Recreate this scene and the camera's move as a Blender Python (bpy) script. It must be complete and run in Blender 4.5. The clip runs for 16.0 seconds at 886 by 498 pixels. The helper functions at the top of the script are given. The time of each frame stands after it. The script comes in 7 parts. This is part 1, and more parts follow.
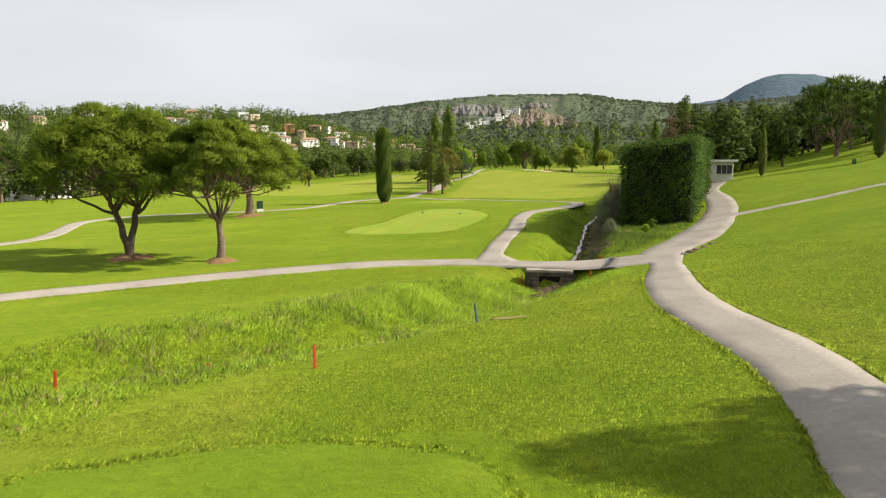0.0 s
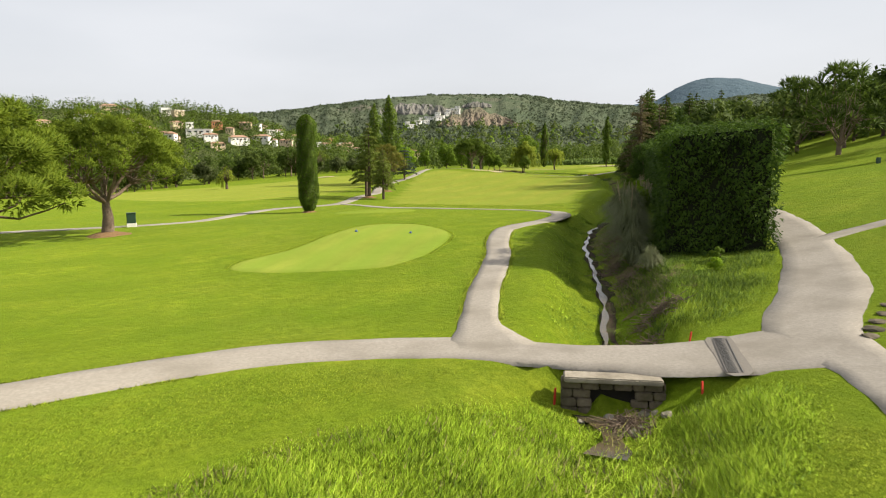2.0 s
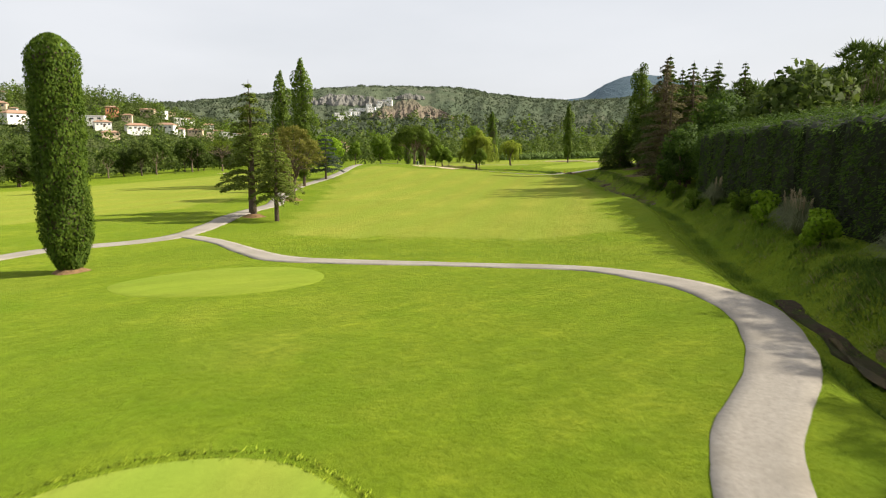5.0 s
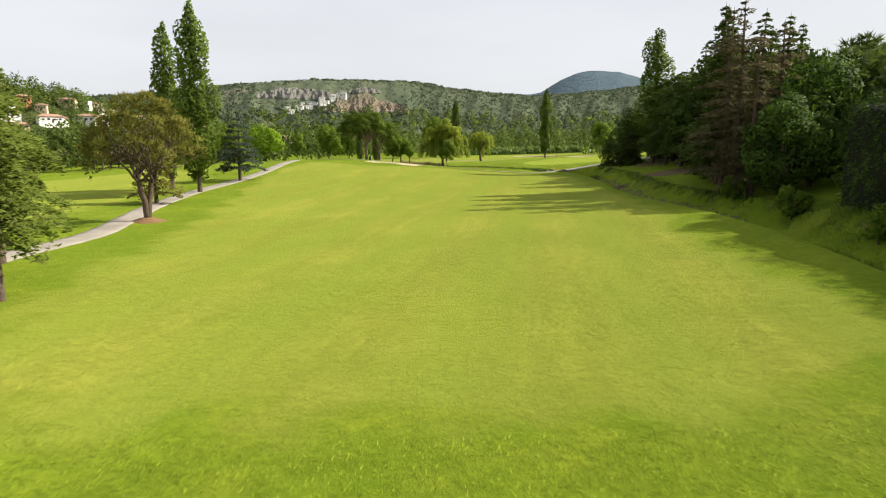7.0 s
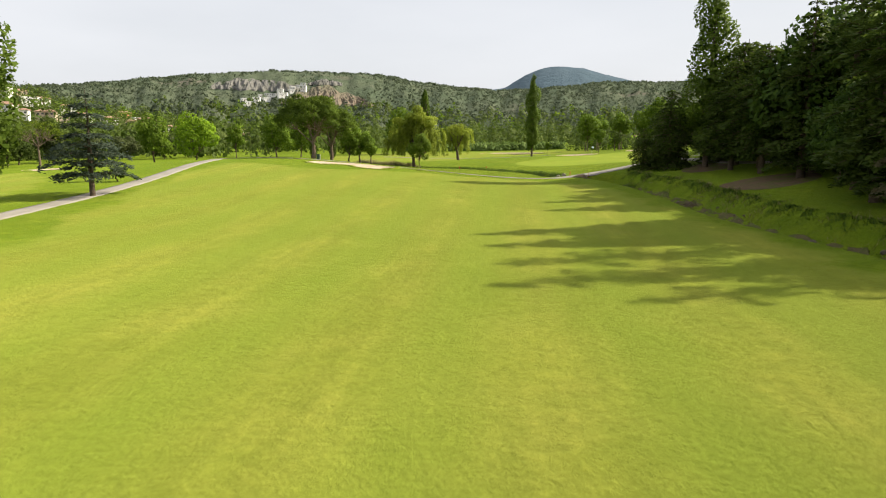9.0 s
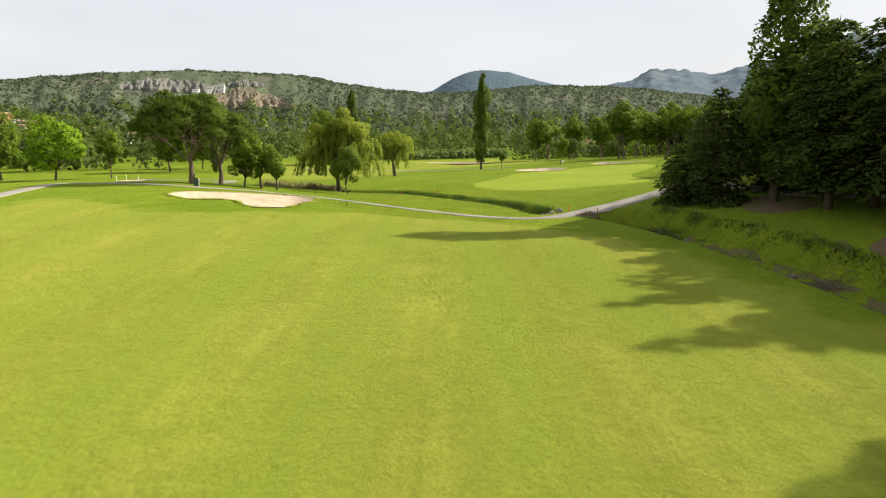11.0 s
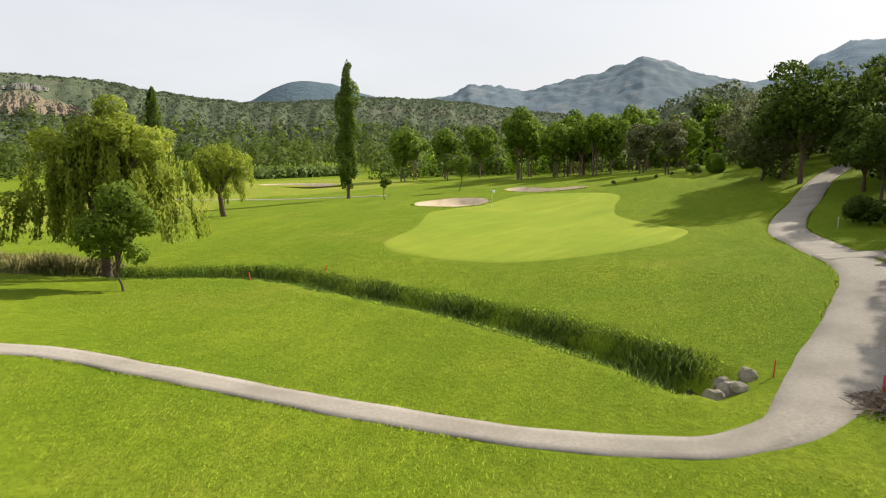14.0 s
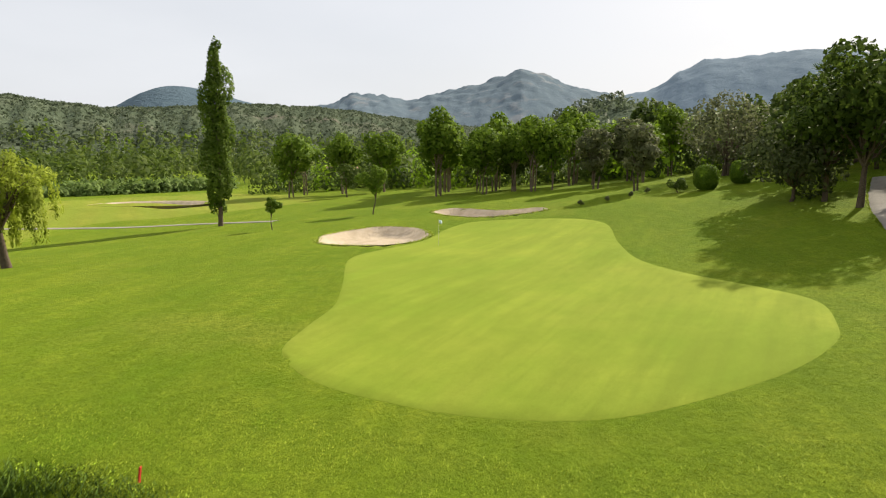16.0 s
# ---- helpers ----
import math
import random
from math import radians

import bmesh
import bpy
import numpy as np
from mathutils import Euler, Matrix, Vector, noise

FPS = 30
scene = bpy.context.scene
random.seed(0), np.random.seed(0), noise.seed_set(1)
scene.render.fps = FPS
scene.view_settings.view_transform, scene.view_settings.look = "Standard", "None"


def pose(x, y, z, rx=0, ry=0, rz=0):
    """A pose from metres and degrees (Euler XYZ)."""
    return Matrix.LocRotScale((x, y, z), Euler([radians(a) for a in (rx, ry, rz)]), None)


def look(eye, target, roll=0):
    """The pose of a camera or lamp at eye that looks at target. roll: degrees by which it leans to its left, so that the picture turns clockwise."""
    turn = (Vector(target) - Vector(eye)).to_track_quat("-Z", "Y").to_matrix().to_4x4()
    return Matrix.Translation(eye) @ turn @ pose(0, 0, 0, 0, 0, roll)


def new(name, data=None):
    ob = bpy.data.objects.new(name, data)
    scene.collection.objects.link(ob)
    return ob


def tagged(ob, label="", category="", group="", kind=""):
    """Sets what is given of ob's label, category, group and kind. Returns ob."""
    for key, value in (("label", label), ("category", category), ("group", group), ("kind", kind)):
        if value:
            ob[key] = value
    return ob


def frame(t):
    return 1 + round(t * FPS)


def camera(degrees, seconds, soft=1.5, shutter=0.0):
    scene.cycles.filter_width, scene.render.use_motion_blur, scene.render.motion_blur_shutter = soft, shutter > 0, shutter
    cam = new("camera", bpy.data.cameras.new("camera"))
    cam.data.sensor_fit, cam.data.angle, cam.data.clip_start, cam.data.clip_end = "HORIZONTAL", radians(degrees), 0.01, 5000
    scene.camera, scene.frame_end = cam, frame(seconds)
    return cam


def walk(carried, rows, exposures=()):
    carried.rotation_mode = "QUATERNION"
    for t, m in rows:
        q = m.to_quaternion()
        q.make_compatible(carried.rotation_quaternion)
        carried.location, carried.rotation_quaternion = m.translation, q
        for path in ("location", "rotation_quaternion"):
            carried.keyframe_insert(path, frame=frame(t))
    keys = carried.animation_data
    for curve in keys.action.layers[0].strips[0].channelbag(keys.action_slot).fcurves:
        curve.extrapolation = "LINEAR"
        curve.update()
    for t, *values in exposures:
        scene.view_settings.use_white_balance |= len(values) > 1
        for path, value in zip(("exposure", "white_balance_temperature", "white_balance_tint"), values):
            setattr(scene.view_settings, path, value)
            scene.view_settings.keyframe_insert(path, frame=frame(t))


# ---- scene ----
cam = camera(68.0, 16.0, soft=1.1, shutter=0.14)

# seconds, eye, target, roll
PATH = [
    (0, (-1.82, 7.041, 11.387), (-1.822, 9.02, 11.097), -0.6),
    (0.5, (-2.025, 13.004, 11.252), (-1.983, 14.982, 10.959), -0.4),
    (1, (-2.039, 19.111, 11.001), (-1.945, 21.088, 10.711), -0.7),
    (1.5, (-2.047, 25.827, 10.84), (-1.904, 27.801, 10.55), -0.6),
    (2, (-2.064, 32.694, 10.706), (-1.885, 34.664, 10.415), -0.4),
    (2.5, (-1.951, 40.153, 10.363), (-1.737, 42.12, 10.074), -0.3),
    (3, (-1.819, 48.462, 10.487), (-1.569, 50.424, 10.194), 0.0),
    (3.5, (-1.339, 57.422, 10.156), (-1.051, 59.379, 9.862), -0.1),
    (4, (-0.64, 66.746, 10.048), (-0.315, 68.697, 9.749), -0.0),
    (6.5, (6.926, 114.585, 8.934), (7.395, 116.503, 8.614), -0.1),
    (7, (8.791, 124.535, 8.606), (9.299, 126.443, 8.285), 0.0),
    (7.5, (10.917, 134.49, 8.285), (11.456, 136.388, 7.96), -0.0),
    (8, (12.943, 144.137, 8.186), (13.506, 146.028, 7.856), -0.0),
    (10.5, (24.583, 188.293, 9.63), (25.328, 190.119, 9.3), 0.7),
    (11, (27.299, 197.0, 10.115), (28.113, 198.798, 9.79), 0.5),
    (11.5, (29.968, 205.881, 10.497), (30.856, 207.644, 10.176), 0.8),
    (12, (32.489, 214.522, 10.722), (33.451, 216.247, 10.409), 0.7),
    (12.5, (34.676, 222.802, 10.844), (35.718, 224.482, 10.538), 0.9),
    (13, (37.376, 230.719, 11.166), (38.488, 232.353, 10.864), 0.8),
    (13.5, (40.342, 238.945, 11.083), (41.529, 240.527, 10.789), 0.4),
    (14, (43.888, 246.105, 10.999), (45.147, 247.633, 10.715), 0.5),
    (14.5, (47.689, 253.072, 11.12), (49.014, 254.544, 10.844), 0.7),
    (15, (51.673, 259.612, 11.285), (53.063, 261.024, 11.017), 0.6),
    (15.5, (55.74, 265.507, 11.385), (57.193, 266.856, 11.124), 0.7),
    (16, (60.079, 271.083, 11.331), (61.588, 272.371, 11.077), 0.5),
]
walk(cam, [(t, look(eye, target, roll)) for t, eye, target, roll in PATH],
     [(0, 0.83), (2, 0.83), (4, 0.85), (8, 0.88), (12.5, 0.89), (16, 0.85)])

# ---- sky and sun: hazy morning light from the east ----
SUN_TO = Vector((0.81, -0.055, 0.58)).normalized()
world = bpy.data.worlds.new("world")
scene.world = world
world.use_nodes = True
wt = world.node_tree
wt.nodes.clear()
sky = wt.nodes.new("ShaderNodeTexSky")
sky.sky_type, sky.sun_disc = "NISHITA", False
sky.sun_elevation, sky.sun_rotation = math.asin(SUN_TO.z), math.atan2(SUN_TO.x, SUN_TO.y)
sky.dust_density, sky.air_density, sky.ozone_density = 4.0, 1.0, 1.0
w_co = wt.nodes.new("ShaderNodeTexCoord")
w_map = wt.nodes.new("ShaderNodeMapping")
w_map.inputs["Scale"].default_value = (1.2, 1.2, 4.0)
w_noise = wt.nodes.new("ShaderNodeTexNoise")
w_noise.inputs["Scale"].default_value, w_noise.inputs["Detail"].default_value = 1.6, 5.0
w_ramp = wt.nodes.new("ShaderNodeMapRange")
w_ramp.inputs["From Min"].default_value, w_ramp.inputs["From Max"].default_value = 0.3, 0.7
w_ramp.inputs["To Min"].default_value, w_ramp.inputs["To Max"].default_value = 0.72, 0.9
w_mix = wt.nodes.new("ShaderNodeMix")
w_mix.data_type = "RGBA"
w_mix.inputs["B"].default_value = (7.9, 8.05, 8.4, 1)      # thin high cloud
w_bg = wt.nodes.new("ShaderNodeBackground")
w_bg.inputs["Strength"].default_value = 0.063
w_out = wt.nodes.new("ShaderNodeOutputWorld")
wt.links.new(w_co.outputs["Generated"], w_map.inputs["Vector"])
wt.links.new(w_map.outputs["Vector"], w_noise.inputs["Vector"])
wt.links.new(w_noise.outputs["Fac"], w_ramp.inputs["Value"])
wt.links.new(w_ramp.outputs["Result"], w_mix.inputs["Factor"])
wt.links.new(sky.outputs["Color"], w_mix.inputs["A"])
wt.links.new(w_mix.outputs["Result"], w_bg.inputs["Color"])
wt.links.new(w_bg.outputs["Background"], w_out.inputs["Surface"])
sun = new("sun", bpy.data.lights.new("sun", "SUN"))
sun.data.energy, sun.data.angle, sun.data.color = 5.0, radians(1.0), (1.0, 0.92, 0.76)
sun.matrix_world = look(SUN_TO * 100, (0, 0, 0))
scene.view_settings.exposure = 0.83

# ---- materials ----


def base_mat(name, rough=0.9, spec=0.2):
    m = bpy.data.materials.new(name)
    m.use_nodes = True
    nt = m.node_tree
    b = nt.nodes["Principled BSDF"]
    b.inputs["Roughness"].default_value = rough
    b.inputs["Specular IOR Level"].default_value = spec
    b.inputs["Diffuse Roughness"].default_value = 0.35 if rough > 0.9 else 0.0
    return m, nt, b


def noise_fac(nt, scale, detail=4.0, lo=0.35, hi=0.65, stretch=None, rough=0.55):
    """A noise in world metres, spread to 0..1."""
    g = nt.nodes.new("ShaderNodeNewGeometry")
    n = nt.nodes.new("ShaderNodeTexNoise")
    n.inputs["Scale"].default_value, n.inputs["Detail"].default_value = scale, detail
    n.inputs["Roughness"].default_value = rough
    if stretch:
        mp = nt.nodes.new("ShaderNodeMapping")
        mp.vector_type = "TEXTURE"
        mp.inputs["Scale"].default_value = [1 / v for v in stretch[:3]]
        mp.inputs["Rotation"].default_value = (0, 0, radians(stretch[3]))
        nt.links.new(g.outputs["Position"], mp.inputs["Vector"])
        nt.links.new(mp.outputs["Vector"], n.inputs["Vector"])
    else:
        nt.links.new(g.outputs["Position"], n.inputs["Vector"])
    r = nt.nodes.new("ShaderNodeMapRange")
    r.inputs["From Min"].default_value, r.inputs["From Max"].default_value = lo, hi
    nt.links.new(n.outputs["Fac"], r.inputs["Value"])
    return r.outputs["Result"]


def mixed(nt, fac, a, b):
    """Colour a where fac is 0, b where it is 1; a and b are colours or sockets."""
    x = nt.nodes.new("ShaderNodeMix")
    x.data_type = "RGBA"
    nt.links.new(fac, x.inputs["Factor"])
    for key, v in (("A", a), ("B", b)):
        if isinstance(v, (tuple, list)):
            x.inputs[key].default_value = (*v, 1)
        else:
            nt.links.new(v, x.inputs[key])
    return x.outputs["Result"]


def scaled(nt, fac, k):
    x = nt.nodes.new("ShaderNodeMath")
    x.operation = "MULTIPLY"
    x.inputs[1].default_value = k
    nt.links.new(fac, x.inputs[0])
    return x.outputs[0]


def bump(nt, b, fac, strength=0.5, dist=0.05):
    x = nt.nodes.new("ShaderNodeBump")
    x.inputs["Strength"].default_value, x.inputs["Distance"].default_value = strength, dist
    nt.links.new(fac, x.inputs["Height"])
    nt.links.new(x.outputs["Normal"], b.inputs["Normal"])


def turf(nt, c1, c2, c3, grain, patch, dry=None, clump=0.55, turn=12, stripe=0.0):
    """Colour of turf: two greens in patches, mowing streaks, a clumpy blade grain, a dry tint in places. Also gives the grain."""
    col = mixed(nt, noise_fac(nt, 0.06, 3), c1, c2)
    col = mixed(nt, scaled(nt, noise_fac(nt, patch, 5), 0.75), col, c3)
    col = mixed(nt, scaled(nt, noise_fac(nt, 0.14, 7, 0.42, 0.62, (1.0, 0.55, 1.0, turn + 90), 0.62), 0.62), col, (c2[0] * 0.66, c2[1] * 0.78, c2[2] * 0.6))
    streak = noise_fac(nt, 0.3, 4, 0.42, 0.6, (0.22, 1.5, 1, turn))
    col = mixed(nt, scaled(nt, streak, 0.42), col, tuple(v * 0.72 for v in c1))
    comb = noise_fac(nt, 0.55, 5, 0.4, 0.64, (0.16, 2.2, 1, turn), 0.7)
    col = mixed(nt, scaled(nt, comb, 0.36), col, tuple(v * 0.6 for v in c2))
    if dry:
        col = mixed(nt, scaled(nt, noise_fac(nt, 0.11, 5, 0.56, 0.78), 0.42), col, dry)
    mid = noise_fac(nt, 1.3, 6, 0.40, 0.62, None, 0.72)
    col = mixed(nt, scaled(nt, mid, 0.52 * clump), col, tuple(v * 0.5 for v in c2))
    if stripe:
        g = nt.nodes.new("ShaderNodeNewGeometry")
        mp = nt.nodes.new("ShaderNodeMapping")
        mp.inputs["Rotation"].default_value = (0, 0, radians(-turn))
        wv = nt.nodes.new("ShaderNodeTexWave")
        wv.inputs["Scale"].default_value, wv.inputs["Distortion"].default_value, wv.inputs["Detail"].default_value = stripe, 0.6, 2.0
        wv.bands_direction = "Y"
        wv.inputs["Detail Scale"].default_value = 0.6
        nt.links.new(g.outputs["Position"], mp.inputs["Vector"])
        nt.links.new(mp.outputs["Vector"], wv.inputs["Vector"])
        col = mixed(nt, scaled(nt, wv.outputs["Fac"], 0.6), col, (c1[0] * 0.64, c1[1] * 0.8, c1[2] * 0.65))
    fine = noise_fac(nt, grain, 6, 0.3, 0.7, None, 0.8)
    col = mixed(nt, scaled(nt, fine, clump), col, tuple(v * 0.42 for v in c2))
    both = nt.nodes.new("ShaderNodeMath")
    both.operation = "MULTIPLY_ADD"
    both.inputs[1].default_value = -0.45
    nt.links.new(mid, both.inputs[0])
    nt.links.new(scaled(nt, fine, -0.5), both.inputs[2])
    return col, both.outputs[0]


def soft_blades(b):
    """Turf is fuzzy: blade tips catch the light when seen along the ground."""
    b.inputs["Sheen Weight"].default_value, b.inputs["Sheen Roughness"].default_value = 0.11, 0.4
    b.inputs["Sheen Tint"].default_value = (0.75, 0.95, 0.15, 1)


def grass_mat(name, *args, relief=0.02, **more):
    m, nt, b = base_mat(name, 0.95, 0.03)
    soft_blades(b)
    col, fine = turf(nt, *args, **more)
    nt.links.new(col, b.inputs["Base Color"])
    bump(nt, b, fine, 0.8, relief)
    return m


def course_mat():
    """Rough and fairway turf on one sheet; the share of close-mown turf is stored with the ground."""
    m, nt, b = base_mat("course_turf", 0.95, 0.03)
    soft_blades(b)
    rough, fine = turf(nt, (0.215, 0.288, 0.015), (0.142, 0.226, 0.010), (0.285, 0.318, 0.026), 4.0, 0.45, (0.31, 0.29, 0.05), 0.8, 35)
    mown, _ = turf(nt, (0.30, 0.318, 0.042), (0.248, 0.284, 0.034), (0.352, 0.342, 0.058), 5.0, 0.3, (0.36, 0.34, 0.07), 0.55, 66, 0.045)
    at = nt.nodes.new("ShaderNodeAttribute")
    at.attribute_name = "mown"
    edge = nt.nodes.new("ShaderNodeMath")
    edge.operation = "MULTIPLY_ADD"
    edge.inputs[1].default_value, edge.inputs[2].default_value = 0.5, -0.25
    nt.links.new(noise_fac(nt, 0.25, 4, 0.3, 0.7), edge.inputs[0])
    add = nt.nodes.new("ShaderNodeMath")
    add.operation, add.use_clamp = "ADD", True
    nt.links.new(at.outputs["Fac"], add.inputs[0])
    nt.links.new(edge.outputs[0], add.inputs[1])
    rng_ = nt.nodes.new("ShaderNodeMapRange")
    rng_.interpolation_type = "SMOOTHSTEP"
    rng_.inputs["From Min"].default_value, rng_.inputs["From Max"].default_value = 0.3, 0.7
    nt.links.new(add.outputs[0], rng_.inputs["Value"])
    nt.links.new(mixed(nt, rng_.outputs["Result"], rough, mown), b.inputs["Base Color"])
    bump(nt, b, fine, 0.7, 0.11)
    return m


M = {}
M["rough"] = course_mat()
M["green"] = grass_mat("putting_turf", (0.265, 0.325, 0.034), (0.235, 0.30, 0.030), (0.30, 0.335, 0.042), 12.0, 0.2, (0.32, 0.335, 0.05), 0.28, relief=0.01)
M["tee"] = grass_mat("tee_turf", (0.265, 0.318, 0.044), (0.23, 0.295, 0.038), (0.29, 0.318, 0.055), 10.0, 0.25, (0.31, 0.34, 0.05), 0.36, relief=0.015, turn=72, stripe=0.085)
M["soft_tee"] = grass_mat("old_tee_turf", (0.225, 0.29, 0.03), (0.19, 0.265, 0.025), (0.26, 0.30, 0.036), 6.0, 0.3, (0.29, 0.30, 0.05), 0.4, relief=0.03)
M["first_tee"] = grass_mat("longer_tee_turf", (0.19, 0.275, 0.016), (0.15, 0.24, 0.014), (0.235, 0.295, 0.022), 5.0, 0.35, None, 0.6, relief=0.08)


def blade_mat(name, c1, c2, thru=0.42):
    m, nt, b = base_mat(name, 0.75, 0.15)
    g = nt.nodes.new("ShaderNodeNewGeometry")
    col = mixed(nt, g.outputs["Random Per Island"], c1, c2)
    col = mixed(nt, scaled(nt, noise_fac(nt, 0.35, 3), 0.6), col, tuple(v * 0.6 for v in c1))
    nt.links.new(col, b.inputs["Base Color"])
    t = nt.nodes.new("ShaderNodeBsdfTranslucent")
    nt.links.new(col, t.inputs["Color"])
    x = nt.nodes.new("ShaderNodeMixShader")
    x.inputs["Fac"].default_value = thru
    nt.links.new(b.outputs["BSDF"], x.inputs[1])
    nt.links.new(t.outputs["BSDF"], x.inputs[2])
    nt.links.new(x.outputs["Shader"], nt.nodes["Material Output"].inputs["Surface"])
    return m


M["tall_grass"] = blade_mat("tall_grass", (0.37, 0.58, 0.03), (0.54, 0.66, 0.08), 0.45)
M["weed"] = blade_mat("ditch_weed", (0.062, 0.115, 0.012), (0.125, 0.195, 0.022), 0.25)
M["turf_blade"] = blade_mat("turf_blade", (0.25, 0.345, 0.018), (0.37, 0.425, 0.04), 0.25)
M["dry_grass"] = blade_mat("dry_grass", (0.30, 0.27, 0.10), (0.22, 0.22, 0.07), 0.2)
M["dark_grass"] = blade_mat("dark_grass", (0.11, 0.20, 0.016), (0.20, 0.30, 0.03), 0.2)
M["pine"] = blade_mat("pine_needles", (0.10, 0.155, 0.012), (0.225, 0.28, 0.026))
M["dark_pine"] = blade_mat("dark_pine_needles", (0.05, 0.085, 0.012), (0.10, 0.15, 0.02))
M["mid_pine"] = blade_mat("umbrella_pine_needles", (0.07, 0.115, 0.012), (0.145, 0.205, 0.022))
M["cypress"] = blade_mat("cypress_leaf", (0.06, 0.11, 0.012), (0.13, 0.19, 0.018))
M["poplar"] = blade_mat("poplar_leaf", (0.085, 0.14, 0.016), (0.165, 0.23, 0.034))
M["cedar"] = blade_mat("cedar_needles", (0.11, 0.155, 0.02), (0.18, 0.22, 0.04))
M["yellow"] = blade_mat("yellow_conifer", (0.15, 0.155, 0.025), (0.23, 0.22, 0.045))
M["blue_cedar"] = blade_mat("blue_cedar_needles", (0.06, 0.085, 0.055), (0.10, 0.13, 0.085))
M["broad"] = blade_mat("broad_leaf", (0.095, 0.165, 0.012), (0.185, 0.265, 0.026))
M["bright"] = blade_mat("bright_leaf", (0.16, 0.28, 0.010), (0.26, 0.38, 0.025))
M["dark"] = blade_mat("dark_leaf", (0.052, 0.086, 0.012), (0.108, 0.152, 0.022))
M["olive"] = blade_mat("olive_leaf", (0.11, 0.125, 0.055), (0.17, 0.18, 0.085))
M["willow"] = blade_mat("willow_leaf", (0.22, 0.28, 0.02), (0.33, 0.38, 0.055))
M["sapling"] = blade_mat("sapling_leaf", (0.115, 0.18, 0.018), (0.20, 0.275, 0.035))
M["hill_oak"] = blade_mat("hill_oak_leaf", (0.05, 0.082, 0.014), (0.105, 0.145, 0.026))
M["hedge"] = blade_mat("hedge_leaf", (0.038, 0.074, 0.012), (0.095, 0.16, 0.018))
# Solid core of the hedge, coloured near-black as the shade between its leaves.
M["hedge_core"] = blade_mat("hedge_inner_shade", (0.012, 0.016, 0.007), (0.02, 0.024, 0.010), 0.0)
M["broad_dull"] = blade_mat("dull_oak_leaf", (0.065, 0.10, 0.018), (0.125, 0.165, 0.03))
M["olive_dull"] = blade_mat("grey_oak_leaf", (0.075, 0.095, 0.034), (0.12, 0.145, 0.05))
M["bank_blade"] = blade_mat("bank_blade", (0.19, 0.30, 0.018), (0.30, 0.39, 0.04), 0.35)
M["litter"] = blade_mat("dead_stalks", (0.15, 0.115, 0.06), (0.25, 0.20, 0.115), 0.1)
M["brown_con"] = blade_mat("browning_conifer", (0.10, 0.088, 0.04), (0.155, 0.135, 0.06))
M["wood"] = blade_mat("far_wood", (0.075, 0.115, 0.022), (0.15, 0.185, 0.045))
# Far scrub and pines: greens greyed to hold some distance haze.
M["scrub"] = blade_mat("hazed_scrub", (0.088, 0.114, 0.064), (0.112, 0.136, 0.078), 0.4)
M["scrub_dark"] = blade_mat("hazed_pines", (0.07, 0.094, 0.054), (0.092, 0.116, 0.066), 0.4)
M["reed"] = blade_mat("vineyard_leaf", (0.12, 0.19, 0.04), (0.17, 0.23, 0.06))
M["pampas"] = blade_mat("pampas_leaf", (0.16, 0.185, 0.09), (0.27, 0.28, 0.16))
M["plume"] = blade_mat("pampas_plume", (0.36, 0.29, 0.18), (0.46, 0.38, 0.25))


def plain_mat(name, c1, c2, scale=3.0, rough=0.85, relief=0.02, spec=0.25, c3=None, s3=0.4):
    """A surface of two tones in grain, with a third in larger stains."""
    m, nt, b = base_mat(name, rough, spec)
    f = noise_fac(nt, scale, 6, 0.3, 0.7, None, 0.65)
    col = mixed(nt, f, c1, c2)
    if c3:
        col = mixed(nt, scaled(nt, noise_fac(nt, s3, 4, 0.45, 0.7), 0.8), col, c3)
    nt.links.new(col, b.inputs["Base Color"])
    bump(nt, b, f, 0.6, relief)
    return m


M["path"] = plain_mat("worn_tarmac", (0.24, 0.216, 0.186), (0.33, 0.30, 0.26), 7.0, 0.95, 0.008, 0.12, (0.205, 0.183, 0.152), 0.35)
M["sand"] = plain_mat("bunker_sand", (0.46, 0.37, 0.26), (0.56, 0.465, 0.345), 1.4, 1.0, 0.14, 0.03, (0.40, 0.32, 0.22), 0.5)
M["bark"] = plain_mat("bark", (0.07, 0.052, 0.038), (0.16, 0.12, 0.088), 7.0, 0.95, 0.07, 0.1)
M["pale_bark"] = plain_mat("pale_bark", (0.27, 0.205, 0.15), (0.085, 0.062, 0.046), 6.0, 0.95, 0.08, 0.1, (0.16, 0.115, 0.08), 1.5)
M["mulch"] = plain_mat("mulch", (0.27, 0.165, 0.085), (0.14, 0.09, 0.045), 5.0, 1.0, 0.08, 0.05)
M["straw"] = plain_mat("dry_cut_grass", (0.30, 0.25, 0.10), (0.20, 0.23, 0.05), 4.0, 1.0, 0.06, 0.05, (0.22, 0.15, 0.08), 1.0)
M["soil"] = plain_mat("soil", (0.065, 0.048, 0.032), (0.035, 0.028, 0.02), 3.0, 1.0, 0.08, 0.05, (0.04, 0.055, 0.015), 0.6)
M["earth"] = plain_mat("bare_earth", (0.16, 0.105, 0.065), (0.10, 0.075, 0.045), 2.0, 1.0, 0.05, 0.05, (0.09, 0.13, 0.02), 0.5)
# Near-black fill for the culvert mouth: the shade inside it is this colour.
M["void"] = plain_mat("culvert_mouth_shade", (0.012, 0.011, 0.01), (0.02, 0.018, 0.015), 3.0, 0.9, 0.02, 0.1)
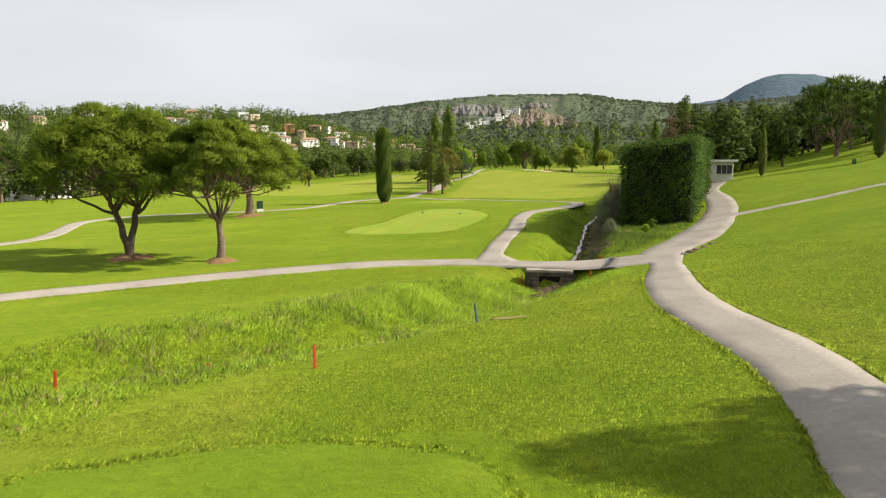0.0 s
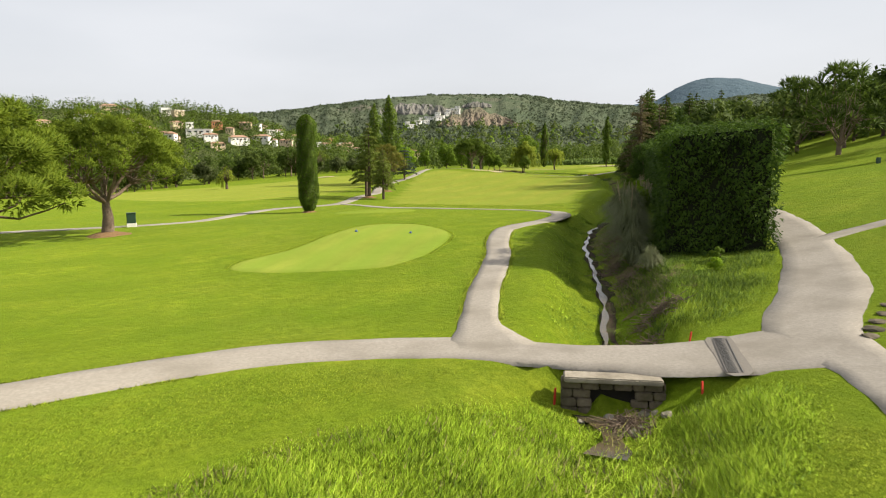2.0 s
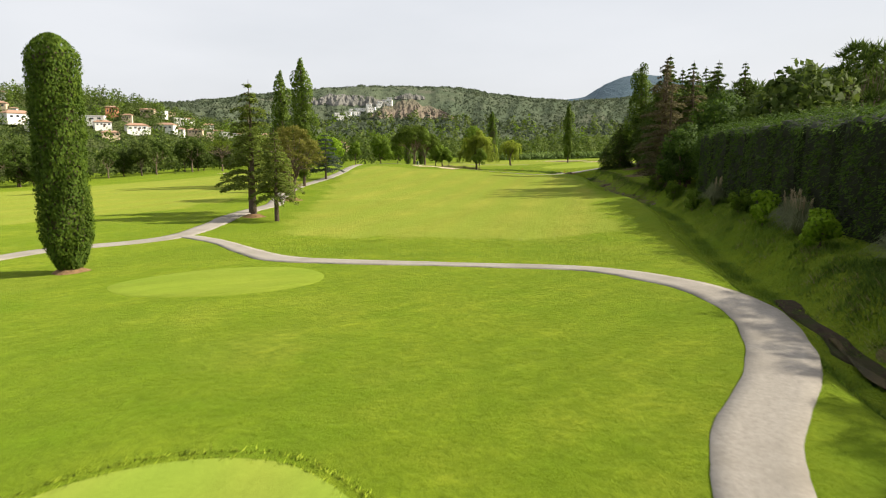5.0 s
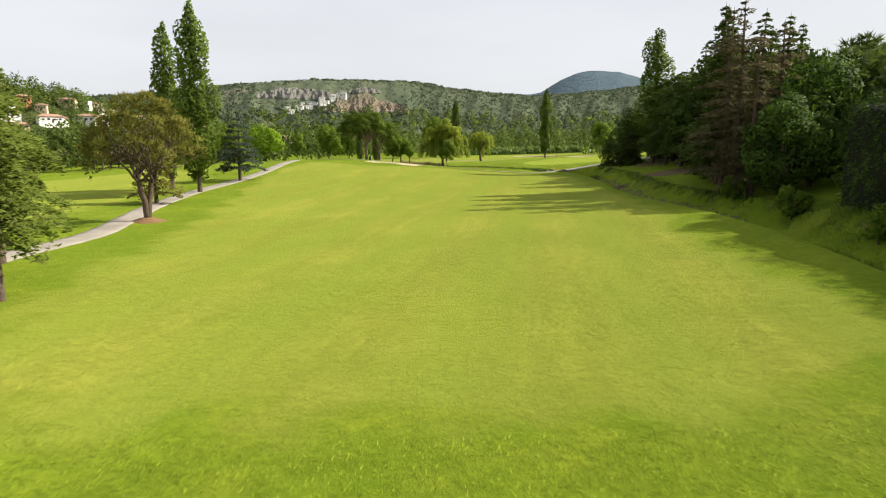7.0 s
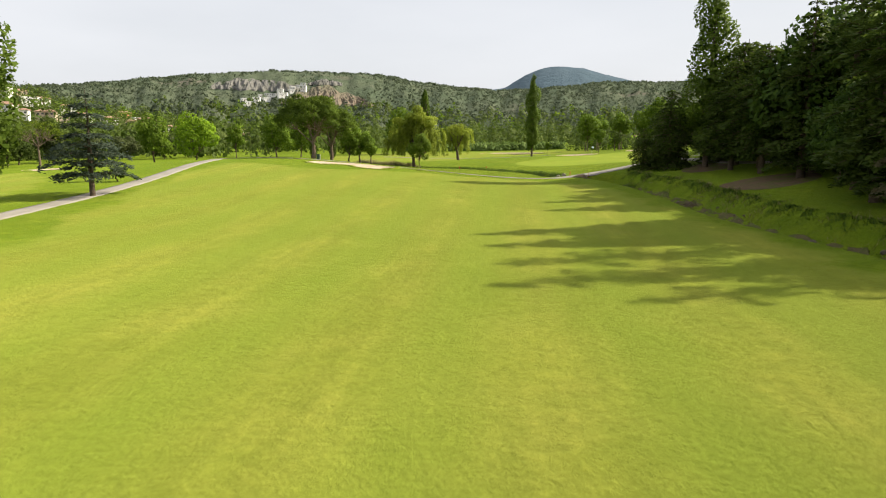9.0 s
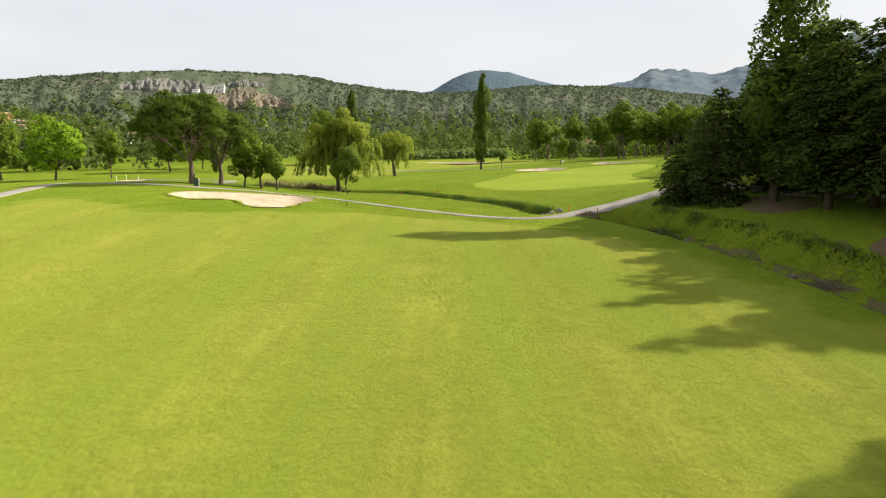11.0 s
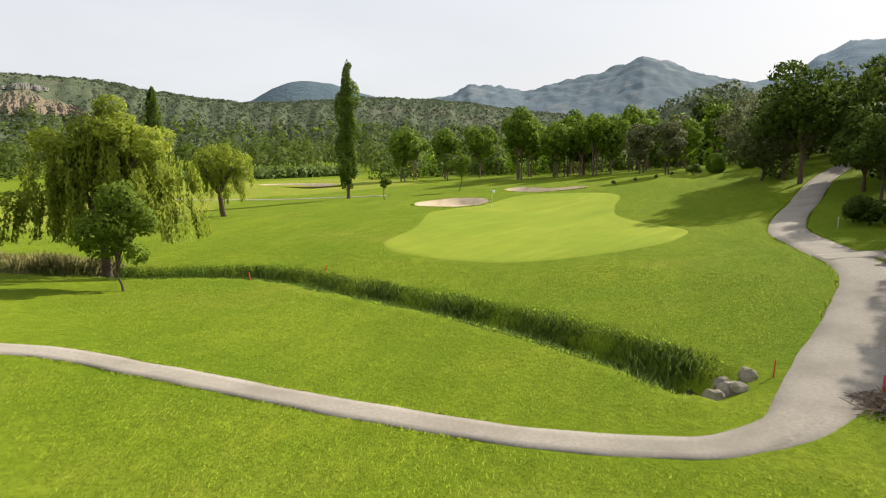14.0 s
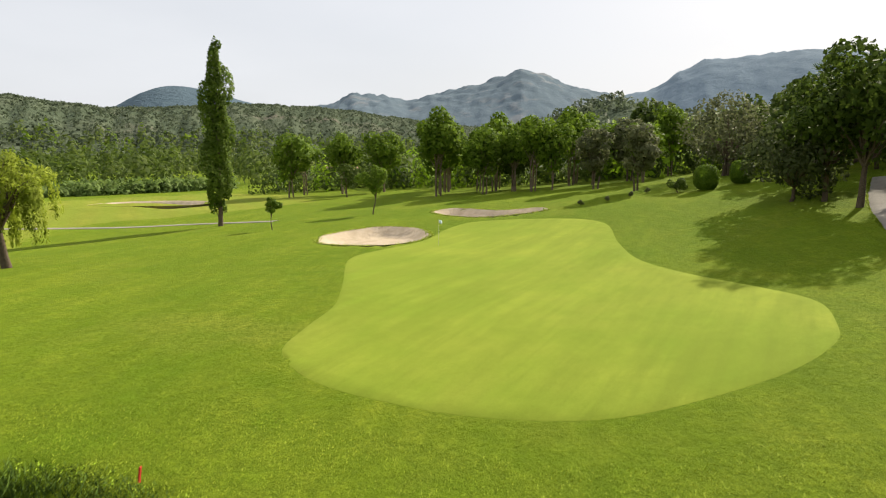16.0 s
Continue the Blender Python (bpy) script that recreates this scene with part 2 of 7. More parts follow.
M["tar"] = plain_mat("newer_tarmac", (0.17, 0.152, 0.132), (0.22, 0.2, 0.175), 9.0, 0.95, 0.006, 0.12)
M["bank"] = plain_mat("stony_bank", (0.15, 0.12, 0.058), (0.085, 0.08, 0.032), 1.6, 1.0, 0.15, 0.05, (0.085, 0.125, 0.022), 0.55)
M["wall_stone"] = plain_mat("old_wall_stone", (0.20, 0.165, 0.12), (0.11, 0.09, 0.065), 3.0, 0.95, 0.06, 0.1, (0.06, 0.055, 0.035), 0.9)
M["stone"] = plain_mat("pale_stone", (0.34, 0.305, 0.245), (0.21, 0.185, 0.145), 3.0, 0.95, 0.06, 0.1, (0.16, 0.15, 0.10), 1.2)
M["concrete"] = plain_mat("concrete", (0.36, 0.32, 0.26), (0.26, 0.23, 0.18), 4.0, 0.95, 0.04, 0.1, (0.17, 0.145, 0.11), 0.9)
M["red"] = plain_mat("red_paint", (0.55, 0.045, 0.025), (0.48, 0.04, 0.025), 8.0, 0.55, 0.002, 0.4)
M["flag"] = plain_mat("pale_blue_cloth", (0.55, 0.66, 0.80), (0.62, 0.72, 0.85), 10.0, 0.8, 0.002, 0.2)
M["blue"] = plain_mat("blue_paint", (0.04, 0.09, 0.22), (0.05, 0.11, 0.26), 8.0, 0.5, 0.002, 0.4)
M["metal"] = plain_mat("dark_metal", (0.06, 0.058, 0.055), (0.09, 0.085, 0.08), 10.0, 0.55, 0.004, 0.5)
M["white"] = plain_mat("white_render", (0.78, 0.76, 0.72), (0.70, 0.68, 0.63), 1.5, 0.9, 0.01, 0.2)
M["ochre"] = plain_mat("ochre_render", (0.62, 0.50, 0.36), (0.56, 0.44, 0.31), 1.5, 0.9, 0.01, 0.2)
M["orange"] = plain_mat("orange_render", (0.58, 0.26, 0.14), (0.52, 0.23, 0.12), 1.5, 0.9, 0.01, 0.2)
M["tiles"] = plain_mat("clay_roof", (0.36, 0.225, 0.155), (0.28, 0.175, 0.12), 1.2, 0.9, 0.03, 0.2)
M["flat_roof"] = plain_mat("dark_roof", (0.10, 0.085, 0.075), (0.16, 0.14, 0.13), 2.0, 0.8, 0.01, 0.3)
M["dark_green"] = plain_mat("dark_green_plastic", (0.02, 0.05, 0.03), (0.03, 0.065, 0.04), 6.0, 0.5, 0.003, 0.4)


def glass_mat():
    m, nt, b = base_mat("window_glass", 0.08, 0.5)
    b.inputs["Base Color"].default_value = (0.035, 0.042, 0.05, 1)
    return m


def water_mat():
    m, nt, b = base_mat("water", 0.16, 0.35)
    nt.links.new(mixed(nt, noise_fac(nt, 0.8, 3), (0.10, 0.072, 0.038), (0.055, 0.048, 0.03)), b.inputs["Base Color"])
    bump(nt, b, noise_fac(nt, 4.0, 3), 0.15, 0.02)
    return m


def hill_mat(name, c1, c2, c3, scale, relief, rock=None, rscale=0.004, rlo=0.55, rhi=0.62):
    """Wooded slopes seen from far: crowns as grain, scrub and bare ground in patches."""
    m, nt, b = base_mat(name, 1.0, 0.02)
    f = noise_fac(nt, scale, 5, 0.32, 0.68, None, 0.7)
    col = mixed(nt, f, c1, c2)
    col = mixed(nt, scaled(nt, noise_fac(nt, scale * 0.16, 5, 0.42, 0.66), 0.85), col, c3)
    if rock:
        col = mixed(nt, noise_fac(nt, rscale, 6, rlo, rhi), col, rock)
    nt.links.new(col, b.inputs["Base Color"])
    bump(nt, b, f, 1.0, relief)
    return m


M["glass"], M["water"] = glass_mat(), water_mat()
M["hill_near"] = hill_mat("village_hill", (0.045, 0.075, 0.02), (0.09, 0.12, 0.035), (0.13, 0.14, 0.06), 0.12, 4.0)
# Scrub slopes: slight haze is put into the greens, bare rock in patches.
M["hill_mid"] = hill_mat("hazed_scrub_hill", (0.074, 0.098, 0.06), (0.096, 0.118, 0.072), (0.118, 0.134, 0.085), 0.05, 3.0, (0.165, 0.15, 0.115), 0.006, 0.6, 0.74)
# Far mountains: distance haze is mixed into these blue-greys, palest for the furthest.
M["hill_far"] = hill_mat("hazed_far_mountain", (0.082, 0.118, 0.145), (0.10, 0.14, 0.165), (0.095, 0.13, 0.16), 0.012, 8.0)
M["hill_crag"] = hill_mat("hazed_crag_mountain", (0.118, 0.156, 0.186), (0.142, 0.18, 0.208), (0.13, 0.168, 0.196), 0.012, 3.0, (0.20, 0.218, 0.232), 0.006, 0.55, 0.66)
M["hill_high"] = hill_mat("hazed_high_mountain", (0.148, 0.198, 0.245), (0.168, 0.218, 0.265), (0.158, 0.208, 0.255), 0.012, 3.0)
M["crag"] = hill_mat("crag_rock", (0.2, 0.192, 0.175), (0.155, 0.15, 0.135), (0.115, 0.116, 0.09), 0.03, 5.0)
M["red_crag"] = hill_mat("red_rock", (0.23, 0.18, 0.135), (0.18, 0.15, 0.115), (0.115, 0.12, 0.075), 0.03, 5.0)

# ---- mesh tools ----
rng = np.random.default_rng(7)


def mesh_of(name, verts, faces, mat, smooth=False):
    me = bpy.data.meshes.new(name)
    me.from_pydata(np.asarray(verts, float).tolist(), [], faces.tolist() if isinstance(faces, np.ndarray) else [list(map(int, f)) for f in faces])
    for m in (mat if isinstance(mat, (list, tuple)) else (mat,)):
        me.materials.append(m)
    if smooth:
        me.polygons.foreach_set("use_smooth", [True] * len(me.polygons))
    me.update()
    return me


class Geo:
    """Collects pieces of geometry into one mesh."""

    def __init__(self):
        self.v, self.f, self.n = [], [], 0

    def add(self, verts, faces):
        verts = np.asarray(verts, float)
        faces = np.asarray(faces)
        self.v.append(verts)
        self.f.extend((faces + self.n).tolist())
        self.n += len(verts)
        return self

    def mesh(self, name, mat, smooth=False):
        return mesh_of(name, np.concatenate(self.v), self.f, mat, smooth)


def unit(a):
    return a / (np.linalg.norm(a, axis=-1, keepdims=True) + 1e-9)


def leaf_quads(c, n, s, asp=0.5, along=None):
    """Pointed leaves at c facing n, of half-length s; along: the way they point."""
    c, n = np.asarray(c, float), unit(np.asarray(n, float))
    r = rng.normal(size=c.shape) if along is None else along + 0.25 * rng.normal(size=c.shape)
    a = unit(np.cross(n, np.cross(r, n)))
    b = np.cross(n, a)
    s = np.broadcast_to(np.asarray(s, float), (len(c),))[:, None]
    v = np.stack([c - a * s, c + b * s * asp, c + a * s, c - b * s * asp], 1).reshape(-1, 3)
    return v, np.arange(len(v)).reshape(-1, 4)


def leaf_mesh(name, v, f, shade, mat):
    """Leaves whose shading follows the mass that they belong to: shade is one direction a leaf."""
    v, shade = np.asarray(v, float), unit(np.asarray(shade, float))
    q = v.reshape(len(shade), -1, 3)
    g = np.cross(q[:, 1] - q[:, 0], q[:, -1] - q[:, 0])
    turn = (g * shade).sum(1) < 0
    q[turn] = q[turn][:, ::-1]
    k = q.shape[1]
    me = mesh_of(name, q.reshape(-1, 3), np.arange(len(v)).reshape(-1, k), mat, True)
    own = unit(g) * np.where(turn, -1.0, 1.0)[:, None]
    me.normals_split_custom_set_from_vertices(np.repeat(unit(shade * 0.72 + own * 0.38), k, 0).tolist())
    return me


def tube(points, radii, sides=7):
    p = np.asarray(points, float)
    d = unit(np.gradient(p, axis=0))
    side = unit(np.cross(d, np.array([0.31, 0.95, 0.05])))
    up = np.cross(d, side)
    ang = np.linspace(0, 2 * np.pi, sides, endpoint=False)
    ring = np.cos(ang)[None, :, None] * side[:, None] + np.sin(ang)[None, :, None] * up[:, None]
    v = (p[:, None] + ring * np.asarray(radii, float)[:, None, None]).reshape(-1, 3)
    f = [(i * sides + j, i * sides + (j + 1) % sides, (i + 1) * sides + (j + 1) % sides, (i + 1) * sides + j)
         for i in range(len(p) - 1) for j in range(sides)]
    return v, f


def bent(a, b, n=5, sag=0.0, wob=0.0):
    """Points from a to b, with a sag and a wobble."""
    t = np.linspace(0, 1, n)[:, None]
    p = np.asarray(a, float) * (1 - t) + np.asarray(b, float) * t
    p[:, 2] += sag * np.sin(np.pi * t[:, 0])
    if wob:
        p[1:-1] += rng.normal(size=(n - 2, 3)) * wob
    return p


def box(cx, cy, cz, sx, sy, sz, bevel=0.0):
    bm = bmesh.new()
    bmesh.ops.create_cube(bm, size=1.0, matrix=Matrix.Translation((cx, cy, cz)) @ Matrix.Diagonal((sx, sy, sz, 1)))
    if bevel:
        bmesh.ops.bevel(bm, geom=bm.edges[:], offset=bevel, segments=2, affect="EDGES")
    bm.verts.index_update()
    v, f = [tuple(x.co) for x in bm.verts], [[x.index for x in q.verts] for q in bm.faces]
    bm.free()
    return v, f




def one(vf, name, mat, smooth=False):
    return mesh_of(name, vf[0], vf[1], mat, smooth)


def thing(name, at, label, category, group="", turn=0.0, scale=(1, 1, 1)):
    ob = new(name)
    ob.empty_display_size = 0.3
    ob.location, ob.rotation_euler, ob.scale = at, (0, 0, turn), scale
    return tagged(ob, label, category, group)


def part(name, me, parent, label="", at=(0, 0, 0), turn=(0, 0, 0)):
    ob = new(name, me)
    ob.parent, ob.location, ob.rotation_euler = parent, at, turn
    return tagged(ob, label)


def spline(pts, step=1.0):
    """A smooth line through plan points, in even steps."""
    p = np.asarray(pts, float)
    q = np.vstack([2 * p[0] - p[1], p, 2 * p[-1] - p[-2]])
    out = []
    for i in range(1, len(q) - 2):
        a, b, c, d = q[i - 1:i + 3]
        n = max(2, int(np.linalg.norm(c - b) / step))
        t = np.linspace(0, 1, n, endpoint=False)[:, None]
        out.append(0.5 * (2 * b + (c - a) * t + (2 * a - 5 * b + 4 * c - d) * t ** 2 + (3 * b - a - 3 * c + d) * t ** 3))
    return np.vstack(out + [p[-1:]])


def loop(pts, step=1.0):
    """A smooth closed outline."""
    p = np.asarray(pts, float)
    return spline(np.vstack([p[-2:], p, p[:2]]), step)[_skip(p, step):_skip(p, step) + _count(p, step)]


def _seg(p, step):
    return [max(2, int(np.linalg.norm(b - a) / step)) for a, b in zip(p, np.roll(p, -1, 0))]


def _count(p, step):
    return sum(_seg(p, step))


def _skip(p, step):
    s = _seg(p, step)
    return s[-2] + s[-1]


def line_dist(x, y, line):
    """Distance to a line in plan, and how far along it."""
    best, along, run = np.full(np.shape(x), 1e9), np.zeros(np.shape(x)), 0.0
    for (ax, ay), (bx, by) in zip(line[:-1], line[1:]):
        dx, dy = bx - ax, by - ay
        l = math.hypot(dx, dy) + 1e-9
        t = np.clip(((x - ax) * dx + (y - ay) * dy) / l ** 2, 0, 1)
        d = np.hypot(x - ax - t * dx, y - ay - t * dy)
        near = d < best
        best, along = np.where(near, d, best), np.where(near, run + t * l, along)
        run += l
    return best, along


def inside(x, y, poly):
    hit = np.zeros(np.shape(x), bool)
    for (ax, ay), (bx, by) in zip(poly, np.roll(poly, -1, 0)):
        cross = ((ay > y) != (by > y)) & (x < (bx - ax) * (y - ay) / (by - ay + 1e-12) + ax)
        hit ^= cross
    return hit


def smooth01(t):
    t = np.clip(t, 0, 1)
    return t * t * (3 - 2 * t)


# ---- the ground ----
SPOTS_A = [(10, 54, 3.0), (1.3, 61, 2.7), (-20, 60, 2.9), (57, 130, 6.6), (0, 90, 3.7), (19, 112, 3.2), (-4, 157, 2.3),
    (45, 271, 3.2), (33, 291, 4.4), (-1, 186, 1.9), (35, 261, 4.0), (55, 294, 2.1), (66, 256, 2.2), (100, 270, 4.9),
    (128, 313, 5.8), (118, 299, 5.0), (104, 281, 4.2), (-13, 78, 2.6), (101, 322, 3.9), (78, 282, 2.8), (83, 299, 3.6),
    (-30, 102, 2.7), (8, 92, 3.1), (110, 356, 2.6), (-15, 145, 2.1), (-26, 128, 2.2), (-13, 128, 2.25), (-4, 46, 2.9), (0, 34, 4.2), (-13, 41, 3.2),
    (0, 126, 3.0), (7, 123, 3.0), (15, 121, 2.9), (-2, 91, 3.9)]
SPOTS_B = [(27, 77, 4.4), (72, 127, 8.5), (31, 127, 2.5), (-63, 315, -3.0), (59, 210, 2.2), (6, 245, 3.0), (69, 286, 2.2),
    (82, 359, 1.2), (140, 298, 8.2), (12, 22, 5.6), (22, 40, 6.0), (48, 70, 8.0), (90, 130, 13), (130, 120, 21), (60, 20, 10),
    (-60, 20, 3), (-120, 120, 1), (-120, 260, -3), (-60, 420, -2), (60, 460, 1.5), (190, 420, 4), (220, 300, 14),
    (150, 220, 20), (110, 225, 9.5), (185, 330, 9), (86, 259.3, 4.6), (75, 180, 5.5), (-3, 5, 5.4), (30, 230, 2.4), (20, 160, 1.6)]
SPOTS = np.array(SPOTS_A + SPOTS_B, float)


def _u(d2):
    return 0.5 * d2 * np.log(d2 + 1e-9)


def _relief():
    n = len(SPOTS)
    a = np.zeros((n + 3, n + 3))
    d2 = ((SPOTS[:, None, :2] - SPOTS[None, :, :2]) ** 2).sum(-1)
    a[:n, :n] = _u(d2) + np.eye(n) * 60
    a[:n, n], a[:n, n + 1:] = 1, SPOTS[:, :2]
    a[n, :n], a[n + 1:, :n] = 1, SPOTS[:, :2].T
    return np.linalg.solve(a, np.r_[SPOTS[:, 2], 0, 0, 0])


RELIEF = _relief()


def lie(x, y):
    """Height of the land without its ditches and bunkers."""
    x, y = np.asarray(x, float), np.asarray(y, float)
    cx, cy = np.clip(x, -140, 230), np.clip(y, -10, 470)
    z = RELIEF[-3] + RELIEF[-2] * cx + RELIEF[-1] * cy
    for (px, py, _), w in zip(SPOTS, RELIEF):
        z = z + w * _u((cx - px) ** 2 + (cy - py) ** 2)
    return z


# ditches: line, half-width at the top, half-width of the bed, depth
SWALE = spline([(-60, 18), (-45, 22), (-26, 28), (-16, 32), (-9, 35.3), (-5, 37.5), (-2.5, 40.5), (1, 46), (4.4, 50.8), (5.6, 53.0), (5.9, 54.0)], 2)
CREEK = spline([(7.6, 59.4), (8.9, 63.8), (11, 70), (13.2, 78), (16.5, 91), (21, 104), (28.9, 121), (36, 138), (44, 156), (50, 172),
                (56, 194), (60, 208), (64, 219), (68, 231), (71, 243), (72, 250.5)], 2)
DITCH = spline([(67.6, 259.2), (68.3, 263), (68.5, 269), (68.0, 275), (67.3, 280), (66.4, 285.5), (65.2, 290.5), (62.2, 294.2), (57, 297), (52, 300.5), (48, 304)], 2)
DITCHES = ((SWALE, 5.5, 0.5, 1.5), (CREEK, 4.0, 0.7, 1.9), (DITCH, 2.1, 0.35, 1.35))
CROSSING = [(-60, 26), (-40, 37.5), (-28.5, 45.7), (-23, 49.2), (-15, 54.6), (-8.4, 58.4), (-4, 59.3), (0.7, 59), (4.8, 57.2), (8.9, 55.6), (13.6, 55.0)]
CLIMB = [(60.5, 255.6), (64.5, 254.3), (69, 254.9), (78, 256.8), (86.3, 259.3), (93, 264.4), (100, 269.5), (108.5, 273), (116, 275), (125, 277.6), (133, 279.4), (146, 281)]
BUNKERS = {
    "fairway": loop([(29.1, 271.8), (30.9, 274.9), (35, 276.4), (39.5, 277), (44.5, 276.7), (45.4, 272.6), (42, 265.1), (39.4, 261),
                     (35.9, 260.9), (35.5, 264.5), (34.5, 266.6), (31, 266.8)], 0.6),
    "front": loop([(99.7, 320.8), (105, 325.5), (112, 325.5), (112.8, 320.2), (109.6, 315), (105.2, 312.8), (101.4, 313.8), (99.6, 317)], 0.6),
    "back": loop([(127.3, 330.6), (131.5, 330.3), (130.4, 324.5), (129.4, 319.9), (132, 316.6), (129.8, 313.8), (126, 315.4), (123, 318.8), (123.5, 324.5)], 0.6),
    "far": loop([(119, 424), (128, 430), (138, 424), (142, 409), (134, 404), (127, 410)], 1.0),
    "left": loop([(-37, 372), (-30, 376), (-24, 372), (-25, 366), (-33, 365)], 1.0),
    "valley": loop([(22, 352), (28, 356), (33, 352), (30, 347), (24, 347)], 1.0),
    "slope": loop([(16, 332), (22, 336), (27, 333), (24, 328), (18, 328)], 1.0),
}


def bunker_drop(x, y, extra=0.0):
    z = np.zeros(np.shape(x))
    for o in BUNKERS.values():
        near = (x > o[:, 0].min() - 1) & (x < o[:, 0].max() + 1) & (y > o[:, 1].min() - 1) & (y < o[:, 1].max() + 1)
        if not near.any():
            continue
        xs, ys = x[near], y[near]
        d, _ = line_dist(xs, ys, np.vstack([o, o[:1]]))
        k = inside(xs, ys, o)
        z[near] += np.where(k, 1.05 * smooth01(d / 1.9) + extra * smooth01((d - 0.2) / 0.8), 0)
    return z


def cut(x, y):
    """Depth of the ditches."""
    z = np.zeros(np.shape(x))
    for line, top, bed, deep in DITCHES:
        near = (x > line[:, 0].min() - top) & (x < line[:, 0].max() + top) & (y > line[:, 1].min() - top) & (y < line[:, 1].max() + top)
        if near.any():
            d, _ = line_dist(x[near], y[near], line)
            z[near] = np.maximum(z[near], deep * (1 - smooth01((d - bed) / (top - bed))))
    near = z > 0.01
    if near.any():
        for line, half in ((CROSSING, 1.55), (CLIMB, 1.5)):
            d, _ = line_dist(x[near], y[near], line)
            z[near] *= smooth01((d - half) / 0.5)
    return z


def ground_z(x, y):
    x, y = np.atleast_1d(np.asarray(x, float)), np.atleast_1d(np.asarray(y, float))
    return lie(x, y) - cut(x, y) - bunker_drop(x, y)


def gz(x, y):
    return float(ground_z(x, y)[0])


def axis(lo, hi, step, far):
    grow = [step * 1.22 ** k for k in range(1, 60)]
    out, s = [], 0.0
    for g in grow:
        s += g
        out.append(min(s, far))
        if s >= far:
            break
    out = np.array(out)
    return np.concatenate([(lo - out)[::-1], np.arange(lo, hi + 1e-6, step), hi + out])


FAIRWAYS = [
    loop([(-0.9, 145), (4.5, 140.5), (9, 139), (18.3, 137.6), (26.7, 140), (30.8, 144), (33.2, 151), (35.5, 161), (40, 170),
    (46, 183), (51, 197), (55, 211), (60, 226), (62, 238), (60.5, 247), (57, 253.3), (53.7, 256), (48.6, 258.5), (44, 259.2), (37, 257.5), (29, 258),
    (24, 264), (19, 270), (14, 262), (10, 247), (6, 222), (4, 200), (2.5, 178), (0.5, 162)], 1.5),
    loop([(-28, 160), (-14, 176), (-9, 200), (-6, 225), (-4, 250), (-14, 285), (-30, 320), (-60, 335), (-90, 300), (-95, 240), (-70, 190), (-45, 165)], 4),
    loop([(62, 330), (78, 345), (92, 372), (104, 384), (125, 378), (150, 385), (165, 410), (160, 440), (120, 455), (75, 440), (50, 400), (48, 355)], 4)]


def build_ground():
    xs, ys = axis(-50, 140, 1.0, 4600), axis(8, 330, 1.0, 4600)
    x, y = np.meshgrid(xs, ys)
    x, y = x.ravel(), y.ravel()
    z = lie(x, y) - cut(x, y) - bunker_drop(x, y, 0.2)
    nx, ny = len(xs), len(ys)
    i = np.arange(nx * ny).reshape(ny, nx)
    f = np.stack([i[:-1, :-1], i[:-1, 1:], i[1:, 1:], i[1:, :-1]], -1).reshape(-1, 4)
    mown = np.zeros(len(x))
    for o in FAIRWAYS:
        k = (x > o[:, 0].min() - 4) & (x < o[:, 0].max() + 4) & (y > o[:, 1].min() - 4) & (y < o[:, 1].max() + 4)
        d, _ = line_dist(x[k], y[k], np.vstack([o, o[:1]]))
        d = np.where(inside(x[k], y[k], o), d, -d)
        mown[k] = np.maximum(mown[k], np.clip(0.5 + d / 6.5, 0, 1))
    me = mesh_of("ground", np.stack([x, y, z], 1), f, M["rough"], True)
    me.attributes.new("mown", "FLOAT", "POINT").data.foreach_set("value", mown)
    tagged(new("ground", me),
           "rolling mown rough grass of a golf course", "grass", kind="structure")


def drape(name, outline, mat, lift, step, label, category, drop=True, sink=0.0):
    """A patch of turf, sand or paving that follows the ground inside an outline."""
    from mathutils.geometry import delaunay_2d_cdt
    o = np.asarray(outline, float)
    gx, gy = np.meshgrid(np.arange(o[:, 0].min(), o[:, 0].max(), step), np.arange(o[:, 1].min(), o[:, 1].max(), step))
    gx, gy = gx.ravel(), gy.ravel()
    d, _ = line_dist(gx, gy, np.vstack([o, o[:1]]))
    k = inside(gx, gy, o) & (d > step * 0.4)
    n = len(o)
    ring = np.empty((0, 2))
    if sink:
        d = unit(np.roll(o, -1, 0) - np.roll(o, 1, 0))
        ccw = np.sign((o[:, 0] * np.roll(o[:, 1], -1) - np.roll(o[:, 0], -1) * o[:, 1]).sum())
        ring = o + np.c_[-d[:, 1], d[:, 0]] * ccw * 0.16
    p = np.vstack([o, ring, np.stack([gx[k], gy[k]], 1)])
    v, _, f, *_ = delaunay_2d_cdt([Vector(q) for q in p], [(i, (i + 1) % n) for i in range(n)], [list(range(n))], 1, 1e-4)
    v = np.array([tuple(q) for q in v])
    z = ground_z(v[:, 0], v[:, 1]) if drop else lie(v[:, 0], v[:, 1])
    if sink:
        rim, _ = line_dist(v[:, 0], v[:, 1], np.vstack([o, o[:1]]))
        z = z - np.where(rim < 0.02, sink, 0.0)
    return tagged(new(name, mesh_of(name, np.c_[v, z + lift], f, mat, True)), label, category, kind="structure")


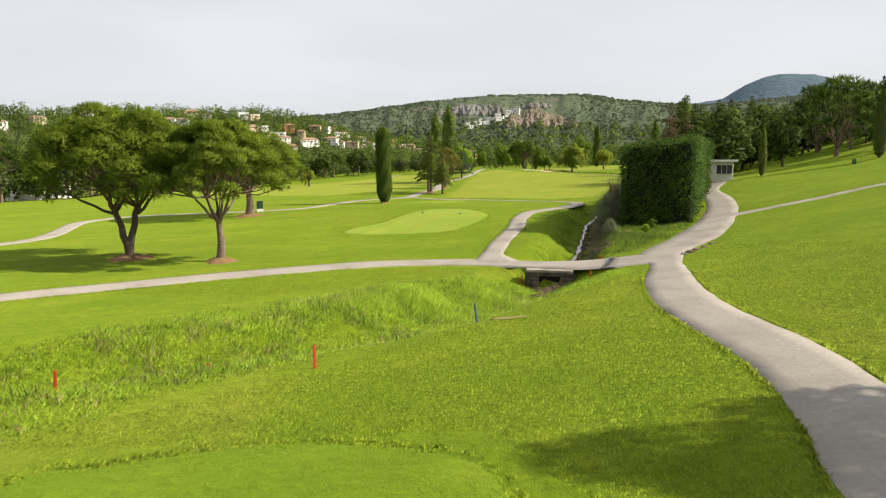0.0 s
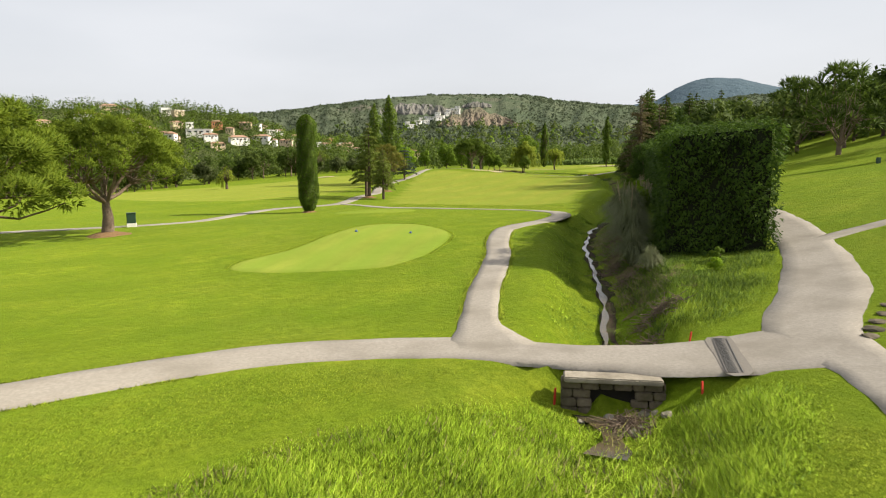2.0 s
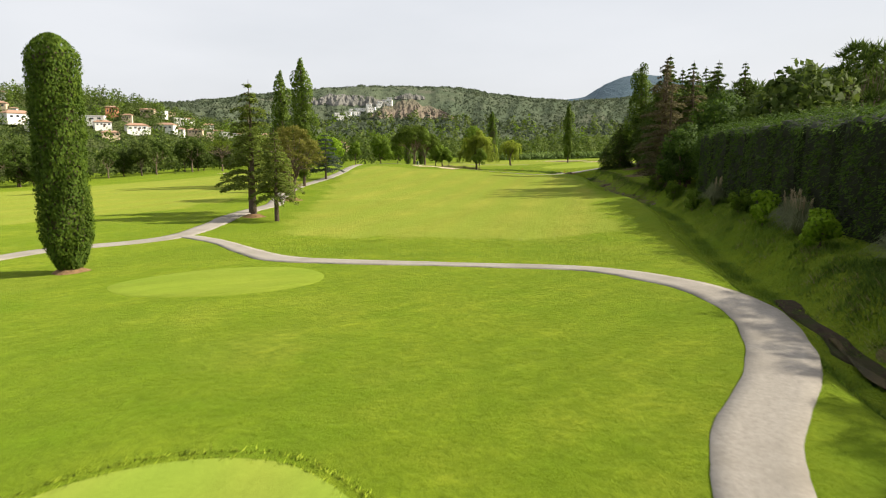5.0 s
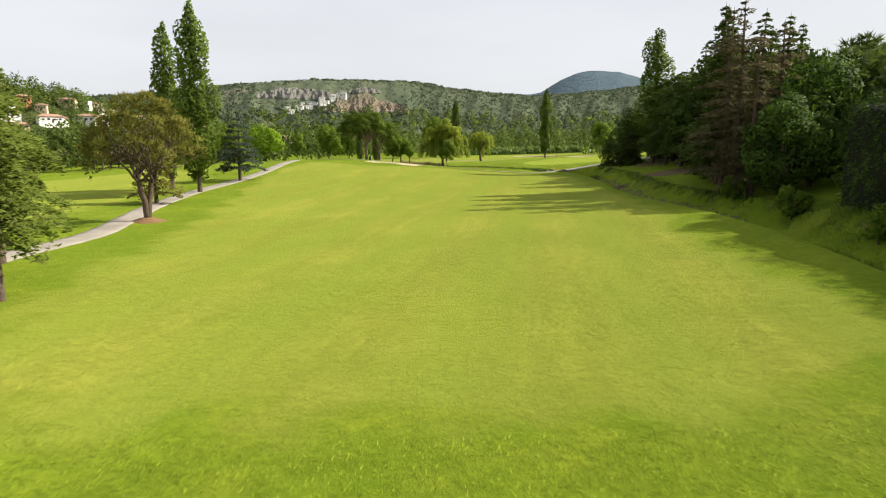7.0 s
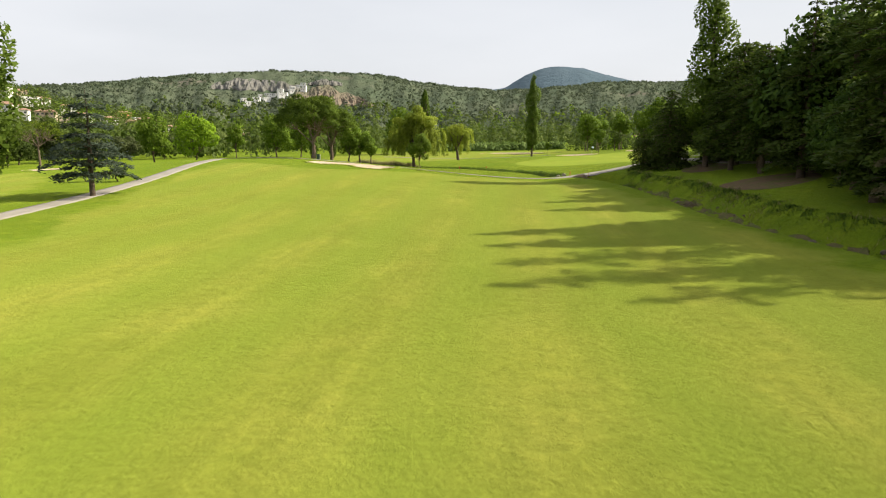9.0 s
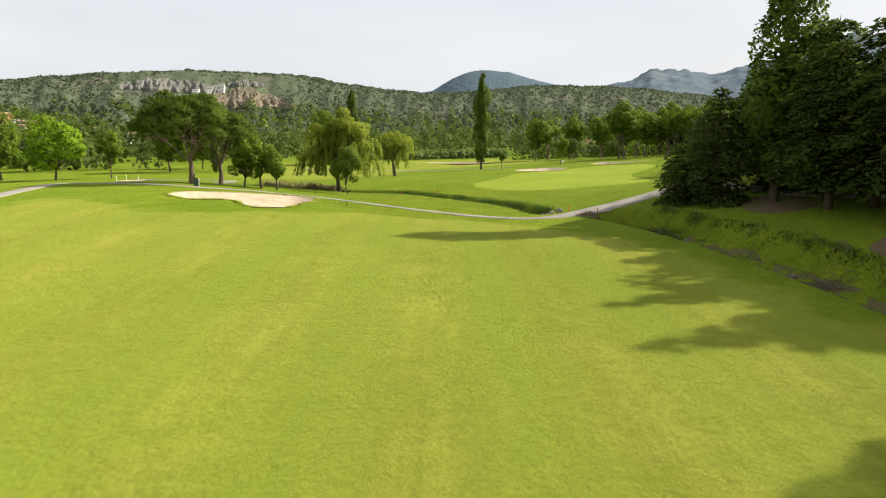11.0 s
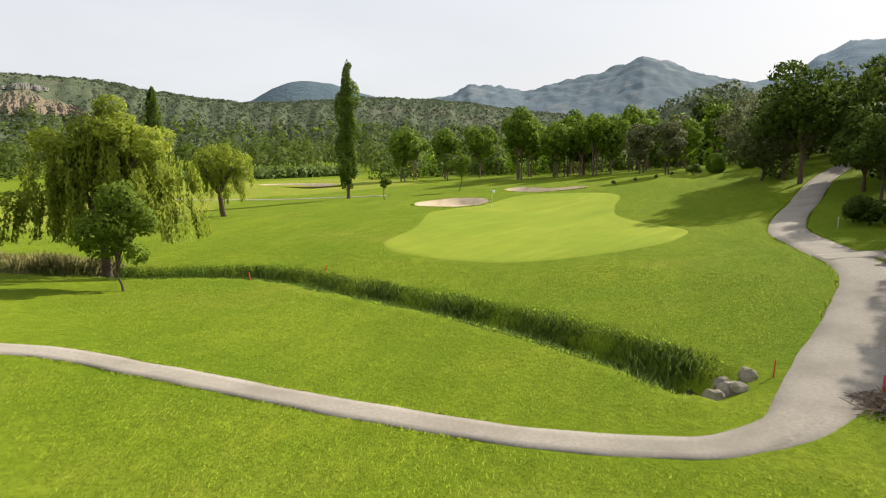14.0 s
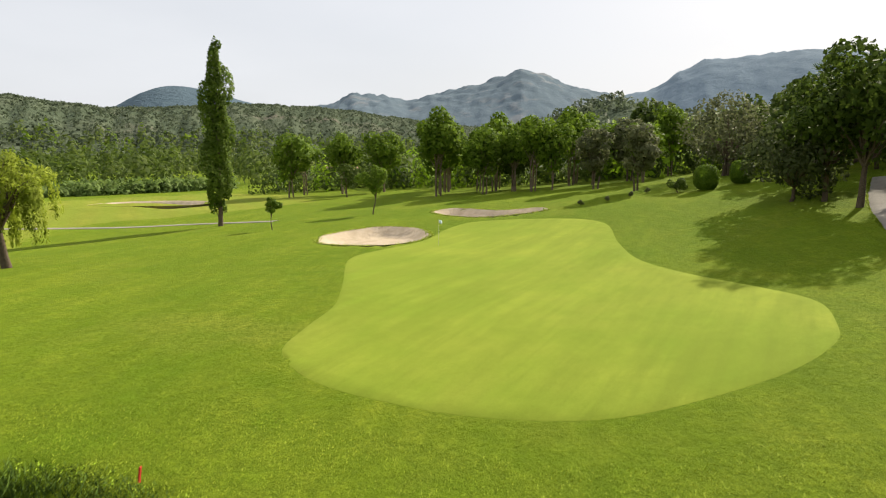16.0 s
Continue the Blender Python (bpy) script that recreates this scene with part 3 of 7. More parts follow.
def ribbon(name, pts, width, label, lift=0.04, wob=0.06, taper=None):
    """A path along a line in plan, with uneven edges and a thickness that shows at them."""
    p = spline(pts, 0.7)
    d = unit(np.gradient(p, axis=0))
    nrm = np.c_[-d[:, 1], d[:, 0]]
    s = np.cumsum(np.r_[0, np.hypot(*np.diff(p, axis=0).T)])
    w = np.interp(s / s[-1], *zip(*(taper or ((0, width), (1, width)))))
    offs = np.array([-1.06, -1, -0.5, 0, 0.5, 1, 1.06])
    v = []
    for j, o in enumerate(offs):
        e = (np.sin(s * 0.83 + j) + np.sin(s * 2.1 + 2 * j)) * wob * 0.5 * (abs(o) > 0.9)
        q = p + nrm * ((w / 2 * o) + e * np.sign(o))[:, None]
        z = lie(q[:, 0], q[:, 1]) + lift + 0.01 * (1 - o * o) - (0.14 if abs(o) > 1.01 else 0)
        v.append(np.c_[q, z])
    v = np.stack(v, 1)
    k = len(offs)
    i = np.arange(len(p) * k).reshape(len(p), k)
    f = np.stack([i[:-1, :-1], i[1:, :-1], i[1:, 1:], i[:-1, 1:]], -1).reshape(-1, 4)[:, ::-1]
    return tagged(new(name, mesh_of(name, v.reshape(-1, 3), f, M["path"], True)), label, "path", kind="structure")


build_ground()
drape("tee", loop([(-12.9, 79.1), (-12.5, 81.4), (-9.2, 85.2), (-6.8, 90.8), (-3.4, 97.6), (0.9, 98.4), (3.4, 94.1), (3.8, 89.2), (1.6, 82), (-0.8, 78.3),
    (-2.8, 76.9), (-7.6, 76.7), (-11.2, 77.6)], 0.6), M["tee"], 0.03, 1.2, "light green raised tee with mown stripes", "tee", sink=0.07)
drape("tee_2", loop([(-8.6, 120.6), (-6.6, 123.2), (-3.4, 124.2), (0.4, 123.2), (2.2, 120.6), (1.6, 117.4), (-1.8, 115.6), (-6.4, 116.8)], 0.8), M["soft_tee"], 0.03, 1.5,
    "small light green tee by the tall cypress", "tee", sink=0.07)
drape("tee_3", loop([(-11.5, 20.4), (-10, 21.1), (-7.1, 21.9), (-4.4, 21.8), (-2.7, 21.2), (-1.1, 20.2), (-0.4, 17), (-1, 10), (-4, 5), (-9, 6), (-12, 12)], 0.6),
    M["first_tee"], 0.03, 1.2, "mown grass tee ringed by longer turf", "tee", sink=0.07)
drape("putting_green", loop([(77.2, 295.3), (80, 297.1), (83.6, 299.2), (88, 303.6), (94.3, 310.2), (98.6, 311.8), (105.7, 312.6), (113.8, 316.3), (119.8, 316.6),
    (124, 309), (122.7, 302.5), (113.7, 296.5), (107.9, 292.1), (105, 287.9), (102.4, 281.7), (99.8, 278.2), (94.9, 276.4), (91.8, 276), (87.4, 276.7),
    (83.1, 278.4), (80, 280.2), (78.2, 282.3), (76.9, 285), (76.2, 287.6), (75.8, 290.2), (76, 292.6)], 0.8), M["green"], 0.03, 1.2,
    "pale smooth putting green with a pin", "putting green", sink=0.07)
for _, o in zip(range(9), BUNKERS.values()):
    drape("sand_bunker", o, M["sand"], 0.04, 0.7, "bunker of pale raked sand with a grass lip", "bunker")

ribbon("path_crossing", CROSSING, 2.8,
    "worn pale tarmac cart path over the ditch", 0.04, 0.06, ((0, 2.8), (0.9, 2.8), (0.96, 4.0), (1, 5.2)))
ribbon("path_tee", [(2.3, 58.7), (2.3, 61), (2.45, 63.3), (3.65, 69.5), (5.1, 75), (6.2, 79.5), (6.7, 82), (7.25, 85.6), (8.25, 90.2), (9.5, 94.8), (11.4, 97.9), (14.2, 100.8), (16.7, 104), (18.9, 108.6), (19.6, 113.4), (18.6, 117.6)], 2.0,
    "narrow pale tarmac path beside the tee", 0.045, 0.05, ((0, 3.9), (0.025, 3.0), (0.05, 2.1), (0.09, 1.8), (0.5, 1.85), (0.62, 1.8), (0.75, 2.0), (0.9, 2.2), (1, 2.2)))
ribbon("path_link", [(19.3, 115.4), (18.4, 118.2), (16.2, 120.6), (9.6, 122.6), (4.4, 124.2), (0, 126.6), (-2.5, 131.6), (-5.0, 138.0), (-7.6, 142.4), (-9.6, 144.6)], 2.2,
    "worn tarmac path linking the tee path and the cart path", 0.043, 0.06, ((0, 2.2), (0.12, 1.9), (0.3, 1.5), (0.55, 2.0), (0.85, 1.3), (1, 1.4)))
ribbon("path_main", [(5.0, 5), (5.6, 12), (6.6, 18), (7.5, 20.7), (8.2, 23.6), (8.6, 27), (8.75, 32.5), (9.1, 36), (10.45, 42), (11.7, 46), (12.8, 49.5), (13.65, 52.3), (15.0, 57.0), (19.4, 62.5), (24, 69.8), (27.2, 76), (30.5, 83), (35.5, 96), (43, 118), (51, 133)], 2.8,
    "worn grey tarmac cart path up to the hut", 0.042, 0.07, ((0, 2.7), (0.27, 2.65), (0.305, 2.5), (0.345, 1.9), (0.362, 2.9), (0.387, 3.5), (0.44, 4.0), (0.52, 3.4), (1, 3)))
ribbon("path_slope", [(27, 74.5), (29.5, 75.6), (33.7, 77), (39.3, 78.6), (48.5, 82), (62, 85), (80, 86)], 1.5, "thin path climbing the grass slope", 0.045, 0.06)
ribbon("path_left", [(-60, 56), (-52, 66), (-46.5, 76), (-47, 82.5), (-50, 91), (-52, 98), (-50, 105), (-43, 108.6), (-36, 109.8), (-29, 111.6), (-24.6, 115), (-22.9, 123), (-21.2, 132), (-18, 138.6), (-12.6, 141.4), (-9.6, 144.6), (-7.8, 152.6), (-7.2, 158.4), (-6.4, 163.6), (-5.4, 168.8), (-3.6, 176.5),
    (-3.3, 187), (-3.2, 196), (-2.3, 207), (-0.3, 219), (4.4, 235), (8.9, 252), (12.5, 270), (15.5, 285), (17, 300)], 2.2, "pale tarmac cart path winding past the trees")
ribbon("path_green", [(17, 300), (22, 291), (32.2, 282.2), (39.8, 280.6), (47, 276.8), (50.5, 272), (53.2, 267.4), (57.2, 261), (60, 257.6), (62.8, 255.3), (67, 254.6)], 1.5,
    "narrow pale path round the bunker", 0.05, 0.06)
ribbon("path_hill", [(62.6, 255.35), (65.2, 254.6)] + CLIMB[2:], 2.8,
    "worn tarmac cart path climbing past the green", 0.045, 0.06, ((0, 1.2), (0.03, 1.7), (0.07, 2.9), (0.11, 3.2), (0.2, 2.9), (1, 2.8)))
ribbon("path_wood", [(89.5, 263), (91.6, 260.2), (91.4, 256.6), (90, 252), (88.5, 244), (90, 232), (93, 215)], 2.2, "tarmac path into the dark trees", 0.052, 0.1)
ribbon("path_far", [(74, 410), (88, 391), (96.5, 379.7), (103, 369), (109.8, 360.5), (115, 349)], 1.6, "thin pale path beyond the poplar", 0.06, 0.06)
ribbon("path_valley", [(40, 298), (38, 310), (42, 325), (36, 345), (25, 360)], 1.6, "pale path behind the round trees", 0.05, 0.06)

drape("bare_earth", loop([(80, 238), (78.6, 240.3), (81, 244), (86, 246), (87, 242), (84, 238)], 0.7), M["earth"], 0.03, 1.0, "bare brown earth under the dark conifers", "soil")
drape("bare_earth_2", loop([(70.5, 224), (74, 226), (79, 226.5), (83, 224), (80, 219), (73, 217.5), (70, 219.5)], 0.7), M["earth"], 0.03, 1.0, "bare brown earth and roots beneath the trees", "soil")
drape("drain_patch", loop([(10.75, 57.3), (11.2, 57.5), (11.75, 57.3), (11.1, 55.2), (10.35, 53.1), (9.8, 52.8), (9.45, 53.2), (10.1, 55.2)], 0.3), M["tar"], 0.066, 0.5, "darker tarmac patch beside a drain", "tarmac", False)
# ---- trees ----


def blob_leaves(blobs, n, s, asp=0.5, inner=0.7, tilt=0.7):
    """Leaves over the skins of many ellipsoids (centre, radii), thinned where one lies inside another."""
    c = np.array([b[0] for b in blobs], float)
    r = np.array([b[1] for b in blobs], float)
    w = (r.prod(1)) ** (2 / 3)
    k = rng.choice(len(blobs), size=int(n * 1.5), p=w / w.sum())
    u = unit(rng.normal(size=(len(k), 3)))
    p = c[k] + r[k] * u * (inner + (1.06 - inner) * rng.random((len(k), 1)) ** 0.6)
    q = np.zeros(len(p), int)
    for i in range(len(blobs)):
        q += (((p - c[i]) / r[i]) ** 2).sum(1) < 0.42
    keep = (q == 0) | (rng.random(len(p)) < 0.12)
    p, u = p[keep][:n], u[keep][:n]
    hub = c.mean(0)
    far = np.abs(p - hub).max(0) + 0.1
    v, f = leaf_quads(p, u * 0.75 + rng.normal(size=p.shape) * tilt + (0, 0, 0.25), s * (0.6 + 0.8 * rng.random(len(p))), asp)
    return v, f, u * 0.8 + (p - hub) / far * 0.5 + (0, 0, 0.1)




def stone_pine(h, w, n, leaf=0.2, forks=2, seed=1, thick=0.36, crown_from=0.42, lean=0.0, mat="pine", droop=0.52, m=58):
    """Umbrella pine: forked trunk, bare radiating limbs, a domed crown of needle puffs with a dark hollow below."""
    global rng
    rng = np.random.default_rng(seed)
    blobs, t = [], Geo()
    top = h * crown_from
    for i in range(m):
        a, rr = i * 2.4 + 0.5 * rng.random(), math.sqrt((i + 0.5) / m)
        x, y = w * 0.44 * rr * math.cos(a), w * 0.44 * rr * math.sin(a)
        z = h * 0.91 - (h - top) * droop * rr ** 2.4 + rng.normal() * 0.035 * h
        s = w * (0.07 + 0.05 * rng.random())
        blobs.append(((x + lean * z, y, z), (s, s, s * 0.66)))
        if forks > 1 and i % 3 == 0 and rr > 0.35:
            blobs.append(((x * 0.93 + lean * z, y * 0.93, z - s * (0.9 + 0.7 * rng.random())), (s * 0.7, s * 0.7, s * 0.4)))
    for k in range(forks):
        a = k * math.pi * 2 / forks + 0.6
        split = np.array([0.12 * math.cos(a), 0.12 * math.sin(a), h * 0.10])
        mid = np.array([w * 0.06 * (forks > 1) * math.cos(a) + lean * top, w * 0.06 * (forks > 1) * math.sin(a), top])
        p = np.vstack([[(0, 0, -0.3)], [split * 0.4], bent(split, mid, 5, 0, 0.05)])
        t.add(*tube(p, np.linspace(thick * (1.25 if forks == 1 else 1.0), thick * 0.62, len(p)), 10))
        heads = []
        for j in range(7):
            b = j * 0.9 + 0.5 * rng.random() + k
            reach = w * (0.10 + 0.10 * (j % 2))
            q = mid + np.array([reach * math.cos(b), reach * math.sin(b), (h - top) * (0.24 + 0.14 * rng.random() - 0.10 * (j % 2))])
            heads.append(q)
            t.add(*tube(bent(mid - (0, 0, 0.06 * h * rng.random()), q, 5, -0.12, 0.07), np.linspace(thick * 0.42, thick * 0.25, 5), 6))
        for b, (bc, br) in enumerate(blobs):
            if b % forks == k:
                e = np.array(bc) - (0, 0, br[2] * 0.5)
                q = min(heads + [mid], key=lambda v: np.linalg.norm(v[:2] - e[:2]) + 0.8 * max(0, v[2] - e[2]))
                t.add(*tube(bent(q, e, 5, -0.03 * h * rng.random(), 0.10), np.linspace(thick * 0.23, 0.025, 5), 5))
    c = np.array([b[0] for b in blobs], float)
    r = np.array([b[1] for b in blobs], float)
    k = rng.choice(len(blobs), size=n // 6, p=r[:, 0] ** 2 / (r[:, 0] ** 2).sum())
    u = unit(rng.normal(size=(len(k), 3)) + (0, 0, 0.6))
    root = c[k] + r[k] * u * (0.6 + 0.36 * rng.random((len(k), 1)))
    out = unit(np.repeat(unit(u + (0, 0, 0.35)), 6, 0) * 0.95 + rng.normal(size=(len(k) * 6, 3)) * 0.5)
    ln = leaf * (0.7 + 0.7 * rng.random((len(out), 1)))
    pos = np.repeat(root, 6, 0) + out * ln
    side = unit(np.cross(out, rng.normal(size=out.shape)))
    tri = np.stack([np.repeat(root, 6, 0) + side * ln * 0.15, np.repeat(root, 6, 0) - side * ln * 0.15, pos + out * ln * 0.6], 1).reshape(-1, 3)
    hub = c.mean(0)
    mass = np.repeat(u * (1, 1, 1.3) + (root - hub) / (w * 0.5) * 0.3, 6, 0)
    return {"trunk": t.mesh("pine_trunk", M["pale_bark"] if forks == 1 else M["bark"], True),
            "crown": leaf_mesh("pine_crown", tri, None, mass, M[mat])}


def column_tree(h, w, n, leaf, mat, seed, low=0.06, pointed=0.45, loose=0.1, core=True, stems=1, foot=0.22):
    """Cypress: a slim spindle of upright sprays round a dark core."""
    global rng
    rng = np.random.default_rng(seed)

    def rad(t):
        return w / 2 * np.clip(np.minimum(0.45 + 0.55 * (t / foot) ** 0.7, ((1 - t) / pointed) ** 0.5), 0.05, 1)
    t = rng.random(n)
    a = rng.random(n) * 2 * np.pi
    lump = 1 + loose * np.sin(3 * a + 9 * t) + loose * np.sin(5 * a - 21 * t) + loose * rng.normal(size=n)
    r = rad(t) * lump * (0.82 + 0.22 * rng.random(n))
    z = h * (low + (1 - low) * t)
    p = np.c_[r * np.cos(a), r * np.sin(a), z]
    out = np.c_[np.cos(a), np.sin(a), 0.2 * np.ones(n)] + rng.normal(size=(n, 3)) * 0.5
    up = np.c_[0.3 * np.cos(a), 0.3 * np.sin(a), np.ones(n)]
    leaves = leaf_mesh("column_crown", *leaf_quads(p, out, leaf * (0.6 + 0.8 * rng.random(n)), 0.42, up), np.c_[np.cos(a + 0.5 * np.sin(5 * a - 21 * t)), np.sin(a + 0.5 * np.sin(5 * a - 21 * t)), 0.25 + 0.4 * rng.normal(size=n)], mat)
    g = Geo()
    if core:
        tt = np.linspace(0.0, 1, 14)
        g.add(*tube(np.c_[0 * tt, 0 * tt, h * (low + (0.985 - low) * tt)], rad(tt) * 0.72, 10))
    k = Geo().add(*tube([(0, 0, -0.3), (0.03, 0, h * 0.12), (0, 0.03, h * 0.6)], [w * 0.11 + 0.08, w * 0.08 + 0.06, 0.04], 8))
    k.add(np.concatenate(g.v), g.f)
    return {"trunk": k.mesh("column_trunk", M["bark"], True), "crown": leaves}


def poplar(h, w, n, leaf, mat, seed, low=0.05, full=1.0, blunt=0.28):
    """Lombardy poplar: upright boughs in lobes, with gaps between them near the top."""
    global rng
    rng = np.random.default_rng(seed)
    blobs = []
    t = Geo().add(*tube([(0, 0, -0.3), (0.05, 0, h * 0.1), (0, 0.05, h * 0.5), (0, 0, h * 0.95)], [0.36, 0.27, 0.16, 0.03], 8))
    for i in range(46):
        f = (i + rng.random()) / 46
        z = h * (low + 0.04 + (0.93 - low) * f)
        reach = w / 2 * min(1, 0.45 + f * 3.2) * min(1, ((1 - f) / blunt) ** 0.5) * (0.82 + 0.3 * math.sin(i * 1.9)) * full
        a = i * 2.4 + rng.normal() * 0.3
        q = reach * (0.25 + 0.5 * rng.random())
        s = max(0.35, reach * (0.45 + 0.2 * rng.random()))
        blobs.append(((q * math.cos(a), q * math.sin(a), z), (s, s, s * 1.9)))
        t.add(*tube(bent((0, 0, max(0.5, z - h * 0.12)), (q * math.cos(a), q * math.sin(a), z), 3), [0.07, 0.05, 0.02], 4))
    return {"trunk": t.mesh("poplar_trunk", M["bark"], True), "crown": leaf_mesh("poplar_crown", *blob_leaves(blobs, n, leaf, 0.6, 0.55), mat)}


def round_tree(h, w, n, leaf, mat, seed, low=0.28, m=26, trunk=0.2, bark="bark", stems=1, oval=1.0, asp=0.6):
    """Broadleaf tree: trunk with rising limbs, a lumpy crown with gaps."""
    global rng
    rng = np.random.default_rng(seed)
    blobs, t = [], Geo()
    zc, rz = h * (low + 1) / 2, h * (1 - low) / 2
    for i in range(m):
        u = unit(rng.normal(size=3))
        q = rng.random() ** 0.35 * 0.74
        s = w * (0.13 + 0.07 * rng.random())
        squeeze = 1 - 0.35 * max(0, u[2]) * oval
        blobs.append(((u[0] * w / 2 * q * squeeze, u[1] * w / 2 * q * squeeze, zc + u[2] * rz * q), (s, s, s * 0.85)))
    for k in range(stems):
        off = np.array([0.5 * math.cos(2 * k), 0.5 * math.sin(2 * k), 0]) * (stems > 1)
        fork = off + np.array([rng.normal() * 0.15, rng.normal() * 0.15, h * max(low, 0.16)])
        t.add(*tube(np.vstack([[off + (0, 0, -0.3)], bent(off, fork, 4, 0, 0.04)]), np.linspace(trunk * 1.2, trunk * 0.7, 5), 8))
        for j, (bc, br) in enumerate(blobs):
            if j % stems == k and j % 2 == 0:
                t.add(*tube(bent(fork, np.array(bc), 4, 0.2, 0.1), np.linspace(trunk * 0.45, 0.02, 4), 5))
    return {"trunk": t.mesh("tree_trunk", M[bark], True), "crown": leaf_mesh("tree_crown", *blob_leaves(blobs, n, leaf, asp, 0.5), mat)}


def cedar(h, w, n, leaf, mat, seed, low=0.16, sparse=0.0, tiers=15, droop=0.1, taper=0.75, wild=0.45):
    """Conifer of flat layered branches, narrowing upwards."""
    global rng
    rng = np.random.default_rng(seed)
    t = Geo().add(*tube([(0, 0, -0.3), (0, 0, h * 0.3), (0.08, 0.05, h * 0.7), (0, 0, h * 0.99)], [h * 0.022 + 0.06, h * 0.017 + 0.04, h * 0.009, 0.02], 8))
    c, nn, al = [], [], []
    ends = []
    for i in range(tiers):
        f = (i + 0.3 * rng.random()) / tiers
        z = h * (low + (0.98 - low) * f)
        reach = w / 2 * (1 - f) ** taper * (1.15 - wild + wild * rng.random()) + 0.25
        for j in range(5 if f < 0.8 else 4):
            if rng.random() < sparse:
                continue
            a = j * 2 * np.pi / 5 + i * 1.9 + rng.normal() * 0.25
            rr = reach * (0.65 + 0.45 * rng.random())
            ends.append((a, rr, z, f))
            t.add(*tube(bent((0, 0, z), (rr * 0.9 * math.cos(a), rr * 0.9 * math.sin(a), z - droop * rr + 0.15), 4, 0.12 * rr), np.linspace(0.05 + 0.04 * (1 - f), 0.012, 4), 4))
    tot = sum(e[1] ** 1.3 for e in ends)
    for a, rr, z, f in ends:
        k = int(n * rr ** 1.3 / tot)
        s = rng.random(k) ** 0.6
        side = rng.normal(size=k) * 0.24 * rr * (0.35 + 0.65 * np.sin(np.pi * np.clip(s, 0, 1)))
        x, y = s * rr * np.cos(a) - side * np.sin(a), s * rr * np.sin(a) + side * np.cos(a)
        zz = z - droop * rr * s ** 2 + 0.12 * rr * np.sin(np.pi * s) + rng.normal(size=k) * 0.1
        c.append(np.c_[x, y, zz])
        nn.append(np.c_[np.zeros(k), np.zeros(k), np.ones(k)] + rng.normal(size=(k, 3)) * 0.45)
        al.append(np.c_[np.cos(a) * np.ones(k), np.sin(a) * np.ones(k), -0.2 * np.ones(k)])
    c, nn, al = map(np.concatenate, (c, nn, al))
    return {"trunk": t.mesh("cedar_trunk", M["bark"], True),
            "crown": leaf_mesh("cedar_crown", *leaf_quads(c, nn, leaf * (0.6 + 0.8 * rng.random(len(c))), 0.4, al), al * 0.75 + (0, 0, 0.65) + rng.normal(size=c.shape) * 0.15, mat)}


def willow(h, w, n, seed, low=0.06, lobes=None):
    """Weeping willow: stout leaning trunk, arching limbs and curtains of hanging strands."""
    global rng
    rng = np.random.default_rng(seed)
    t = Geo()
    fork = np.array([-0.3, 0.1, h * 0.3])
    t.add(*tube(np.vstack([[(0.2, 0, -0.3)], bent((0.1, 0, 0), fork, 4, 0, 0.05)]), [0.5, 0.42, 0.38, 0.33, 0.3], 9))
    c, nn, al = [], [], []
    strands = n // 30
    heads = []
    for i in range(26):
        a = i * 2.4
        if lobes:
            big = i % 3 < 2
            cx, cy, r, z = lobes[0] if big else lobes[1]
            q = math.sqrt(rng.random())
            heads.append((cx + r * q * math.cos(a), cy + r * q * math.sin(a), z - 0.2 * h * q ** 2 - 0.08 * h * (i % 4 == 1) + rng.normal() * 0.5))
        else:
            q = math.sqrt((i + 0.4) / 26)
            heads.append((w * 0.42 * q * math.cos(a), w * 0.42 * q * math.sin(a), h * (0.93 - 0.26 * q ** 2 - 0.10 * (i % 3 == 1)) + rng.normal() * 0.5))
        t.add(*tube(bent(fork, heads[-1], 5, 0.09 * h, 0.12), np.linspace(0.16, 0.03, 5), 5))
    for i in range(strands):
        if i % 9 == 0:
            hx, hy, hz = heads[rng.integers(len(heads))]
            u = rng.normal(size=2) * w * 0.085
            z0 = hz - 0.05 * h * (u[0] ** 2 + u[1] ** 2) / (w * 0.085) ** 2 * 0.5 + rng.normal() * 0.3
            edge = math.hypot(hx + u[0], hy + u[1]) / (w / 2)
            fall = h * (0.12 + 0.5 * rng.random() * min(1, edge + 0.4))
        x0, y0 = hx + u[0] + rng.normal() * 0.22, hy + u[1] + rng.normal() * 0.22
        l = min(fall * (0.65 + 0.45 * rng.random()), z0 - h * low)
        k = 30
        s = rng.random(k) ** 0.85
        c.append(np.c_[x0 * (1 + 0.10 * s) + rng.normal(size=k) * 0.07, y0 * (1 + 0.10 * s) + rng.normal(size=k) * 0.07, z0 - l * s])
        o = np.array([x0, y0, 0.2]) / (w / 2)
        nn.append(o + rng.normal(size=(k, 3)) * 0.7)
        al.append(np.tile((0.1 * o[0], 0.1 * o[1], -1.0), (k, 1)))
    c, nn, al = map(np.concatenate, (c, nn, al))
    tops = [(q, (w * 0.11, w * 0.11, w * 0.075)) for q in heads]
    v, f = leaf_quads(c, nn, 0.2 * (0.7 + 0.7 * rng.random(len(c))), 0.3, al)
    v2, f2, n2 = blob_leaves(tops, n // 3, 0.19, 0.35, 0.5)
    hang = np.c_[c[:, :2] / (w / 2), 0.35 + 0 * c[:, 2]] + rng.normal(size=c.shape) * 0.15
    top = leaf_mesh("willow_crown", np.vstack([v, v2]), None, np.vstack([hang, n2]), M["willow"])
    return {"trunk": t.mesh("willow_trunk", M["bark"], True),
            "crown": top}


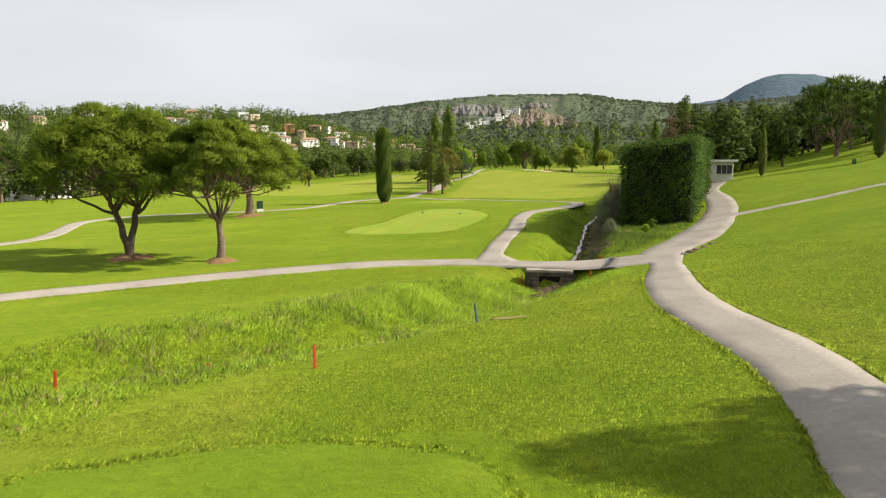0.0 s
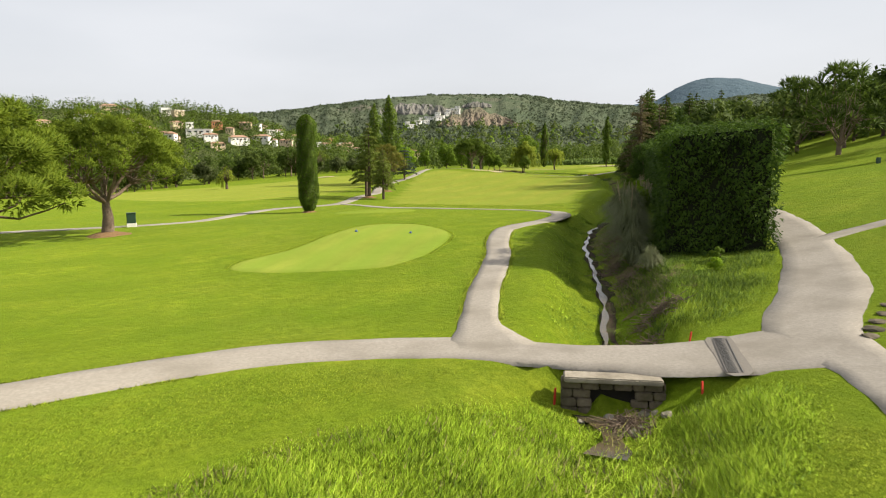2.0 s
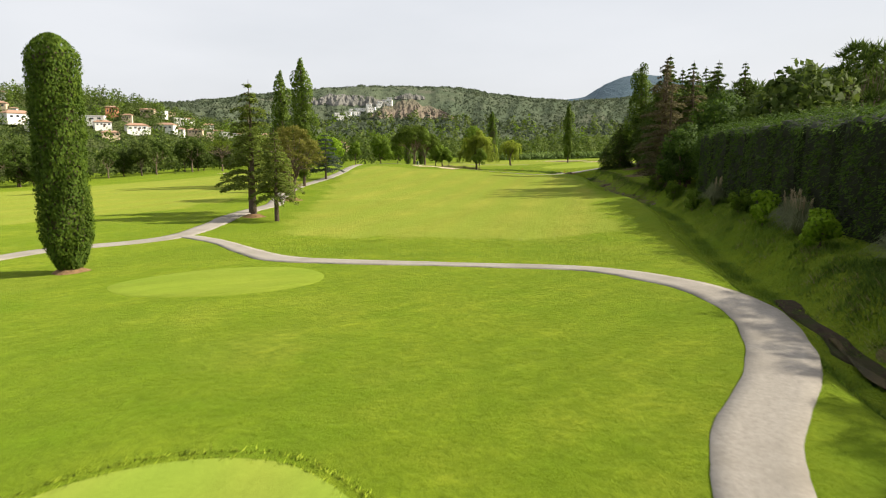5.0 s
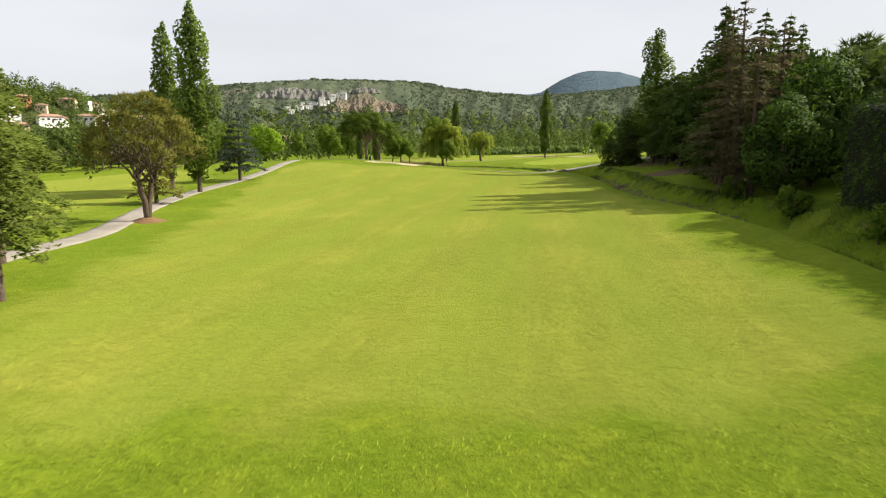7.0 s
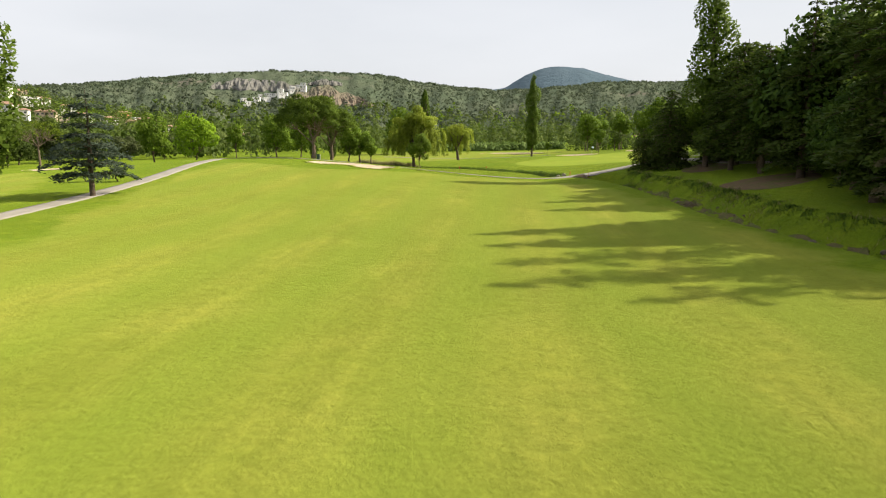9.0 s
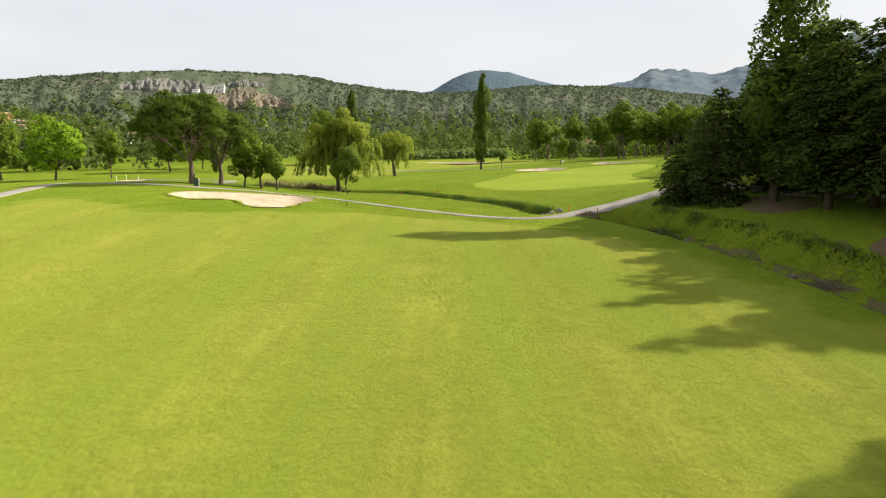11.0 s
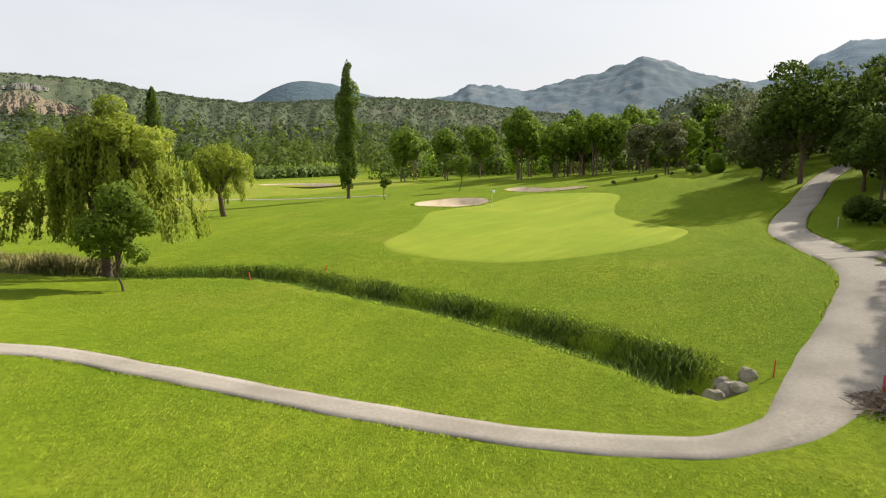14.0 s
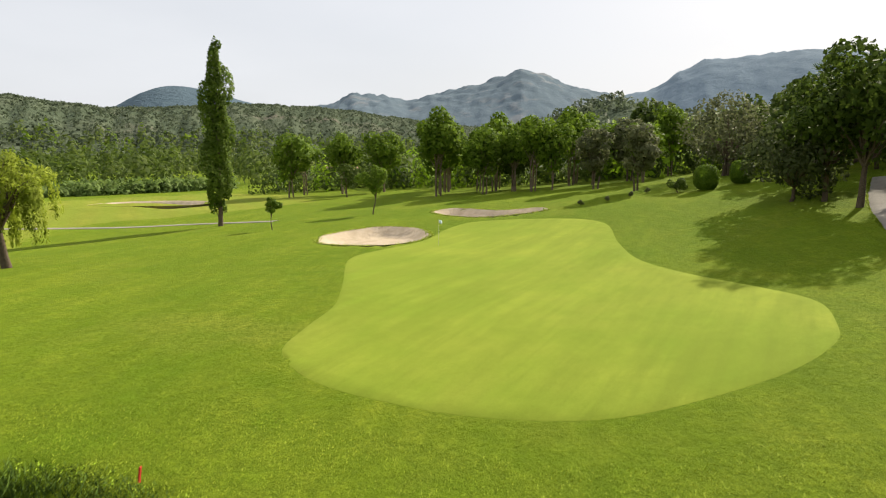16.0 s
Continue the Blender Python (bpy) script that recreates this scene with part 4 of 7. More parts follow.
def plant(meshes, name, x, y, label, category="tree", group="", turn=0.0, size=1.0, tall=1.0, z=None):
    e = thing(name, (x, y, (gz(x, y) if z is None else z)), label, category, group, turn, (size, size, size * tall))
    for k, me in meshes.items():
        part(k, me, e)
    return e


def mulch_ring(x, y, r):
    v, k = [(0, 0, 0.42)], 22
    for i, (q, hh) in enumerate(((0.35, 0.34), (0.7, 0.14), (1.0, -0.03))):
        for j in range(k):
            a = 2 * np.pi * j / k
            rr = r * q * (1 + 0.12 * math.sin(3 * a) + 0.08 * math.sin(7 * a + i))
            v.append((rr * math.cos(a), rr * math.sin(a), hh + gz(x + rr * math.cos(a), y + rr * math.sin(a)) - gz(x, y)))
    f = [(0, 1 + j, 1 + (j + 1) % k) for j in range(k)]
    for i in range(2):
        f += [(1 + i * k + j, 1 + (i + 1) * k + j, 1 + (i + 1) * k + (j + 1) % k, 1 + i * k + (j + 1) % k) for j in range(k)]
    ob = new("mulch_ring", mesh_of("mulch_ring", v, f, M["mulch"], True))
    ob.location = (x, y, gz(x, y))
    tagged(ob, "ring of red-brown pine needle mulch round a trunk", "mulch")


# the three stone pines by the crossing path
plant(stone_pine(11.6, 11.6, 96000, 0.18, 1, 3, 0.31, 0.30, 0.0, "pine", 0.56), "stone_pine", -19.9, 59.6, "round-crowned stone pine with a single pale trunk", "pine tree")
plant(stone_pine(12.3, 15.2, 104000, 0.2, 2, 5, 0.34, 0.36, 0.0, "pine", 0.5), "stone_pine", -28.3, 61.8, "broad stone pine with a forked dark trunk", "pine tree")
plant(stone_pine(11.8, 16.0, 84000, 0.2, 1, 8, 0.52, 0.30, 0.03, "pine", 0.5, 80), "stone_pine", -29.5, 100.6, "leaning umbrella pine with bare lower limbs", "pine tree")
for x, y, r in ((-19.9, 59.6, 1.35), (-28.3, 61.8, 1.9), (-29.5, 100.6, 2.2), (-12.6, 127.7, 1.1), (-4.6, 158.8, 1.3), (-1.2, 185.0, 1.5)):
    mulch_ring(x, y, r)

# tall cypress and slim cypresses
plant(column_tree(13.7, 2.75, 26000, 0.105, M["cypress"], 11, 0.02, 0.08, 0.035, True, 1, 0.14), "cypress", -12.6, 127.7, "tall dense column-shaped Italian cypress", "cypress")
slim = column_tree(8.8, 1.35, 3500, 0.14, M["cedar"], 12, 0.03, 0.5, 0.06)
plant(slim, "cypress", 57.6, 130.2, "slim young cypress on the grass slope", "cypress")
plant(column_tree(12, 2.4, 4000, 0.16, M["cypress"], 13, 0.04, 0.4, 0.05), "cypress", 76.8, 126.5, "dark cypress on the grass slope", "cypress")

# layered conifers beside the left path
plant(cedar(14.6, 8.6, 11000, 0.17, M["cedar"], 21, 0.2, 0.12, 15), "cedar", -4.6, 158.8, "tall cedar with flat layered branches", "cedar tree")
plant(cedar(12.8, 6.0, 6500, 0.17, M["cedar"], 22, 0.3, 0.2, 13), "cedar", -5.3, 164.2, "cedar with a pale bare lower trunk", "cedar tree")
plant(cedar(9.4, 5.0, 6000, 0.15, M["cedar"], 23, 0.24, 0.05, 12, 0.25), "cedar", -1.95, 154.3, "small cedar with drooping feathery branches", "cedar tree")
plant(stone_pine(10.8, 10.2, 14000, 0.24, 2, 24, 0.3, 0.34, 0.0, "yellow", 0.62), "conifer", -1.2, 185.0, "yellowing conifer with a twisted trunk", "conifer")
plant(round_tree(9.5, 7.6, 4500, 0.2, M["brown_con"], 25, 0.3, 24, 0.24), "conifer", -4.8, 213.0, "browning bushy conifer beside the path", "conifer")
plant(cedar(8.5, 6.0, 3800, 0.2, M["yellow"], 27, 0.1, 0.1, 11), "conifer", -3.2, 203.0, "bushy yellow-green conifer beside the path", "conifer")
plant(cedar(10.4, 10.0, 6500, 0.2, M["blue_cedar"], 26, 0.16, 0.05, 9, 0.05), "blue_cedar", 4.6, 233.8, "spreading blue-grey cedar by the path", "cedar tree")
clipped = round_tree(2.3, 2.1, 900, 0.12, M["dark"], 28, 0.05, 10, 0.08)
for x, y in ((1.4, 249), (5.0, 247.5)):
    plant(clipped, "shrub", x, y, "dark rounded shrub beside the path", "shrub", "shrubs by the path")
poplar_a = poplar(24.5, 5.0, 9500, 0.21, M["poplar"], 31)
poplar_b = poplar(22.8, 4.2, 7000, 0.21, M["poplar"], 32)
plant(poplar_a, "poplar", 0.1, 217.0, "tall lobed Lombardy poplar", "poplar", "poplars by the path")
plant(poplar_b, "poplar", -4.0, 222.5, "slimmer tall Lombardy poplar beside another", "poplar", "poplars by the path")
plant(poplar_a, "poplar", 83.8, 242.7, "tall poplar rising from dark trees", "poplar", turn=1.0, size=1.28, tall=0.84)
plant(poplar(25.6, 3.9, 15000, 0.19, M["poplar"], 33, 0.05, 1.05), "poplar", 108.8, 353.0, "tall full Lombardy poplar standing alone", "poplar")

# trees round the fairway bunker and the ditch
plant(stone_pine(11.6, 15.0, 30000, 0.32, 1, 41, 0.36, 0.3, 0.0, "mid_pine", 0.55), "stone_pine", 32.8, 289.0, "umbrella pine with a domed crown", "pine tree", "umbrella pines")
plant(stone_pine(10.2, 11.0, 16000, 0.3, 1, 42, 0.3, 0.3, 0.0, "mid_pine", 0.5), "stone_pine", 37.0, 294.5, "smaller umbrella pine behind another", "pine tree", "umbrella pines")
plant(round_tree(6.8, 5.4, 3600, 0.15, M["broad"], 43, 0.06, 20, 0.14), "broadleaf_tree", 39.5, 289.2, "low bushy broadleaf tree by the path", "tree", "round trees by the path")
plant(round_tree(7.2, 5.2, 3600, 0.15, M["broad"], 44, 0.2, 20, 0.2), "broadleaf_tree", 41.8, 289.6, "round broadleaf tree with a stout trunk", "tree", "round trees by the path")
plant(round_tree(5.6, 4.4, 2600, 0.15, M["broad"], 45, 0.22, 16, 0.12), "broadleaf_tree", 43.6, 288.2, "small rounded broadleaf tree", "tree", "round trees by the path")
plant(willow(14.9, 11.6, 30000, 51, 0.27, ((1.2, -0.9, 3.5, 13.9), (-3.0, 2.2, 2.7, 12.2))), "weeping_willow", 55.2, 298.8, "large weeping willow over the ditch", "willow tree", "", 0.0, 0.9)
plant(willow(10.0, 9.4, 10000, 52, 0.14), "weeping_willow", 77.9, 335.2, "small willow with a bent trunk", "willow tree")
plant(round_tree(7.6, 5.0, 6000, 0.13, M["sapling"], 53, 0.14, 28, 0.08, "bark", 1, 1.4), "sapling", 54.2, 290.4, "young broadleaf tree beside the willow", "tree")
plant(round_tree(4.5, 2.4, 1300, 0.13, M["broad"], 54, 0.3, 10, 0.06, "bark", 1, 1.2), "sapling", 106.7, 338.0, "small sapling on the grass", "tree")
plant(round_tree(7.6, 5.0, 2600, 0.15, M["broad"], 55, 0.3, 16, 0.09), "sapling", 124.5, 339.2, "young tree behind the green", "tree")
far_round = [round_tree(13.5, 9.5, 2600, 0.34, M["broad"], 61, 0.24, 26, 0.16, "pale_bark", 2), round_tree(12.5, 8.5, 2400, 0.34, M["olive"], 62, 0.2, 20, 0.2, "bark", 2),
             round_tree(15, 9.0, 2800, 0.34, M["broad"], 63, 0.3, 28, 0.15, "pale_bark", 3), round_tree(11, 10, 2400, 0.36, M["dark"], 64, 0.12, 22, 0.24)]
plant(round_tree(7.6, 7.4, 2000, 0.2, M["dark"], 56, 0.28, 14, 0.16), "broadleaf_tree", 158, 383, "dark round-headed tree behind the green", "tree")
for i, (x, y, k, s) in enumerate(((157, 402, 0, 1.2), (165, 407, 2, 1.02), (155.5, 354, 2, 1.18), (161, 359, 0, 1.1), (168, 362, 2, 1.02), (156, 343, 0, 0.95),
                                  (160, 339.5, 2, 0.84), (157, 333.5, 2, 0.9), (159, 330.5, 0, 0.9), (154, 320, 1, 0.82), (162, 316, 0, 0.76), (168, 345, 3, 1.15),
                                  (175, 335, 0, 1.1), (172, 352, 2, 1.1), (180, 372, 0, 1.15), (147, 310, 1, 0.8), (166, 352, 0, 1.0), (172, 366, 2, 1.1), (169, 333, 2, 1.0), (174, 344, 0, 1.1), (163, 346, 2, 0.95), (176, 390, 0, 1.2), (170, 398, 2, 1.05), (165, 326, 0, 0.85), (170, 322, 1, 0.95), (178, 318, 0, 1.0))):
    plant(far_round[k], "broadleaf_tree", x, y, "leafy tree in the row behind the green", "tree", "trees behind the green", i * 1.7, s)
plant(round_tree(12.5, 16.5, 5500, 0.26, M["olive"], 65, 0.1, 34, 0.4, "bark", 3), "olive_tree", 163, 303, "broad grey-green evergreen oak", "tree")
for x, y, s in ((143.8, 299.6, 0.74), (148.4, 296.8, 0.7)):
    e = thing("clipped_bush", (x, y, gz(x, y)), "clipped barrel-shaped evergreen bush on the mound", "bush", "clipped bushes", 0, (s, s, s))
    u = unit(rng.normal(size=(4200, 3)))
    q = np.sign(u) * np.abs(u) ** 0.75 * (1.95, 1.95, 2.15) * (0.93 + 0.09 * rng.random((4200, 1)))
    g = Geo().add(*leaf_quads(q + (0, 0, 2.1), u + rng.normal(size=u.shape) * 0.5, 0.12, 0.6))
    g.add(*tube([(0, 0, 0.1), (0, 0, 1.0), (0, 0, 2.1), (0, 0, 3.2), (0, 0, 4.0)], [1.3, 1.75, 1.8, 1.65, 0.8], 12))
    part("foliage", g.mesh("bush_foliage", M["broad"]), e)
plant(round_tree(2.2, 3.0, 1000, 0.13, M["dark"], 66, 0.02, 12, 0.08), "shrub", 142.5, 302.6, "low dark shrub beside clipped bushes", "shrub")
grey_shrub = round_tree(2.3, 2.6, 900, 0.12, M["olive"], 67, 0.02, 12, 0.06)
for i, (x, y) in enumerate(((133, 311), (136, 309), (139.5, 307.5), (143, 306.8))):
    plant(grey_shrub, "shrub", x, y, "small grey-green shrub beyond the green", "shrub", "small shrubs", i, 0.36)
# dark trees beside the climbing path
oak = round_tree(15, 12, 5000, 0.28, M["dark"], 71, 0.22, 36, 0.3, "bark", 1)
oak_b = round_tree(13, 11, 4200, 0.28, M["dark"], 72, 0.02, 32, 0.3)
low_oak = round_tree(8.5, 10.5, 4200, 0.24, M["olive_dull"], 73, 0.05, 34, 0.2)
plant(low_oak, "oak_tree", 133.5, 287.5, "low spreading grey-green oak by the climbing path", "tree", "", 0.7)
plant(oak, "oak_tree", 129.6, 281.0, "dark evergreen oak by the climbing path", "tree", "dark oaks", 0.0, 1.08)
for i, (x, y, s) in enumerate(((133, 284.5, 0.9), (128.5, 271.5, 0.95), (120, 263, 1.0), (111, 258, 1.0), (138, 274, 1.05), (145, 287, 0.8), (126, 256, 1.1), (117, 247, 1.1), (150, 268, 1.1), (108, 246, 1.0), (105, 257.5, 0.62), (110.5, 263.0, 0.62), (116, 268.0, 0.6), (122, 271.5, 0.75))):
    plant(oak_b if i % 2 else oak, "oak_tree", x, y, "dark evergreen oak beside the path", "tree", "dark oaks", i * 2.1, s)

# dark wood on the bank beside the fairway
spruce = cedar(15, 9, 7000, 0.28, M["dark"], 81, 0.02, 0.0, 20, 0.22)
spruce_b = cedar(12, 10, 8000, 0.26, M["dark"], 82, 0.0, 0.0, 24, 0.28, 0.5, 0.5)
brown = cedar(21.5, 11, 9000, 0.2, M["brown_con"], 83, 0.06, 0.35, 30, 0.06, 0.55, 1.0)
green_cone = round_tree(11, 9.5, 6500, 0.22, M["hedge"], 84, 0.02, 34, 0.3)
tall_spruce = cedar(24, 11, 9500, 0.31, M["dark"], 85, 0.07, 0.08, 27, 0.16, 0.6, 0.8)
bare_spruce = cedar(15, 11.5, 9000, 0.27, M["dark"], 86, 0.14, 0.0, 20, 0.26, 0.42, 0.6)
WOOD = ((60, 188.5, 2, 1.0), (62.5, 193.5, 2, 1.0), (58.5, 184, 2, 0.8), (66, 199, 4, 0.95), (64, 187, 2, 0.86), (69, 203.5, 4, 1.0), (70, 197, 4, 0.9), (74, 210, 3, 1.0), (78.5, 215.0, 4, 0.92), (79, 221, 4, 0.86),
        (81, 229, 5, 1.05), (82.5, 236, 5, 1.0), (81, 247.5, 1, 1.0), (84.5, 252.5, 1, 0.8), (86.5, 239.5, 5, 1.15), (89, 226, 0, 1.4), (84, 212, 0, 1.4), (79, 203, 4, 0.9), (72, 190, 3, 1.4), (56.8, 177.5, 3, 0.86),
        (59.5, 180.5, 3, 0.95), (65, 183, 3, 1.25), (93, 246, 5, 1.2), (96, 234, 4, 0.95), (96, 219, 4, 0.9), (78.6, 250.6, 1, 0.55), (90.5, 247.5, 1, 1.0), (101, 240, 0, 1.4), (100, 252, 5, 1.1), (72, 205, 3, 1.1), (85, 233.5, 5, 1.1), (83.5, 223.5, 3, 1.75), (84.5, 217, 3, 1.7), (77.5, 206.5, 3, 1.3))
for i, (x, y, k, s) in enumerate(WOOD):
    plant((spruce, spruce_b, brown, green_cone, tall_spruce, bare_spruce)[k], "evergreen_tree" if k == 3 else "conifer", x, y,
          ("dark dense conifer on the bank", "dark low-branched conifer by the path", "tall thinning brown conifer", "dense dark evergreen beside the hedge", "tall dark dense conifer on the bank", "dark conifer with a bare lower trunk")[k], "conifer", "trees of the dark wood", i * 1.3, s)

# the wooded hill to the east
hill_trees = [round_tree(13, 11.5, 1600, 0.42, M["hill_oak"], 91, 0.0, 26, 0.3), round_tree(12, 10, 1500, 0.42, M["broad_dull"], 92, 0.0, 24, 0.28),
              stone_pine(12.5, 12.5, 2600, 0.62, 1, 93, 0.3, 0.14, 0.0, "dark_pine", 0.8, 30), round_tree(11, 11, 1500, 0.42, M["olive_dull"], 94, 0.0, 22, 0.25)]
place = np.random.default_rng(5)
count = 0
while count < 105:
    x, y = place.uniform(58, 250), place.uniform(140, 330)
    edge = 64 + max(0, y - 175) * 0.62 if y > 175 else 62 + max(0, 160 - y) * 0.9
    if y > 262:
        edge = 165 + (y - 262) * 0.3
    if x < edge or x - edge > 95:
        continue
    k = place.integers(4)
    plant(hill_trees[k], "hillside_tree", x, y, ("dark oak on the wooded hill", "green oak on the wooded hill", "pine on the wooded hill", "grey-green oak on the wooded hill")[k], "tree",
          "trees of the wooded hill", place.uniform(0, 6), place.uniform(0.95, 1.45))
    count += 1

for i, (x, y, k) in enumerate(((156, 291, 0), (165, 287, 3), (172, 297, 1), (161, 279, 0), (170, 275, 3), (179, 289, 2), (178, 305, 1), (187, 298, 0), (153, 283, 3), (181, 276, 1), (190, 285, 2), (196, 300, 0))):
    plant(hill_trees[k], "hillside_tree", x, y, ("dark oak on the wooded hill", "green oak on the wooded hill", "pine on the wooded hill", "grey-green oak on the wooded hill")[k], "tree",
          "trees of the wooded hill", i * 1.1, 1.0 + 0.05 * (i % 4))

# the clipped hedge along the creek


def hedge(name, a, b, width, h, n, label, seed):
    """A clipped conifer hedge: sprays over a near-black core that stands for the shade inside, set in blocks with
    shallow joints between the plants.
    """
    global rng
    rng = np.random.default_rng(seed)
    a, b = np.array(a, float), np.array(b, float)
    d = (b - a) / np.linalg.norm(b - a)
    s = np.array([-d[1], d[0]])
    l = np.linalg.norm(b - a)
    e = thing(name, (*a, 0), label, "hedge")

    def rise(u):
        return h + 0.22 * np.sin(u * 0.37 + seed) + 0.16 * np.sin(u * 0.9 + 2 * seed)

    def joint(u):
        return 0.75 * np.exp(-((u % 7.3 - 3.65) / 0.4) ** 2)
    share = np.array([h * 1.25, h * 0.75, width * 1.0, width * h / l * 2.4])
    face = rng.choice(4, n, p=share / share.sum())
    u, t, q = rng.random(n) * l, rng.random(n), rng.random(n)
    off = np.select([face == 0, face == 1], [np.full(n, width / 2), np.full(n, -width / 2)], (q - 0.5) * width)
    z = np.where(face == 2, rise(u), t * rise(u))
    u = np.where(face == 3, np.where(rng.random(n) < 0.8, 0.0, l), u)
    nrm = np.select([(face == 0)[:, None], (face == 1)[:, None], (face == 2)[:, None]], [np.tile((*s, 0), (n, 1)), np.tile((*-s, 0), (n, 1)), np.tile((0, 0, 1.0), (n, 1))],
                    np.where((u < 1)[:, None], np.tile((*-d, 0), (n, 1)), np.tile((*d, 0), (n, 1))))
    along = np.where(face == 3, off, u)
    lump = 0.24 * np.sin(along * 1.1 + z * 0.9) + 0.2 * np.sin(along * 2.7 - z * 1.7) + 0.17 * np.sin(along * 4.9 + z * 5.3 + 2 * np.sin(along * 1.3)) + 0.13 * rng.normal(size=n)
    lump = lump - np.where(face == 3, 0.0, joint(u)) - 0.25 * (z < 0.8)
    keep = lump > -0.42 + 0.25 * rng.normal(size=n)
    face, u, off, z, nrm, lump, along = (v[keep] for v in (face, u, off, z, nrm, lump, along))
    n = len(u)
    base = lie(a[0] + d[0] * u + s[0] * off, a[1] + d[1] * u + s[1] * off) - 0.35
    p = np.c_[d[0] * u + s[0] * off, d[1] * u + s[1] * off, base + z] + nrm * lump[:, None]
    wave = np.c_[d[0] * np.cos(along * 1.1 + z * 0.9), d[1] * np.cos(along * 1.1 + z * 0.9), np.sin(along * 4.9 + z * 5.3)] * 0.55
    spray = nrm + np.array((0, 0, -0.35)) + rng.normal(size=(n, 3)) * 0.5
    leaves = leaf_mesh("hedge_foliage", *leaf_quads(p, np.array((0, 0, 0.8)) + nrm * 0.7 + rng.normal(size=(n, 3)) * 0.5, 0.15 * (0.6 + 0.9 * rng.random(n)), 0.34, spray), nrm + wave + rng.normal(size=(n, 3)) * 0.25, M["hedge"])
    k = int(l / 0.8) + 2
    uu = np.linspace(0.45, l - 0.45, k)
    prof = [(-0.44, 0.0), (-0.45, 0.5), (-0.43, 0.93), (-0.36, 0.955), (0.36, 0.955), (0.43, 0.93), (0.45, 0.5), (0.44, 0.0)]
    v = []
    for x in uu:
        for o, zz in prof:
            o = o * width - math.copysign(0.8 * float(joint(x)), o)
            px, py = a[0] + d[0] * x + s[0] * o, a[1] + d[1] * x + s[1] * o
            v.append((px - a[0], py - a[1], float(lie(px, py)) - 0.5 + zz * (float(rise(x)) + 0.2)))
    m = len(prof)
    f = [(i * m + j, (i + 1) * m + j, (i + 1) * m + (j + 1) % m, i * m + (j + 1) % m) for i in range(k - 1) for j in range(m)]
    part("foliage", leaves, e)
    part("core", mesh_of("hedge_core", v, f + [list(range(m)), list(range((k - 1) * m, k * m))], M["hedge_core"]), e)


hedge("clipped_hedge", (20.2, 74.6), (35.0, 109.8), 7.1, 8.6, 62000, "tall square-clipped dark evergreen hedge", 14)
hedge("clipped_hedge", (36.0, 109.3), (56.5, 167), 6.6, 8.6, 52000, "long tall clipped evergreen hedge", 15)
# ---- hills and far country: bearing in degrees east of north and crest height, seen from the middle of the course ----
MID = np.array([20.0, 150.0])


class Hill:
    def __init__(self, far, crest, foot, rough, trees=0.0, back=1.25, foot_z=0.0):
        self.far, self.foot, self.rough, self.back, self.foot_z = far, foot, rough, back, foot_z
        self.b, self.h = (np.array(c, float) for c in zip(*crest))
        self.h = self.h - trees

    def z(self, bearing, dist):
        c = np.interp(bearing, self.b, self.h)
        t = (dist - self.foot) / (self.far - self.foot)
        up = np.where(t <= 1, smooth01(np.clip(t, 0, 1)) * 0.65 + np.clip(t, 0, 1) * 0.35, 1 - 0.5 * smooth01((dist - self.far) / (self.far * (self.back - 1))))
        w = np.sin(bearing * 1.9 + dist / self.far * 7) + 0.6 * np.sin(bearing * 4.3 - dist / self.far * 15) + 0.4 * np.sin(bearing * 9.7 + dist / self.far * 24)
        return self.foot_z + (c - self.foot_z) * up + self.rough * w * np.sin(np.pi * np.clip(t, 0, 1)) ** 0.8

    def at(self, bearing, z, ref):
        """The place on the near slope at that bearing, as high above the course as z would look at the distance ref."""
        d = np.linspace(self.foot, self.far, 300)
        dist = float(d[int(np.argmax(self.z(bearing, d) >= 10 + (z - 10) * d / ref))])
        a = radians(bearing)
        return MID[0] + dist * math.sin(a), MID[1] + dist * math.cos(a), float(self.z(bearing, dist)), dist

    def mesh(self, name, mat, db, nd, label, jag=0.0):
        b = np.arange(self.b[0], self.b[-1] + 1e-6, db)
        d = np.concatenate([np.linspace(self.foot, self.far, nd), self.far + (self.back - 1) * self.far * np.array([0.15, 0.5, 1.0])])
        bb, dd = np.meshgrid(b, d)
        z = self.z(bb, dd) - 3 * (dd <= self.foot + 1)
        if jag:
            n = np.array([noise.fractal(Vector((x * 0.9, y / self.far * 40, 3.1)), 0.9, 2.1, 5) for x, y in zip(bb.ravel(), dd.ravel())]).reshape(bb.shape)
            z += n * jag * np.clip((dd - self.foot) / (self.far - self.foot), 0, 1)
        a = np.radians(bb)
        v = np.stack([MID[0] + dd * np.sin(a), MID[1] + dd * np.cos(a), z], -1).reshape(-1, 3)
        i = np.arange(len(v)).reshape(bb.shape)
        f = np.stack([i[:-1, :-1], i[:-1, 1:], i[1:, 1:], i[1:, :-1]], -1).reshape(-1, 4)
        tagged(new(name, mesh_of(name, v, f, mat, True)), label, "hill", kind="structure")


